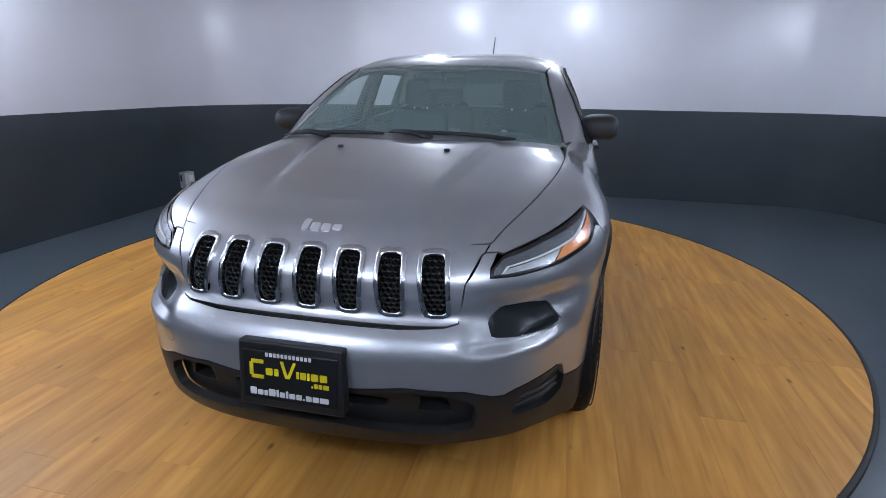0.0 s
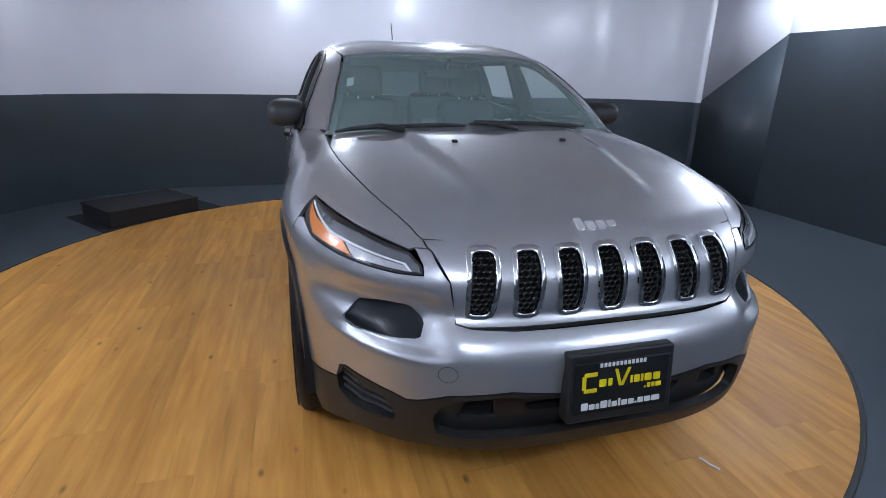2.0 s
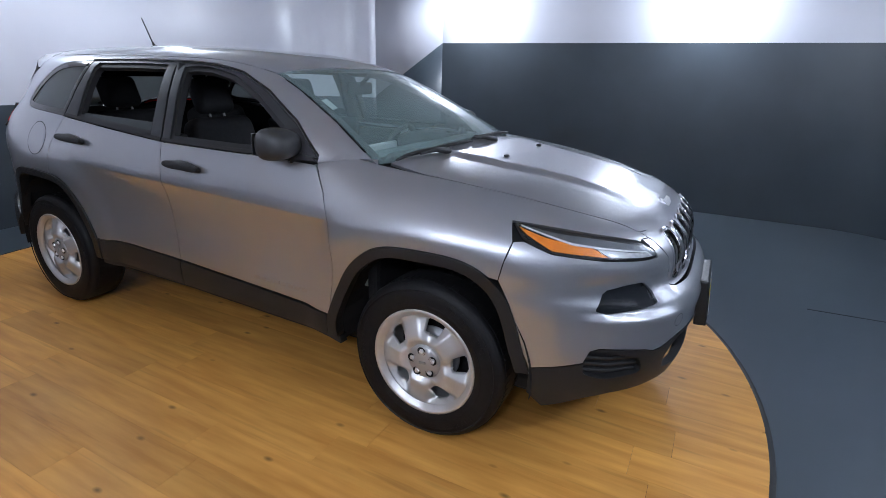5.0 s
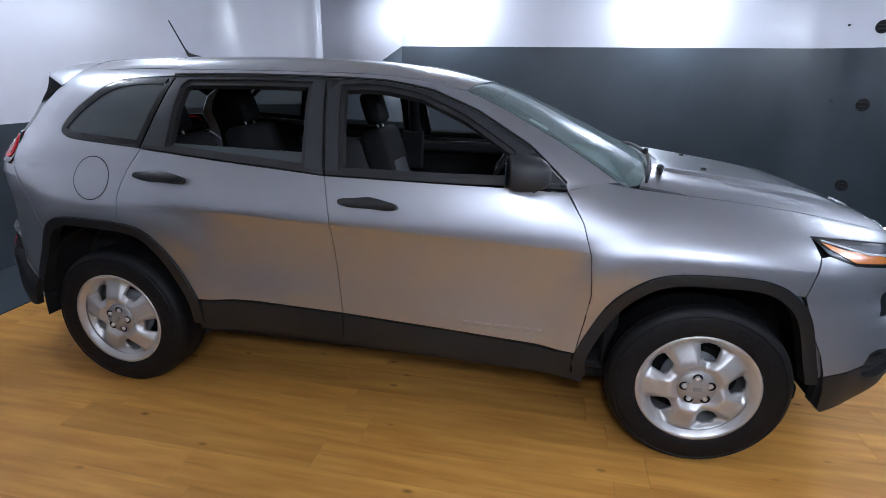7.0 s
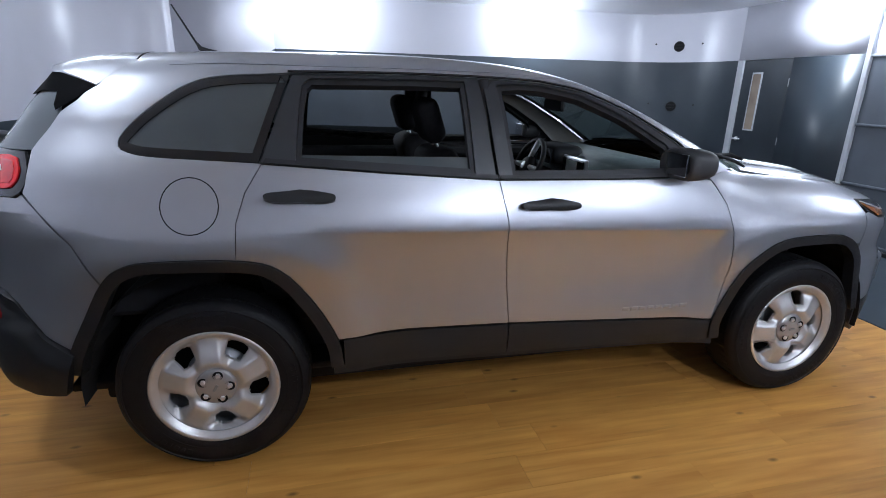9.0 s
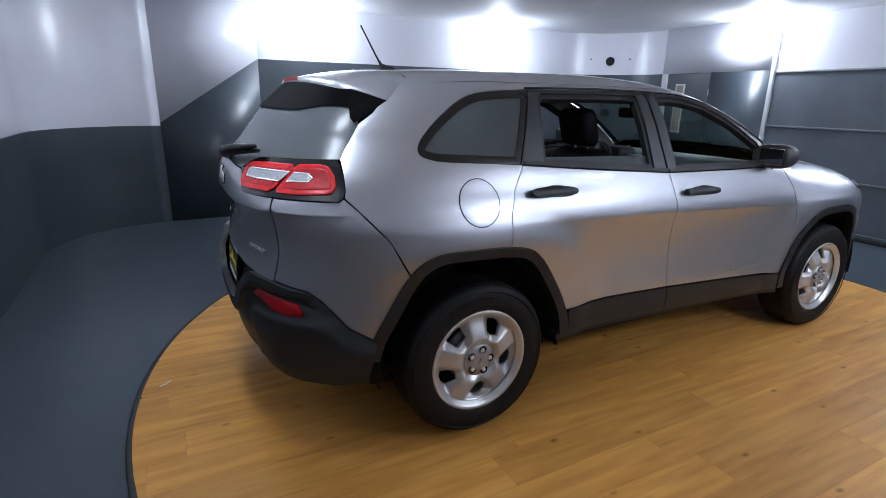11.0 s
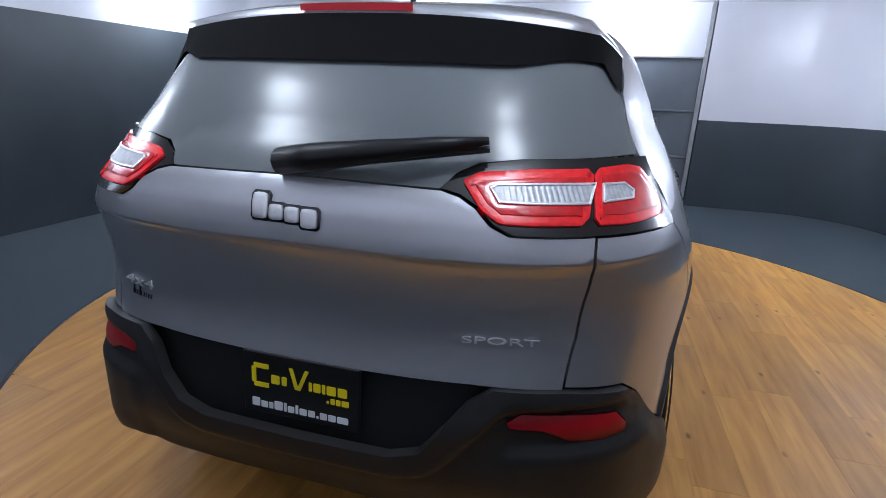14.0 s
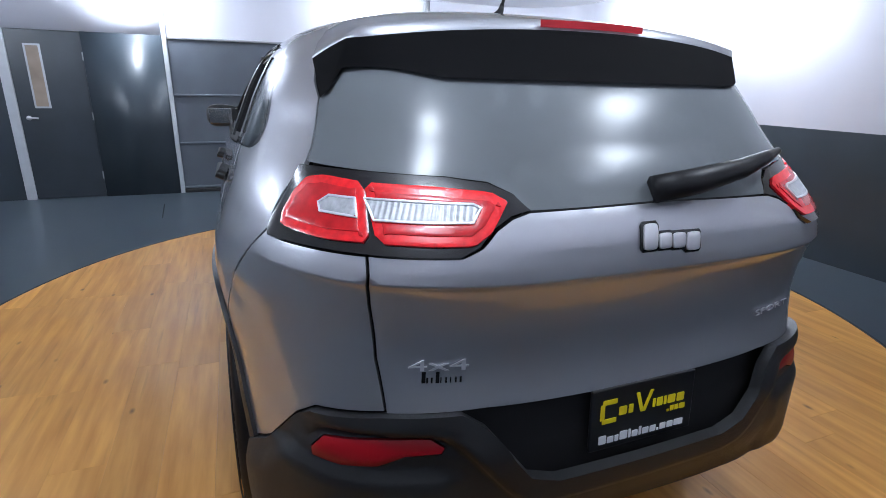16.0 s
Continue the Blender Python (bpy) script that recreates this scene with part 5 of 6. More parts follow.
# ---- wheels ----
M_CAP = mat("grey_cap_paint", (0.42, 0.41, 0.40), 0.4, 0.5)
def wheel_parts(root):
    """A wheel about its hub, outer face towards -y; tyre 0.724 m across, 17 inch steel rim."""
    RT, RR = 0.357, 0.232
    hw = 0.112
    prof = [(RR - 0.008, -hw + 0.012), (RR + 0.006, -hw - 0.002), (RR + 0.016, -hw - 0.006), (0.275, -hw - 0.010), (0.31, -hw - 0.006), (0.335, -hw + 0.002), (0.350, -hw + 0.016), (RT - 0.002, -hw + 0.036), (RT, -0.03), (RT, 0.03), (RT - 0.003, hw - 0.05), (0.347, hw - 0.026), (0.333, hw - 0.006), (0.29, hw + 0.008), (RR - 0.008, hw - 0.012)]
    tyre = part("tyre", revolve_bm(prof, "y", 72), M_TYRE, root, "worn black road tyre", True)
    # tread grooves as dark rings and shoulder blocks
    bm = bmesh.new()
    n = 72
    for k in range(n):
        for s in (-1, 1):
            a = 2 * math.pi * (k + (0.25 if s > 0 else 0)) / n
            b = box_bm(-0.0120, 0.0120, s * 0.054 - 0.022, s * 0.054 + 0.022, 0.345, 0.3573)
            rot = Matrix.Rotation(a, 4, "Y")
            for v in b.verts:
                v.co = rot @ v.co
            me = bpy.data.meshes.new("tmp")
            b.to_mesh(me)
            b.free()
            bm.from_mesh(me)
            bpy.data.meshes.remove(me)
    tagged(part("tread", bm, M_TYRE, tyre), kind="stuff")
    for rr, ww in ((0.268, 0.0015), (0.325, 0.003)):
        part("sidewall_ring", revolve_bm([(rr - 0.004, -hw - 0.008), (rr, -hw - 0.0095 - ww), (rr + 0.004, -hw - 0.007)], "y", 72), M_TYRE, tyre, smooth=True)
    # raised moulded marks on the sidewall, as plain bars
    for a0 in (0.5, 2.4, 4.6):
        for k in range(9):
            w = (0.022, 0.016, 0.020, 0.012)[k % 4]
            b = box_bm(-w / 2, w / 2, -hw - 0.0095, -hw - 0.004, 0.283, 0.304, 0.001, 1)
            rot = Matrix.Rotation(a0 + k * 0.088, 4, "Y")
            for v in b.verts:
                v.co = rot @ v.co
            part("moulded_mark", b, M_TYRE, tyre)
    # rim: a dished disc with five holes between broad raised spokes
    NA, NR = 160, 30
    bm = bmesh.new()
    radii = np.linspace(0.066, 0.212, NR)
    grid = []
    for i in range(NA):
        a = 2 * math.pi * i / NA
        row = []
        for r in radii:
            ph = (a * 5 / (2 * math.pi)) % 1.0          # 0.5 = mid spoke
            d = abs(ph - 0.5) * 2 * math.pi / 5 * r
            arm = float(ss(-d, -0.062 - 0.12 * (r - 0.06), -0.030))
            dish = 0.048 * float(ss(r, 0.06, 0.11)) - 0.052 * float(ss(r, 0.10, 0.205))
            low = 0.026 * (1 - arm) * float(ss(r, 0.075, 0.12)) * float(ss(-r, -0.212, -0.185))
            y = -hw + 0.022 + 0.010 - dish * 0.55 + low - 0.012
            row.append(bm.verts.new((r * math.cos(a), y, r * math.sin(a))))
        grid.append(row)
    for i in range(NA):
        for j in range(NR - 1):
            a = 2 * math.pi * (i + 0.5) / NA
            r = (radii[j] + radii[j + 1]) / 2
            ph = (a * 5 / (2 * math.pi)) % 1.0
            dth = min(ph, 1 - ph) * 2 * math.pi / 5
            u, v = dth * r / (0.040 + 0.25 * (r - 0.158)), (r - 0.157) / 0.034
            if abs(u) ** 3 + abs(v) ** 3 < 1:
                continue
            bm.faces.new((grid[i][j], grid[i][j + 1], grid[(i + 1) % NA][j + 1], grid[(i + 1) % NA][j]))
    bmesh.ops.recalc_face_normals(bm, faces=bm.faces[:])
    ext = bmesh.ops.extrude_edge_only(bm, edges=[e for e in bm.edges if e.is_boundary])
    for v in ext["geom"]:
        if isinstance(v, bmesh.types.BMVert):
            v.co.y += 0.014
    rim = part("rim", bm, M_RIM, root, "silver five-spoke steel wheel", True)
    part("rim_lip", revolve_bm([(0.205, -hw + 0.016), (0.215, -hw + 0.006), (0.224, -hw - 0.002), (0.232, -hw - 0.007), (0.238, -hw - 0.004), (0.238, -hw + 0.02), (0.222, -hw + 0.04), (0.215, 0.08)], "y", 72), M_RIM, rim, smooth=True)
    part("brake_disc", revolve_bm([(0.05, -hw + 0.085), (0.125, -hw + 0.085), (0.125, -hw + 0.10)], "y", 48), M_STEELGREY, rim, smooth=True)
    part("wheel_barrel", revolve_bm([(0.0, 0.06), (0.2, 0.06), (0.215, 0.09)], "y", 32), M_VOID, rim)
    cap = part("hub_cap", revolve_bm([(0.0, -hw - 0.004), (0.035, -hw - 0.003), (0.067, -hw + 0.004), (0.076, -hw + 0.012), (0.078, -hw + 0.035)], "y", 40), M_CAP, rim, "grey centre cap with five lug pockets", True)
    for k in range(5):
        a = 2 * math.pi * (k + 0.5) / 5 - math.pi / 2
        cx, cz = 0.052 * math.cos(a), 0.052 * math.sin(a)
        ring = revolve_bm([(0.0, -hw + 0.0005), (0.0165, -hw + 0.0005), (0.019, -hw - 0.003)], "y", 20)
        bolt = revolve_bm([(0.0, -hw - 0.008), (0.008, -hw - 0.008), (0.0105, -hw - 0.004), (0.0105, -hw + 0.002)], "y", 6)
        for b in (ring, bolt):
            for v in b.verts:
                v.co += Vector((cx, 0, cz))
        part("lug_pocket", ring, M_VOID, cap)
        part("lug_nut", bolt, M_SATIN, cap)
    part("cap_emblem", box_bm(-0.016, 0.016, -hw - 0.0075, -hw - 0.003, -0.006, 0.006, 0.002), M_STEELGREY, cap)


WY = 0.793
first = new("wheel")
first.parent = car
wheel_parts(first)
first["label"] = "silver steel wheel with a black tyre"
first.matrix_basis = pose(AXF, -WY, HUBZ, 0, -6, 0)
for m in (pose(AXR, -WY, HUBZ, 0, -59, 0), pose(AXF, WY, HUBZ, 0, 11, 180), pose(AXR, WY, HUBZ, 0, 40, 180)):
    copy_thing(first, m)

# wheel wells and underbody
for cx in (AXF, AXR):
    for s in (-1, 1):
        n = 20
        bm = bmesh.new()
        rows = []
        for k in range(n + 1):
            a = math.radians(-5 + 190 * k / n)
            px, pz = cx + 0.455 * math.cos(a) * (1.02 if cx < 0 else 1), HUBZ + 0.475 * max(math.sin(a), -0.3)
            rows.append([bm.verts.new((px, s * y, pz)) for y in (0.875, 0.45)])
        for a, b in zip(rows, rows[1:]):
            bm.faces.new((a[0], a[1], b[1], b[0]))
        bm.faces.new([r[1] for r in rows])
        part("wheel_well", bm, M_VOID, car)
bm = box_bm(-1.8, 1.8, -0.72, 0.72, 0.24, 0.32, 0.02)
part("underbody", bm, M_VOID, car)
for s in (-1, 1):
    part("side_beam", box_bm(-0.86, 0.84, s * 0.74 - 0.06, s * 0.74 + 0.06, 0.30, 0.40, 0.02), M_VOID, car)


# ---- car details ----
def seg_interp(pts, s):
    k = np.linspace(0, 1, len(pts))
    return np.array([np.interp(s, k, [p[i] for p in pts]) for i in range(3)])


HT = [HL[0], HL[9], HL[8], HL[7], HL[6]]
HB = [tuple((np.array(HL[0]) + np.array(HL[1])) / 2), HL[2], HL[3], HL[4], HL[5]]


def hl(*sv):
    return [tuple(seg_interp(HT, s) * (1 - v) + seg_interp(HB, s) * v) for s, v in sv]


lampx = both("headlamp", skin("nose", HL, res=0.02, gap=0.0015, depth=0.012, lift=-0.002, rounds=1), M_GLOSSBLK, car, "black-rimmed headlamp with amber corner")
both("upper_reflector", skin("nose", hl((0.06, 0.16), (0.25, 0.18), (0.5, 0.16), (0.78, 0.16), (0.95, 0.3), (0.97, 0.78), (0.88, 0.80), (0.80, 0.50), (0.35, 0.44), (0.07, 0.30)), res=0.015, gap=0, depth=0, lift=0.001), mat("grey_lamp_strip", (0.22, 0.24, 0.27), 0.2, 0.6, coat=1.0, noise_scale=50, vary=0.2), lampx, "grey ribbed lamp strip")
both("turn_signal", skin("nose", hl((0.03, 0.40), (0.07, 0.78), (0.25, 0.88), (0.53, 0.86), (0.46, 0.55), (0.2, 0.46)), res=0.012, gap=0, depth=0, lift=0.0015), M_AMBER, lampx, "amber turn signal")
both("main_reflector", skin("nose", hl((0.47, 0.55), (0.54, 0.86), (0.86, 0.84), (0.79, 0.60)), res=0.012, gap=0, depth=0, lift=0.0015), M_CLEARWHITE, lampx, "bright clear headlamp reflector")
both("light_strip", skin("nose", hl((0.05, 0.20), (0.35, 0.45), (0.80, 0.49), (0.89, 0.80), (0.86, 0.81), (0.78, 0.57), (0.35, 0.53), (0.05, 0.30)), res=0.012, gap=0, depth=0.004, lift=0.004), M_WHITEINK, lampx, "white light strip")
cov = both("lamp_cover", skin("nose", HL, res=0.02, gap=0.006, depth=0, lift=0.0065, rounds=1), M_LENS, lampx, "clear lamp cover")
for c in cov:
    c.visible_shadow = False


def plank_skin(kind, x0, x1, z0, z1, rounds=1, lift=0.004, depth=0.004, lean=0.0):
    if kind in ("front", "nose"):
        loop = [(2.2, x0, z0), (2.2, x1, z0), (2.2, x1 + lean, z1), (2.2, x0 + lean, z1)]
    elif kind == "stern":
        loop = [(-2.22, x0, z0), (-2.22, x1, z0), (-2.22, x1 + lean, z1), (-2.22, x0 + lean, z1)]
    else:
        loop = [(x0, -0.9, z0), (x1, -0.9, z0), (x1 + lean, -0.9, z1), (x0 + lean, -0.9, z1)]
    return skin(kind, loop, res=0.008, gap=0, depth=depth, lift=lift, rounds=rounds, soft=0.3)


# emblem on the hood: four plain chrome blocks
for y0, y1, z0, z1 in ((-0.066, -0.042, 0.958, 0.990), (-0.036, -0.006, 0.958, 0.978), (0.0, 0.030, 0.957, 0.977), (0.036, 0.066, 0.951, 0.977)):
    skin_ob("emblem_block", skin("top", [(2.128 - (z0 - 0.957) * -1.2, y0, 1), (2.128 - (z0 - 0.957) * -1.2, y1, 1), (2.135 - (z1 - 0.95) * 1.25, y1, 1), (2.135 - (z1 - 0.95) * 1.25, y0, 1)], res=0.01, gap=0, depth=0.006, lift=0.006, rounds=2), M_SATIN, hood, "chrome emblem block")
# emblem on the liftgate, with a dark base
for y0, y1, z0, z1 in ((0.075, 0.040, 1.088, 1.140), (0.036, 0.004, 1.088, 1.120), (0.0, -0.032, 1.086, 1.118), (-0.036, -0.072, 1.078, 1.117)):
    skin_ob("emblem_base", plank_skin("stern", y1 - 0.005, y0 + 0.005, z0 - 0.005, z1 + 0.005, 1, 0.004, 0.005), M_GLOSSBLK, gate)
    skin_ob("emblem_block", plank_skin("stern", y1, y0, z0, z1, 2, 0.008, 0.005), M_SATIN, gate, "chrome emblem block")
# name badge on the front doors: eight low bright blocks
for k in range(8):
    x = 0.385 + k * 0.043
    both("badge_block", plank_skin("side", x, x + 0.034, 0.524 - 0.0005 * k, 0.541 - 0.0005 * k, 0, 0.002, 0.002, 0.004), M_CAP, fd)


def lettering(text, size, place, turn, material, parent, name):
    cu = bpy.data.curves.new(name, "FONT")
    cu.body, cu.size, cu.extrude, cu.align_x = text, size, 0.0015, "CENTER"
    tmp = bpy.data.objects.new("tmp_text", cu)
    scene.collection.objects.link(tmp)
    bpy.context.view_layer.update()
    me = bpy.data.meshes.new_from_object(tmp.evaluated_get(bpy.context.evaluated_depsgraph_get()))
    bpy.data.objects.remove(tmp)
    me.materials.clear()
    me.materials.append(material)
    ob = new(name, me)
    ob.parent = parent
    ob.matrix_basis = Matrix.Translation(place) @ turn
    return ob


def stern_frame(y, z):
    P, N = MAPS["stern"].full(np.array([MAPS["stern"].uv((-2.22, y, z))]))
    n = Vector(N[0])
    right = Vector((0, 0, 1)).cross(n).normalized()
    up = n.cross(right)
    m = Matrix((right, up, n)).transposed().to_4x4()
    return Vector(P[0]) + n * 0.003, m


for txt, yy, zz, size in (("4x4", 0.515, 0.846, 0.055), ("SPORT", -0.475, 0.850, 0.036)):
    pl, tn = stern_frame(yy, zz)
    lettering(txt, size, pl, tn @ Matrix.Diagonal((1.55, 0.62, 1, 1)), M_SATIN, gate, "badge_lettering")
# dealer mark below: plain dark bars
for k, (w, h) in enumerate(((0.018, 0.024), (0.009, 0.012), (0.008, 0.012), (0.016, 0.024), (0.005, 0.012), (0.008, 0.012), (0.005, 0.012), (0.008, 0.012), (0.008, 0.012))):
    y = 0.56 - 0.0115 * k - 0.004
    skin_ob("dealer_mark", plank_skin("stern", y - w * 0.55, y, 0.818, 0.818 + h, 0, 0.0012, 0.001), M_GLOSSBLK, gate)


def plate(root_name, origin, turn, holder, parent):
    """A dealer plate, 0.305 by 0.155 m: black, yellow and white bars in place of the marks. Local x right, y up, z out."""
    e = new(root_name)
    e.parent = parent
    e.matrix_basis = Matrix.Translation(origin) @ turn
    if holder:
        part("plate_frame", box_bm(-0.167, 0.167, -0.102, 0.105, -0.045, 0.006, 0.006), M_CLAD, e, "black plastic plate frame")
    base = part("plate_board", box_bm(-0.152, 0.152, -0.078, 0.078, 0.0, 0.009, 0.003), M_PLATE, e, "black dealer plate")
    base["label"] = "black dealer plate with yellow and white marks"
    def bars(rows, z, mt, name):
        for x, y, w, h, sl in rows:
            loop = [(x, y, z), (x + w, y, z), (x + w + sl, y + h, z), (x + sl, y + h, z)]
            b = prism_bm(loop, (0, 0, 0.0012))
            bmesh.ops.bevel(b, geom=[ed for ed in b.edges if abs(ed.verts[0].co.z - ed.verts[1].co.z) > 1e-4], offset=min(w, h) * 0.08, segments=2, affect="EDGES")
            part(name, b, mt, base)
    big = [(-0.128, 0.000, 0.012, 0.040, 0.0), (-0.122, 0.038, 0.040, 0.012, 0.0), (-0.122, -0.010, 0.040, 0.012, 0.0)]
    big += [(-0.075, 0.004, 0.022, 0.022, 0.0), (-0.047, 0.004, 0.013, 0.022, 0.0)]
    big += [(-0.012, 0.000, 0.010, 0.052, -0.016), (-0.008, 0.000, 0.010, 0.052, 0.022)]
    big += [(0.024, 0.004, 0.008, 0.022, 0.0), (0.036, 0.004, 0.018, 0.022, 0.0), (0.058, 0.004, 0.008, 0.022, 0.0), (0.070, 0.004, 0.023, 0.022, 0.0), (0.098, 0.004, 0.023, 0.022, 0.0)]
    big += [(0.070, -0.018, 0.006, 0.006, 0.0), (0.080, -0.018, 0.011, 0.014, 0.0), (0.094, -0.018, 0.011, 0.014, 0.0), (0.108, -0.018, 0.018, 0.014, 0.0)]
    bars(big, 0.0095, M_YELLOW, "yellow_mark")
    white, x = [], -0.128
    for w, h in ((0.021, 0.022), (0.018, 0.016), (0.011, 0.016), (0.022, 0.022), (0.007, 0.022), (0.017, 0.016), (0.007, 0.022), (0.019, 0.016), (0.018, 0.016), (0.006, 0.006), (0.018, 0.016), (0.019, 0.016), (0.028, 0.016)):
        white.append((x, -0.062, w, h, 0.0))
        x += w + 0.0035
    bars(white, 0.0095, M_WHITEINK, "white_mark")
    if holder:
        small = [(-0.075 + 0.0125 * k, 0.062, 0.0085, 0.012, 0.0) for k in range(12)]
        bars(small, 0.0095, M_WHITEINK, "white_mark")
    return e


TURN_F = Matrix(((0, 0, 1), (1, 0, 0), (0, 1, 0))).to_4x4()
TURN_R = Matrix(((0, 0, -1), (-1, 0, 0), (0, 1, 0))).to_4x4()
plate("front_plate", (2.352, -0.012, 0.571), TURN_F @ pose(0, 0, 0, -6, 0, 0), True, car)
plate("rear_plate", (-2.238, -0.008, 0.678), TURN_R @ pose(0, 0, 0, -4, 0, 0), False, car)

# fuel door, tow cover
def circle_loop(cx, cz, r, y=-0.88, n=28):
    return [(cx + r * math.cos(2 * math.pi * k / n), y, cz + r * math.sin(2 * math.pi * k / n)) for k in range(n)]


fz = skin("side", circle_loop(-1.368, 1.063, 0.0965), holes=[circle_loop(-1.368, 1.063, 0.0925)], res=0.02, gap=0, depth=0, lift=0.0012)
skin_ob("fuel_door_gap", fz, M_VOID, qp[0])
skin_ob("fuel_door", skin("side", circle_loop(-1.368, 1.063, 0.0925), res=0.02, gap=0, depth=0.002, lift=0.0016), M_PAINT, qp[0], "round silver fuel door")
tow = [(2.3, -0.495 + 0.026 * math.cos(a), 0.612 + 0.026 * math.sin(a)) for a in np.linspace(0, 2 * math.pi, 24, endpoint=False)]
tow2 = [(2.3, -0.495 + 0.0245 * math.cos(a), 0.612 + 0.0245 * math.sin(a)) for a in np.linspace(0, 2 * math.pi, 24, endpoint=False)]
skin_ob("tow_cover_gap", skin("front", tow, holes=[tow2], res=0.01, gap=0, depth=0, lift=0.0012), M_VOID, bumper)

# door handles with scooped cups
def handle_loop(cx, cz, tilt):
    pts = []
    for k in range(32):
        a = 2 * math.pi * k / 32
        x = 0.126 * math.copysign(abs(math.cos(a)) ** 0.6, math.cos(a))
        z = 0.0185 * math.copysign(abs(math.sin(a)) ** 0.7, math.sin(a)) * (1 + (0.6 if math.sin(a) > 0 else -0.15) * math.exp(-((x - 0.01) / 0.05) ** 2))
        pts.append((cx + x, -0.91, cz + z + tilt * x))
    return pts


def dome(P, N, uv):
    c = uv.mean(0)
    d = np.clip(np.abs(uv[:, 1] - c[1]) / 0.03, 0, 1)
    return P + N * (0.014 * (1 - d ** 2))[:, None], N


for door, hx, hz in ((fd, -0.018, 1.025), (rd, -0.995, 1.078)):
    cup = skin("side", [(hx + 0.062 * math.cos(a), -0.9, hz - 0.022 + 0.034 * math.sin(a)) for a in np.linspace(0, 2 * math.pi, 24, endpoint=False)], res=0.012, gap=0, depth=0, lift=0.0015)
    both("handle_cup", cup, M_PAINT, door, "silver handle cup")
    both("door_handle", renorm(skin("side", handle_loop(hx, hz, -0.03), res=0.012, gap=0, depth=0.028, lift=0.022, shape=dome, soft=0.6)), M_CLAD, door, "black door handle")

# mirrors
for s, door in ((-1, fd[0]), (1, fd[1])):
    bm = box_bm(-0.075, 0.075, -0.135, 0.135, -0.082, 0.082)
    bmesh.ops.subdivide_edges(bm, edges=bm.edges[:], cuts=7, use_grid_fill=True)
    for v in bm.verts:
        u = Vector((v.co.x / 0.075, v.co.y / 0.135, v.co.z / 0.082))
        n4 = (abs(u.x) ** 2.8 + abs(u.y) ** 2.8 + abs(u.z) ** 2.8) ** (1 / 2.8)
        m = max(abs(u.x), abs(u.y), abs(u.z))
        u *= m / n4 if n4 else 1
        front = (u.x + 1) / 2
        v.co = Vector((0.090 * u.x - 0.03 * u.y * s * -1 * 0.6, 0.108 * u.y * (1 - 0.14 * front), 0.075 * u.z * (1 - 0.24 * front) * (1 + 0.08 * u.y * s)))
        if u.x < -0.80:
            v.co.x = -0.068 - 0.03 * u.y * s * -1 * 0.6
    bmesh.ops.recalc_face_normals(bm, faces=bm.faces[:])
    mi = part("wing_mirror", bm, M_MIRRORCAP, door, "black plastic door mirror", True)
    mi.location = (0.615, s * 0.888, 1.190)
    part("mirror_glass", box_bm(-0.076, -0.070, -0.082, 0.082, -0.046, 0.046, 0.002), M_CHROME, mi, "mirror glass")
    part("mirror_foot", tube_bm([(0.02, -s * 0.04, -0.06), (0.05, -s * 0.09, -0.075), (0.075, -s * 0.125, -0.075)], [0.03, 0.024, 0.03], 10), M_MATBLK, mi, smooth=True)
both("mirror_sail", skin("wrap", [(0.60, -0.84, 1.155), (0.585, -0.80, 1.235), (0.64, -0.79, 1.255), (0.76, -0.84, 1.15)], res=0.02, gap=0, depth=0.01, lift=0.004), M_MATBLK, fd, "black mirror sail")

# wipers, washers, antenna
def on_top(x, y, up=0.0):
    p = MAPS["top"].at(np.array([(x, y)]))[0]
    return (p[0], p[1], p[2] + up)


for a, b, piv in (((1.085, -0.69), (1.172, -0.12), (1.185, -0.40)), ((1.16, -0.10), (1.125, 0.50), (1.20, 0.12))):
    xs = np.linspace(0, 1, 9)
    blade = [on_top(a[0] + (b[0] - a[0]) * k + 0.008 * math.sin(math.pi * k), a[1] + (b[1] - a[1]) * k, 0.014) for k in xs]
    w = part("wiper_blade", tube_bm(blade, [0.005] + [0.009] * 7 + [0.005], 8), M_MATBLK, ws, "black wiper blade", True)
    arm = [on_top(piv[0], piv[1], 0.012), on_top(piv[0] - 0.015, piv[1] - 0.10, 0.028), on_top(piv[0] - 0.035, piv[1] - 0.2, 0.026)]
    part("wiper_arm", tube_bm(arm, [0.016, 0.012, 0.007], 8), M_MATBLK, w, smooth=True)
for s in (-1, 1):
    p = on_top(1.41, s * 0.24, 0.018)
    part("washer_nozzle", box_bm(p[0] - 0.012, p[0] + 0.010, p[1] - 0.011, p[1] + 0.011, p[2] - 0.012, p[2] + 0.008, 0.004), M_MATBLK, hood, "black washer nozzle")
ab = on_top(-1.43, 0.016)
ant = part("antenna_base", tube_bm([(ab[0] + 0.06, ab[1], ab[2] + 0.001), (ab[0] + 0.02, ab[1], ab[2] + 0.012), (ab[0] - 0.012, ab[1], ab[2] + 0.03), (ab[0] - 0.022, ab[1], ab[2] + 0.05)], [0.02, 0.017, 0.010, 0.006], 10), M_MATBLK, roof, "black roof antenna", True)
part("antenna_rod", tube_bm([(ab[0] - 0.016, ab[1], ab[2] + 0.035), (-1.545, 0.02, 1.815)], [0.005, 0.0036], 8), M_MATBLK, ant, smooth=True)
rw = [(-2.215, 0.03, 1.205), (-2.235, -0.06, 1.222), (-2.225, -0.20, 1.243), (-2.190, -0.31, 1.258), (-2.155, -0.40, 1.270)]
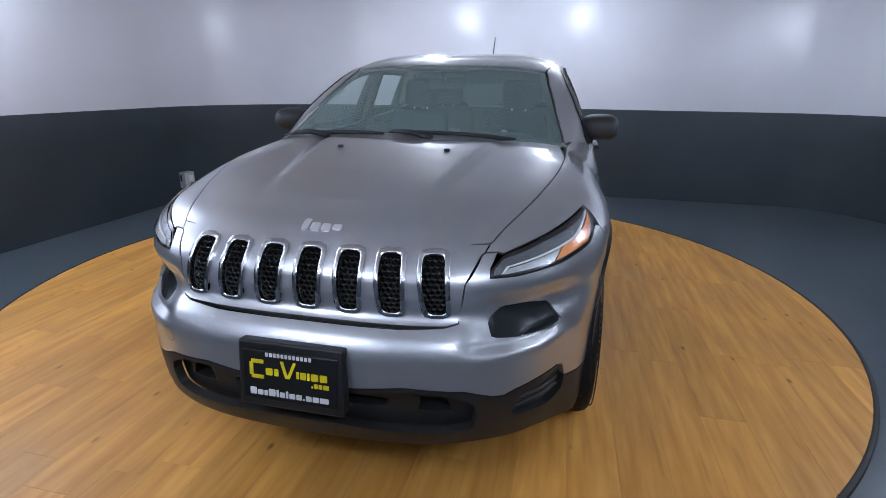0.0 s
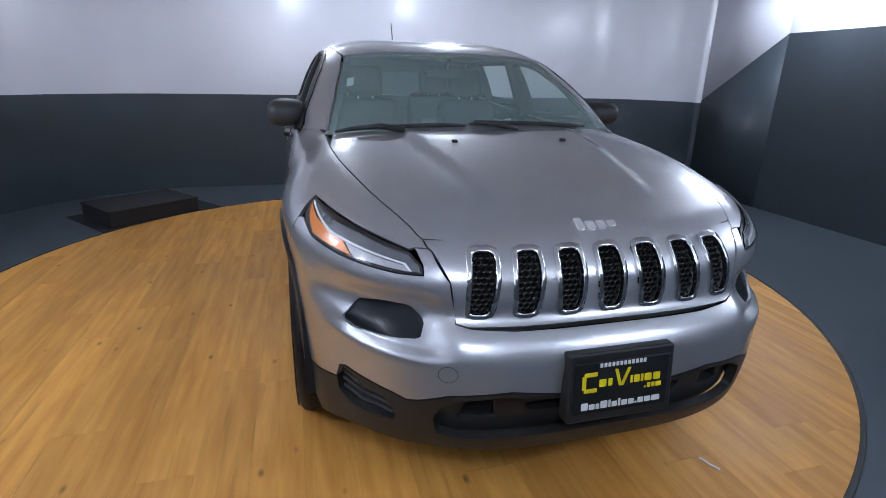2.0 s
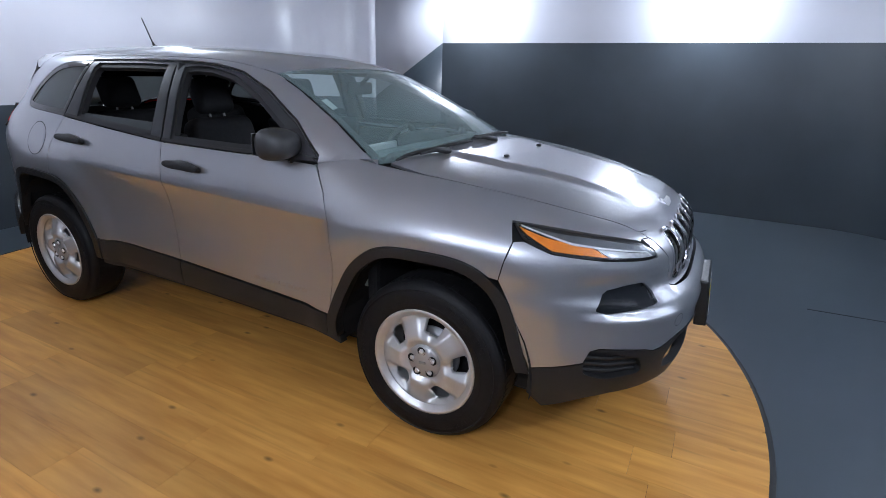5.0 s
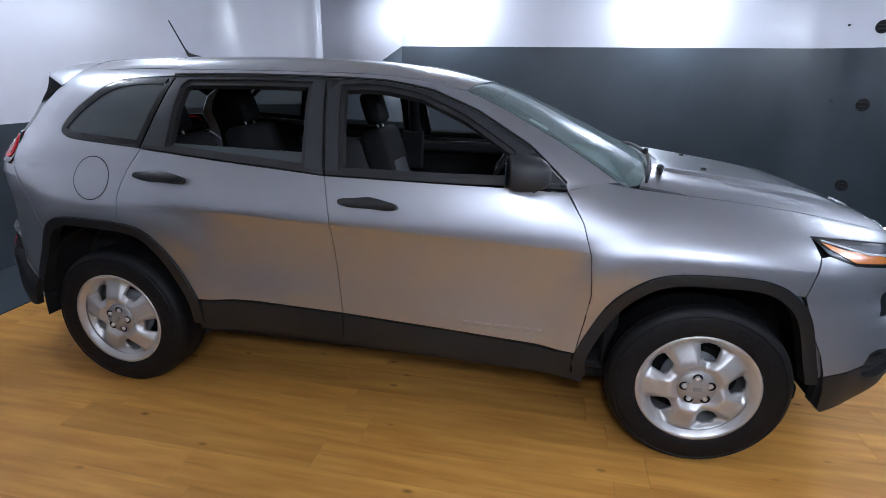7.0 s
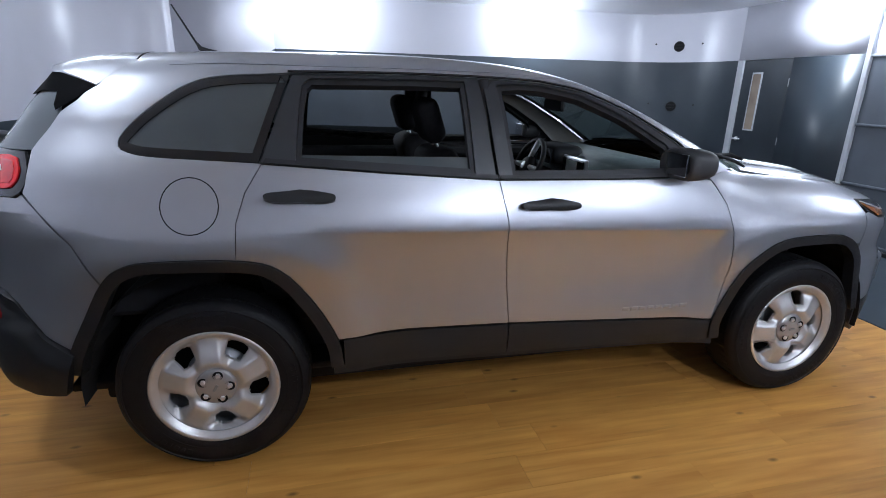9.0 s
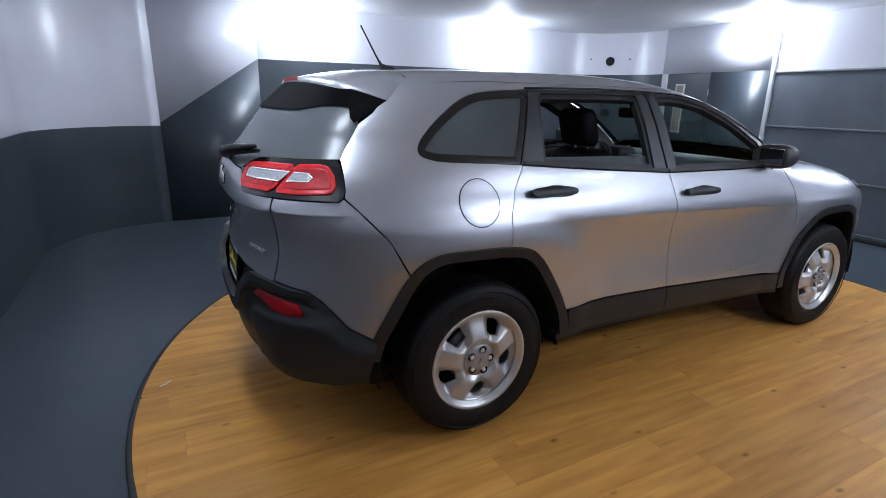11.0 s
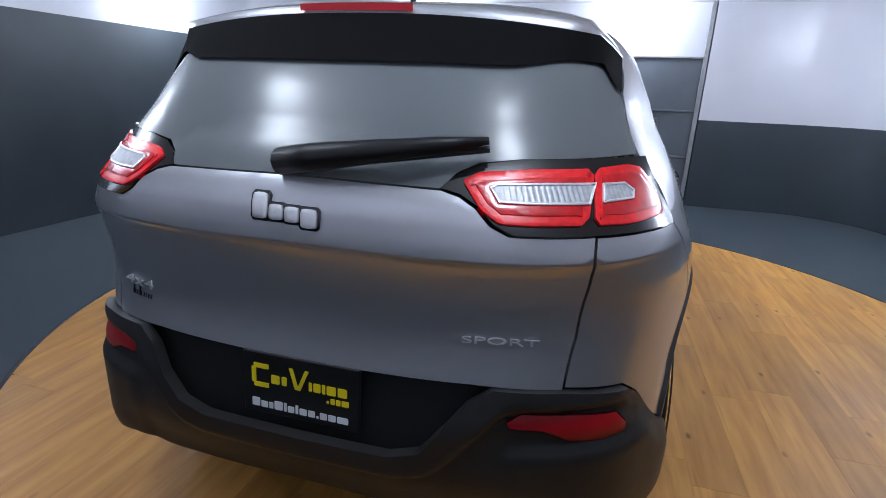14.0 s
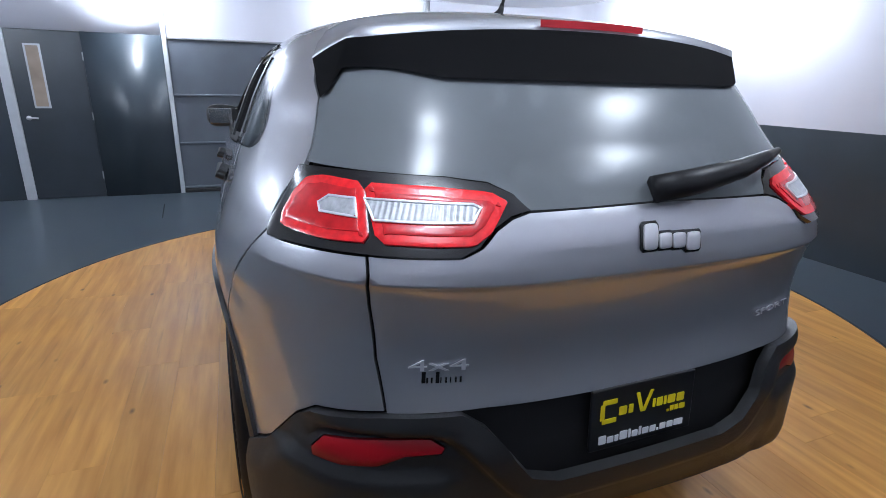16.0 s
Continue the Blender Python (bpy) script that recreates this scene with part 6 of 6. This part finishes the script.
rwm = part("rear_wiper", tube_bm(rw, [0.030, 0.029, 0.023, 0.017, 0.008], 12), M_WIPER, gate_glass, "black rear wiper", True)
part("wiper_strip", tube_bm([(x + 0.012, y, z - 0.018) for x, y, z in rw[1:]], 0.008, 6), M_MATBLK, rwm)

# ---- cabin ----
def seat(name, x, y, w, rake, parent):
    e = new(name)
    e.parent = parent
    e.location = (x, y, 0.36)
    part("seat_base", box_bm(-0.20, 0.28, -w * 0.42, w * 0.42, -0.06, 0.14, 0.03), M_MATBLK, e)
    part("cushion", box_bm(-0.22, 0.32, -w / 2, w / 2, 0.12, 0.27, 0.05, 4), M_CLOTH, e, "black cloth cushion", True)
    b = box_bm(-0.075, 0.075, -w / 2, w / 2, 0.0, 0.66, 0.055, 4)
    for v in b.verts:
        k = max(0, (v.co.z - 0.25) / 0.41)
        v.co.y *= 1 - 0.2 * k * k
    rot = Matrix.Rotation(-rake, 4, "Y")
    for v in b.verts:
        v.co = rot @ v.co + Vector((-0.22, 0, 0.22))
    part("backrest", b, M_CLOTH, e, "black cloth backrest", True)
    for f in (1,):
        g = box_bm(0.066 * f, 0.080 * f, -w * 0.25, w * 0.25, 0.10, 0.44, 0.006)
        for v in g.verts:
            v.co = rot @ v.co + Vector((-0.22, 0, 0.22))
        part("insert", g, M_CLOTHGREY, e, "light grey cloth insert")
    h = box_bm(-0.05, 0.05, -0.125, 0.125, 0.685, 0.89, 0.045, 4)
    for v in h.verts:
        v.co = rot @ v.co + Vector((-0.205, 0, 0.22))
    part("headrest", h, M_CLOTH, e, "black headrest", True)
    for q in (-0.05, 0.05):
        t = tube_bm([(0, q, 0.62), (0, q, 0.72)], 0.007, 8)
        for v in t.verts:
            v.co = rot @ v.co + Vector((-0.205, 0, 0.22))
        part("headrest_post", t, M_SATIN, e)
    return e


seat("front_seat", 0.02, -0.37, 0.50, 0.30, car)
seat("front_seat", 0.02, 0.37, 0.50, 0.30, car)
seat("rear_seat", -0.86, -0.36, 0.56, 0.35, car)
seat("rear_seat", -0.86, 0.36, 0.56, 0.35, car)
part("cabin_floor", box_bm(-1.9, 1.0, -0.76, 0.76, 0.31, 0.345, 0.01), M_CLOTH, car)
part("cargo_floor", box_bm(-2.05, -1.32, -0.62, 0.62, 0.55, 0.80, 0.03), M_CLOTH, car)
part("firewall", box_bm(0.98, 1.04, -0.78, 0.78, 0.32, 1.06, 0.02), M_VOID, car)
for s in (-1, 1):
    part("door_ledge", box_bm(-1.15, 0.72, s * 0.785 - 0.03, s * 0.785 + 0.03, 1.02, 1.095, 0.02), M_MATBLK, car, "dark door top ledge")
    part("armrest", box_bm(-0.05, 0.45, s * 0.76 - 0.035, s * 0.76 + 0.035, 0.80, 0.86, 0.02), M_MATBLK, car)
    part("inner_handle", tube_bm([(0.42, s * 0.745, 0.985), (0.5, s * 0.735, 0.98), (0.56, s * 0.745, 0.97)], 0.008, 8), M_SATIN, car, "chrome inner door handle")
    part("inner_handle", tube_bm([(-0.60, s * 0.745, 1.00), (-0.53, s * 0.735, 1.0), (-0.47, s * 0.745, 0.99)], 0.008, 8), M_SATIN, car, "chrome inner door handle")
    part("pillar_lining", box_bm(-0.34, -0.19, s * 0.745 - 0.02, s * 0.745 + 0.02, 0.9, 1.16, 0.01), M_MATBLK, car)
    bl = bmesh.new()
    for o in (0.0,):
        bl.free()
        bl = tube_bm([(-0.265, s * 0.79, 1.12), (-0.25, s * 0.70, 1.36), (-0.245, s * 0.645, 1.50)], 0.04, 10)
    part("pillar_lining", bl, M_MATBLK, car, smooth=True)
both("pillar_trim", skin("wrap", [(x, y, z) for x, y, z in WS_EDGE] + [(0.77, -0.84, 1.145), (0.62, -0.785, 1.275), (0.4, -0.72, 1.40), (0.2, -0.685, 1.485)], res=0.04, gap=0, depth=0, lift=-0.03), M_BEIGE, car, "pale grey pillar trim")
# dashboard
prof = [(1.08, 0.95), (1.06, 1.085), (0.95, 1.115), (0.80, 1.118), (0.66, 1.095), (0.58, 1.03), (0.56, 0.90), (0.62, 0.70), (0.70, 0.55), (1.0, 0.55)]
bm = prism_bm([(x, -0.735, z) for x, z in prof], (0, 1.47, 0))
bmesh.ops.bevel(bm, geom=[e for e in bm.edges if abs(e.verts[0].co.y - e.verts[1].co.y) > 1], offset=0.03, segments=3, affect="EDGES")
dash = part("dashboard", bm, M_DASH, car, "grey-green plastic dashboard", True)
hood_b = box_bm(0.50, 0.72, 0.20, 0.55, 1.03, 1.145, 0.05, 4)
part("instrument_hood", hood_b, M_MATBLK, dash, "black instrument hood", True)
part("instrument_face", box_bm(0.493, 0.502, 0.225, 0.525, 1.035, 1.125, 0.003), M_SCREEN, dash)
part("centre_bezel", box_bm(0.535, 0.56, -0.145, 0.135, 0.88, 1.105, 0.008), M_SATIN, dash, "silver centre bezel")
part("centre_panel", box_bm(0.528, 0.55, -0.132, 0.122, 0.89, 1.095, 0.006), M_GLOSSBLK, dash)
# The screen emits nothing; its lit look is a pale base colour.
part("screen", box_bm(0.524, 0.532, -0.06, 0.07, 1.005, 1.085, 0.002), M_PALE, dash, "dashboard screen, its glow painted as pale colour")
part("centre_console", box_bm(-0.2, 0.60, -0.13, 0.13, 0.36, 0.68, 0.03), M_MATBLK, car)
sw = new("steering_wheel")
sw.parent = car
sw.matrix_basis = pose(0.40, 0.37, 1.0, 0, -65, 0)
ring = [(0.182 * math.cos(a), 0.182 * math.sin(a), 0) for a in np.linspace(0, 2 * math.pi, 41)]
part("wheel_rim", tube_bm(ring, 0.0165, 10), M_MATBLK, sw, "black steering wheel rim", True)
part("hub", revolve_bm([(0, 0.03), (0.05, 0.028), (0.072, 0.01), (0.075, -0.02), (0.0, -0.05)], "z", 24), M_MATBLK, sw, smooth=True)
part("emblem_disc", revolve_bm([(0, 0.034), (0.024, 0.033), (0.026, 0.028)], "z", 20), M_SATIN, sw)
for a in (0.0, math.pi, -math.pi / 2):
    part("spoke", tube_bm([(0.06 * math.sin(a + math.pi / 2) * 0 + 0.06 * math.cos(a + math.pi / 2), 0.06 * math.sin(a + math.pi / 2), 0.005), (0.175 * math.cos(a + math.pi / 2), 0.175 * math.sin(a + math.pi / 2), 0)], 0.018, 8), M_SATIN, sw)
part("column", tube_bm([(0.45, 0.37, 0.985), (0.62, 0.37, 0.92)], 0.04, 10), M_MATBLK, car, smooth=True)
part("rear_view_mirror", box_bm(0.37, 0.40, -0.115, 0.115, 1.365, 1.435, 0.014), M_MATBLK, car, "black rear view mirror")
part("mirror_stalk", tube_bm([(0.40, 0, 1.42), (0.45, 0, 1.465)], 0.012, 8), M_MATBLK, car)
sti = skin("top", [(0.60, -0.585, 1.3), (0.68, -0.60, 1.3), (0.685, -0.565, 1.3), (0.605, -0.55, 1.3)], res=0.02, gap=0, depth=0, lift=-0.008)
skin_ob("sticker", sti, M_PALE, ws, "small white windscreen sticker")

# ---- things in the room ----
# roll-up curtain door
rd_ = new("rollup_door")
rd_.location = (XF, (Y_ROLL0 + Y_ROLL1) / 2, 0)
tagged(rd_, "closed vinyl roll-up door, slate below and white above", "door", kind="structure")
HW = (Y_ROLL1 - Y_ROLL0) / 2
RL = [0.05, 0.62, 1.21, 1.87]
for z0, z1, m in ((ZF, RL[0], M_ROLL), (RL[0], RL[1], M_ROLL), (RL[1], RL[2], M_ROLL), (RL[2], RL[3], M_ROLL), (RL[3], CEIL - 0.003, M_WHITE)):
    NB = 24
    bm = bmesh.new()
    rows = []
    rr = random.Random(int(z0 * 100) + 5)
    ph = rr.random() * 6
    for j in range(7):
        z = z0 + (z1 - z0) * j / 6
        rows.append([bm.verts.new((0.035 + 0.006 * math.sin(3.1 * k + ph + 2 * j) * math.sin(math.pi * j / 6), -HW + 2 * HW * k / NB, z)) for k in range(NB + 1)])
    for a, b in zip(rows, rows[1:]):
        for k in range(NB):
            bm.faces.new((a[k], b[k], b[k + 1], a[k + 1]))
    part("curtain_panel", bm, m, rd_, "white vinyl curtain panel" if m is M_WHITE else "slate vinyl curtain panel", True)
for z in RL:
    part("wind_bar", box_bm(0.012, 0.05, -HW, HW, z - 0.016, z + 0.012, 0.008), M_ROLL if z < 1.8 else M_STEELGREY, rd_, "steel wind bar")
part("bottom_bar", box_bm(-0.005, 0.06, -HW, HW, ZF + 0.002, ZF + 0.05, 0.01), M_MATBLK, rd_)
for s in (-1, 1):
    part("guide_rail", box_bm(-0.004, 0.07, s * (HW + 0.022) - 0.024, s * (HW + 0.022) + 0.024, ZF, CEIL - 0.003, 0.004), M_STEELGREY if s < 0 else M_TRIM, rd_, "grey steel guide rail")
part("backing", box_bm(0.09, 0.12, -HW - 0.05, HW + 0.05, ZF, CEIL, 0), M_VOID, rd_)

# personnel door
pd = new("door_1")
pd.location = (XF, (Y_DOOR0 + Y_DOOR1) / 2, 0)
tagged(pd, "slate grey steel door with a narrow window, pale frame", "door", kind="structure")
DW = (Y_DOOR1 - Y_DOOR0) / 2
part("door_leaf", box_bm(0.008, 0.055, -DW + 0.003, DW - 0.003, ZF + 0.008, TOPBAND - 0.006, 0.002), M_DOORDARK, pd, "slate painted door leaf")
part("jamb", box_bm(-0.012, 0.11, DW, DW + 0.098, ZF, TOPBAND - 0.001, 0.004), M_TRIM, pd, "pale grey door jamb")
part("door_backing", box_bm(0.09, 0.12, -DW, DW, ZF, TOPBAND, 0), M_VOID, pd)
lite = part("door_window", box_bm(0.002, 0.012, DW - 0.32, DW - 0.16, 1.04, 1.74, 0.002), M_TRIM, pd, "narrow door window frame")
part("pane", box_bm(0.0, 0.004, DW - 0.30, DW - 0.18, 1.06, 1.72, 0.001), M_GLASSDOOR, lite, "window pane, warm light painted into its colour")
hd = part("lever_handle", tube_bm([(-0.05, DW - 0.08, 0.93), (-0.055, DW - 0.12, 0.93), (-0.052, DW - 0.19, 0.93)], 0.010, 8), M_SATIN, pd, "steel lever handle", True)
part("rose", revolve_bm([(0, -0.005), (0.026, -0.003), (0.026, 0.004)], "y", 20), M_SATIN, hd).matrix_basis = pose(-0.002, DW - 0.085, 0.93, 0, 0, -90)
part("handle_neck", tube_bm([(0.005, DW - 0.085, 0.93), (-0.052, DW - 0.085, 0.93)], 0.009, 8), M_SATIN, hd)
for z in (0.25, 0.95, 1.62):
    part("hinge", tube_bm([(0.0, -DW + 0.004, z - 0.045), (0.0, -DW + 0.004, z + 0.045)], 0.007, 8), M_STEELGREY, pd)
for z in (0.80, 1.20, 1.55):
    part("strike_plate", box_bm(-0.004, 0.0, DW + 0.0, DW + 0.02, z - 0.06, z + 0.06, 0.001), M_MATBLK, pd)

# round holes in the curved corner; flange and slats are added
CC, CR = (XF - 1.0, YL - 1.0), 1.0
pa = math.radians(46)
for z in (2.10, 1.29, 0.37):
    e = new("wall_port")
    e.matrix_basis = pose(CC[0] + CR * math.cos(pa), CC[1] + CR * math.sin(pa), z, 0, 0, math.degrees(pa) - 90)
    tagged(e, "round hole in the curved wall, drawn as a black disc", "vent", group="wall ports")
    part("flange", revolve_bm([(0.060, -0.010), (0.068, -0.010), (0.070, -0.004), (0.070, 0.03)], "y", 28), M_MATBLK, e, smooth=True)
    # flat black disc painted for the shade inside the hole
    part("hole_disc", revolve_bm([(0, -0.007), (0.061, -0.007)], "y", 24), M_VOID, e)
    for k in (-1, 1):
        part("slat", box_bm(-0.05, 0.05, -0.0095, -0.0075, k * 0.02 - 0.004, k * 0.02 + 0.004, 0.002), M_MATBLK, e)
        if z > 1:
            b = revolve_bm([(0, -0.066), (0.012, -0.064), (0.013, -0.04)], "y", 14)
            for v in b.verts:
                v.co.x += k * 0.30
            bb = part("bolt_head", b, M_MATBLK, e)
            bb.location = (0, 0.004, 0.03)
# grey switch box on a conduit
eb = new("switch_box")
eb.matrix_basis = pose(-1.98, YR + 0.05, 0, 0, 0, -10)
tagged(eb, "small grey electrical box with labels on a short conduit", "electrical box")
part("enclosure", box_bm(-0.075, 0.075, -0.045, 0.06, 0.13, 0.33, 0.006), M_STEELGREY, eb, "grey steel enclosure")
part("cover", box_bm(-0.068, 0.068, 0.058, 0.066, 0.138, 0.322, 0.003), M_TRIM, eb)
part("orange_label", box_bm(-0.05, 0.0, 0.0665, 0.068, 0.15, 0.20), M_ORANGE, eb, "orange warning label")
part("white_label", box_bm(-0.05, 0.01, 0.0665, 0.068, 0.215, 0.29), M_WHITEINK, eb, "white label")
part("lever", box_bm(0.075, 0.09, 0.0, 0.02, 0.22, 0.30, 0.004), M_MATBLK, eb)
part("conduit", tube_bm([(0, 0.0, 0.135), (0, 0.0, 0.06), (0.02, 0.03, ZF)], 0.013, 8), M_STEELGREY, eb, smooth=True)
# low black platform beside the turntable
pl = new("low_platform")
pl.matrix_basis = pose(-1.75, -2.55, ZF, 0, 0, 128.5)
tagged(pl, "low black wooden platform standing beside the turntable", "platform")
part("deck", box_bm(0.0, 0.85, 0.0, 0.62, 0.135, 0.155, 0.004), M_MATBLK, pl, "black deck board")
part("front_board", box_bm(0.005, 0.845, 0.005, 0.025, 0.0, 0.134, 0.003), M_MATBLK, pl)
part("back_board", box_bm(0.005, 0.845, 0.595, 0.615, 0.0, 0.134, 0.003), M_MATBLK, pl)
part("end_board", box_bm(0.005, 0.025, 0.026, 0.594, 0.0, 0.134, 0.003), M_MATBLK, pl)
part("end_board", box_bm(0.825, 0.845, 0.026, 0.594, 0.0, 0.134, 0.003), M_MATBLK, pl)
mt = mesh_ob("floor_mat", box_bm(-0.12, 1.1, -0.10, 0.72, 0.0005, 0.006, 0.002), M_BLACKRUB)
mt.matrix_basis = pose(-1.80, -2.56, ZF, 0, 0, 128.5)
tagged(mt, "thin black rubber mat under the low platform", "mat")
pl.location.z = ZF + 0.006

# a dark joint strip in the floor, and litter
jt = mesh_ob("floor_joint", box_bm(-0.36, 0.36, -0.006, 0.006, 0.0005, 0.003, 0.001), M_BLACKRUB)
jt.matrix_basis = pose(3.39, 1.655, ZF, 0, 0, 4)
tagged(jt, "thin dark joint strip in the slate floor", "trim", kind="structure")
for px, py, rz, ln in ((-2.62, 0.15, 40, 0.035), (2.16, 0.585, 22, 0.04)):
    b = box_bm(-ln, ln, -0.004, 0.004, 0.0, 0.003)
    bmesh.ops.subdivide_edges(b, edges=[e for e in b.edges if abs(e.verts[0].co.x - e.verts[1].co.x) > 0.01], cuts=3)
    for v in b.verts:
        v.co.z += 0.004 * math.sin(v.co.x / ln * 2.2) ** 2
    o = mesh_ob("paper_scrap", b, M_WHITEINK)
    o.matrix_basis = pose(px, py, 0.0006, 0, 0, rz)
    tagged(o, "small curled white paper scrap lying on the planks", "litter")

# ---- turntable ----
TT_X, TT_Y, TT_R = -0.03, -0.28, 2.735
tt = new("turntable")
tt.location = (TT_X, TT_Y, 0)
tagged(tt, "round turntable floored with honey oak laminate planks", "turntable", kind="structure")
part("rim_band", revolve_bm([(TT_R - 0.01, -0.06), (TT_R + 0.016, -0.06), (TT_R + 0.016, -0.003), (TT_R + 0.012, 0.0), (TT_R - 0.002, 0.0), (TT_R - 0.01, -0.004)], "z", 128), M_BLACKRUB, tt, "black rubber turntable edge", True)
part("base_disc", revolve_bm([(0, -0.012), (TT_R - 0.008, -0.012), (TT_R - 0.008, -0.06)], "z", 96), M_VOID, tt)


def clip_rect(x0, x1, y0, y1, R):
    """A rectangle cut by the circle of radius R about the origin."""
    pts = []
    for ax, ay, bx, by in ((x0, y0, x1, y0), (x1, y0, x1, y1), (x1, y1, x0, y1), (x0, y1, x0, y0)):
        n = max(1, int(math.hypot(bx - ax, by - ay) / 0.02))
        pts += [(ax + (bx - ax) * k / n, ay + (by - ay) * k / n) for k in range(n)]
    out = []
    for x, y in pts:
        r = math.hypot(x, y)
        if r <= R:
            out.append((x, y, 0))
        else:
            out.append((x * R / r, y * R / r, 1))
    keep, m = [], len(out)
    # rim points only where they still lie inside the rectangle
    for x, y, f in out:
        if not f or (x0 - 1e-6 <= x <= x1 + 1e-6 and y0 - 1e-6 <= y <= y1 + 1e-6):
            keep.append((x, y))
    res = []
    for i, p in enumerate(keep):
        a, b = keep[i - 1], keep[(i + 1) % len(keep)]
        cr = (p[0] - a[0]) * (b[1] - a[1]) - (p[1] - a[1]) * (b[0] - a[0])
        if abs(cr) > 1e-7:
            res.append(p)
    return res


PW, PL = 0.192, 1.22
rng = random.Random(7)
row = 0
y = -TT_R
while y < TT_R:
    x = -TT_R - rng.random() * PL
    while x < TT_R:
        lp = clip_rect(x + 0.0006, x + PL - 0.0006, y + 0.0004, y + PW - 0.0004, TT_R - 0.009)
        area = 0.5 * abs(sum(a[0] * b[1] - b[0] * a[1] for a, b in zip(lp, lp[1:] + lp[:1]))) if len(lp) > 2 else 0
        if area > 0.002:
            part("plank", prism_bm([(px, py, -0.012) for px, py in lp], (0, 0, 0.012 + rng.uniform(-0.0002, 0))), M_WOOD, tt)
        x += PL
    y += PW
    row += 1
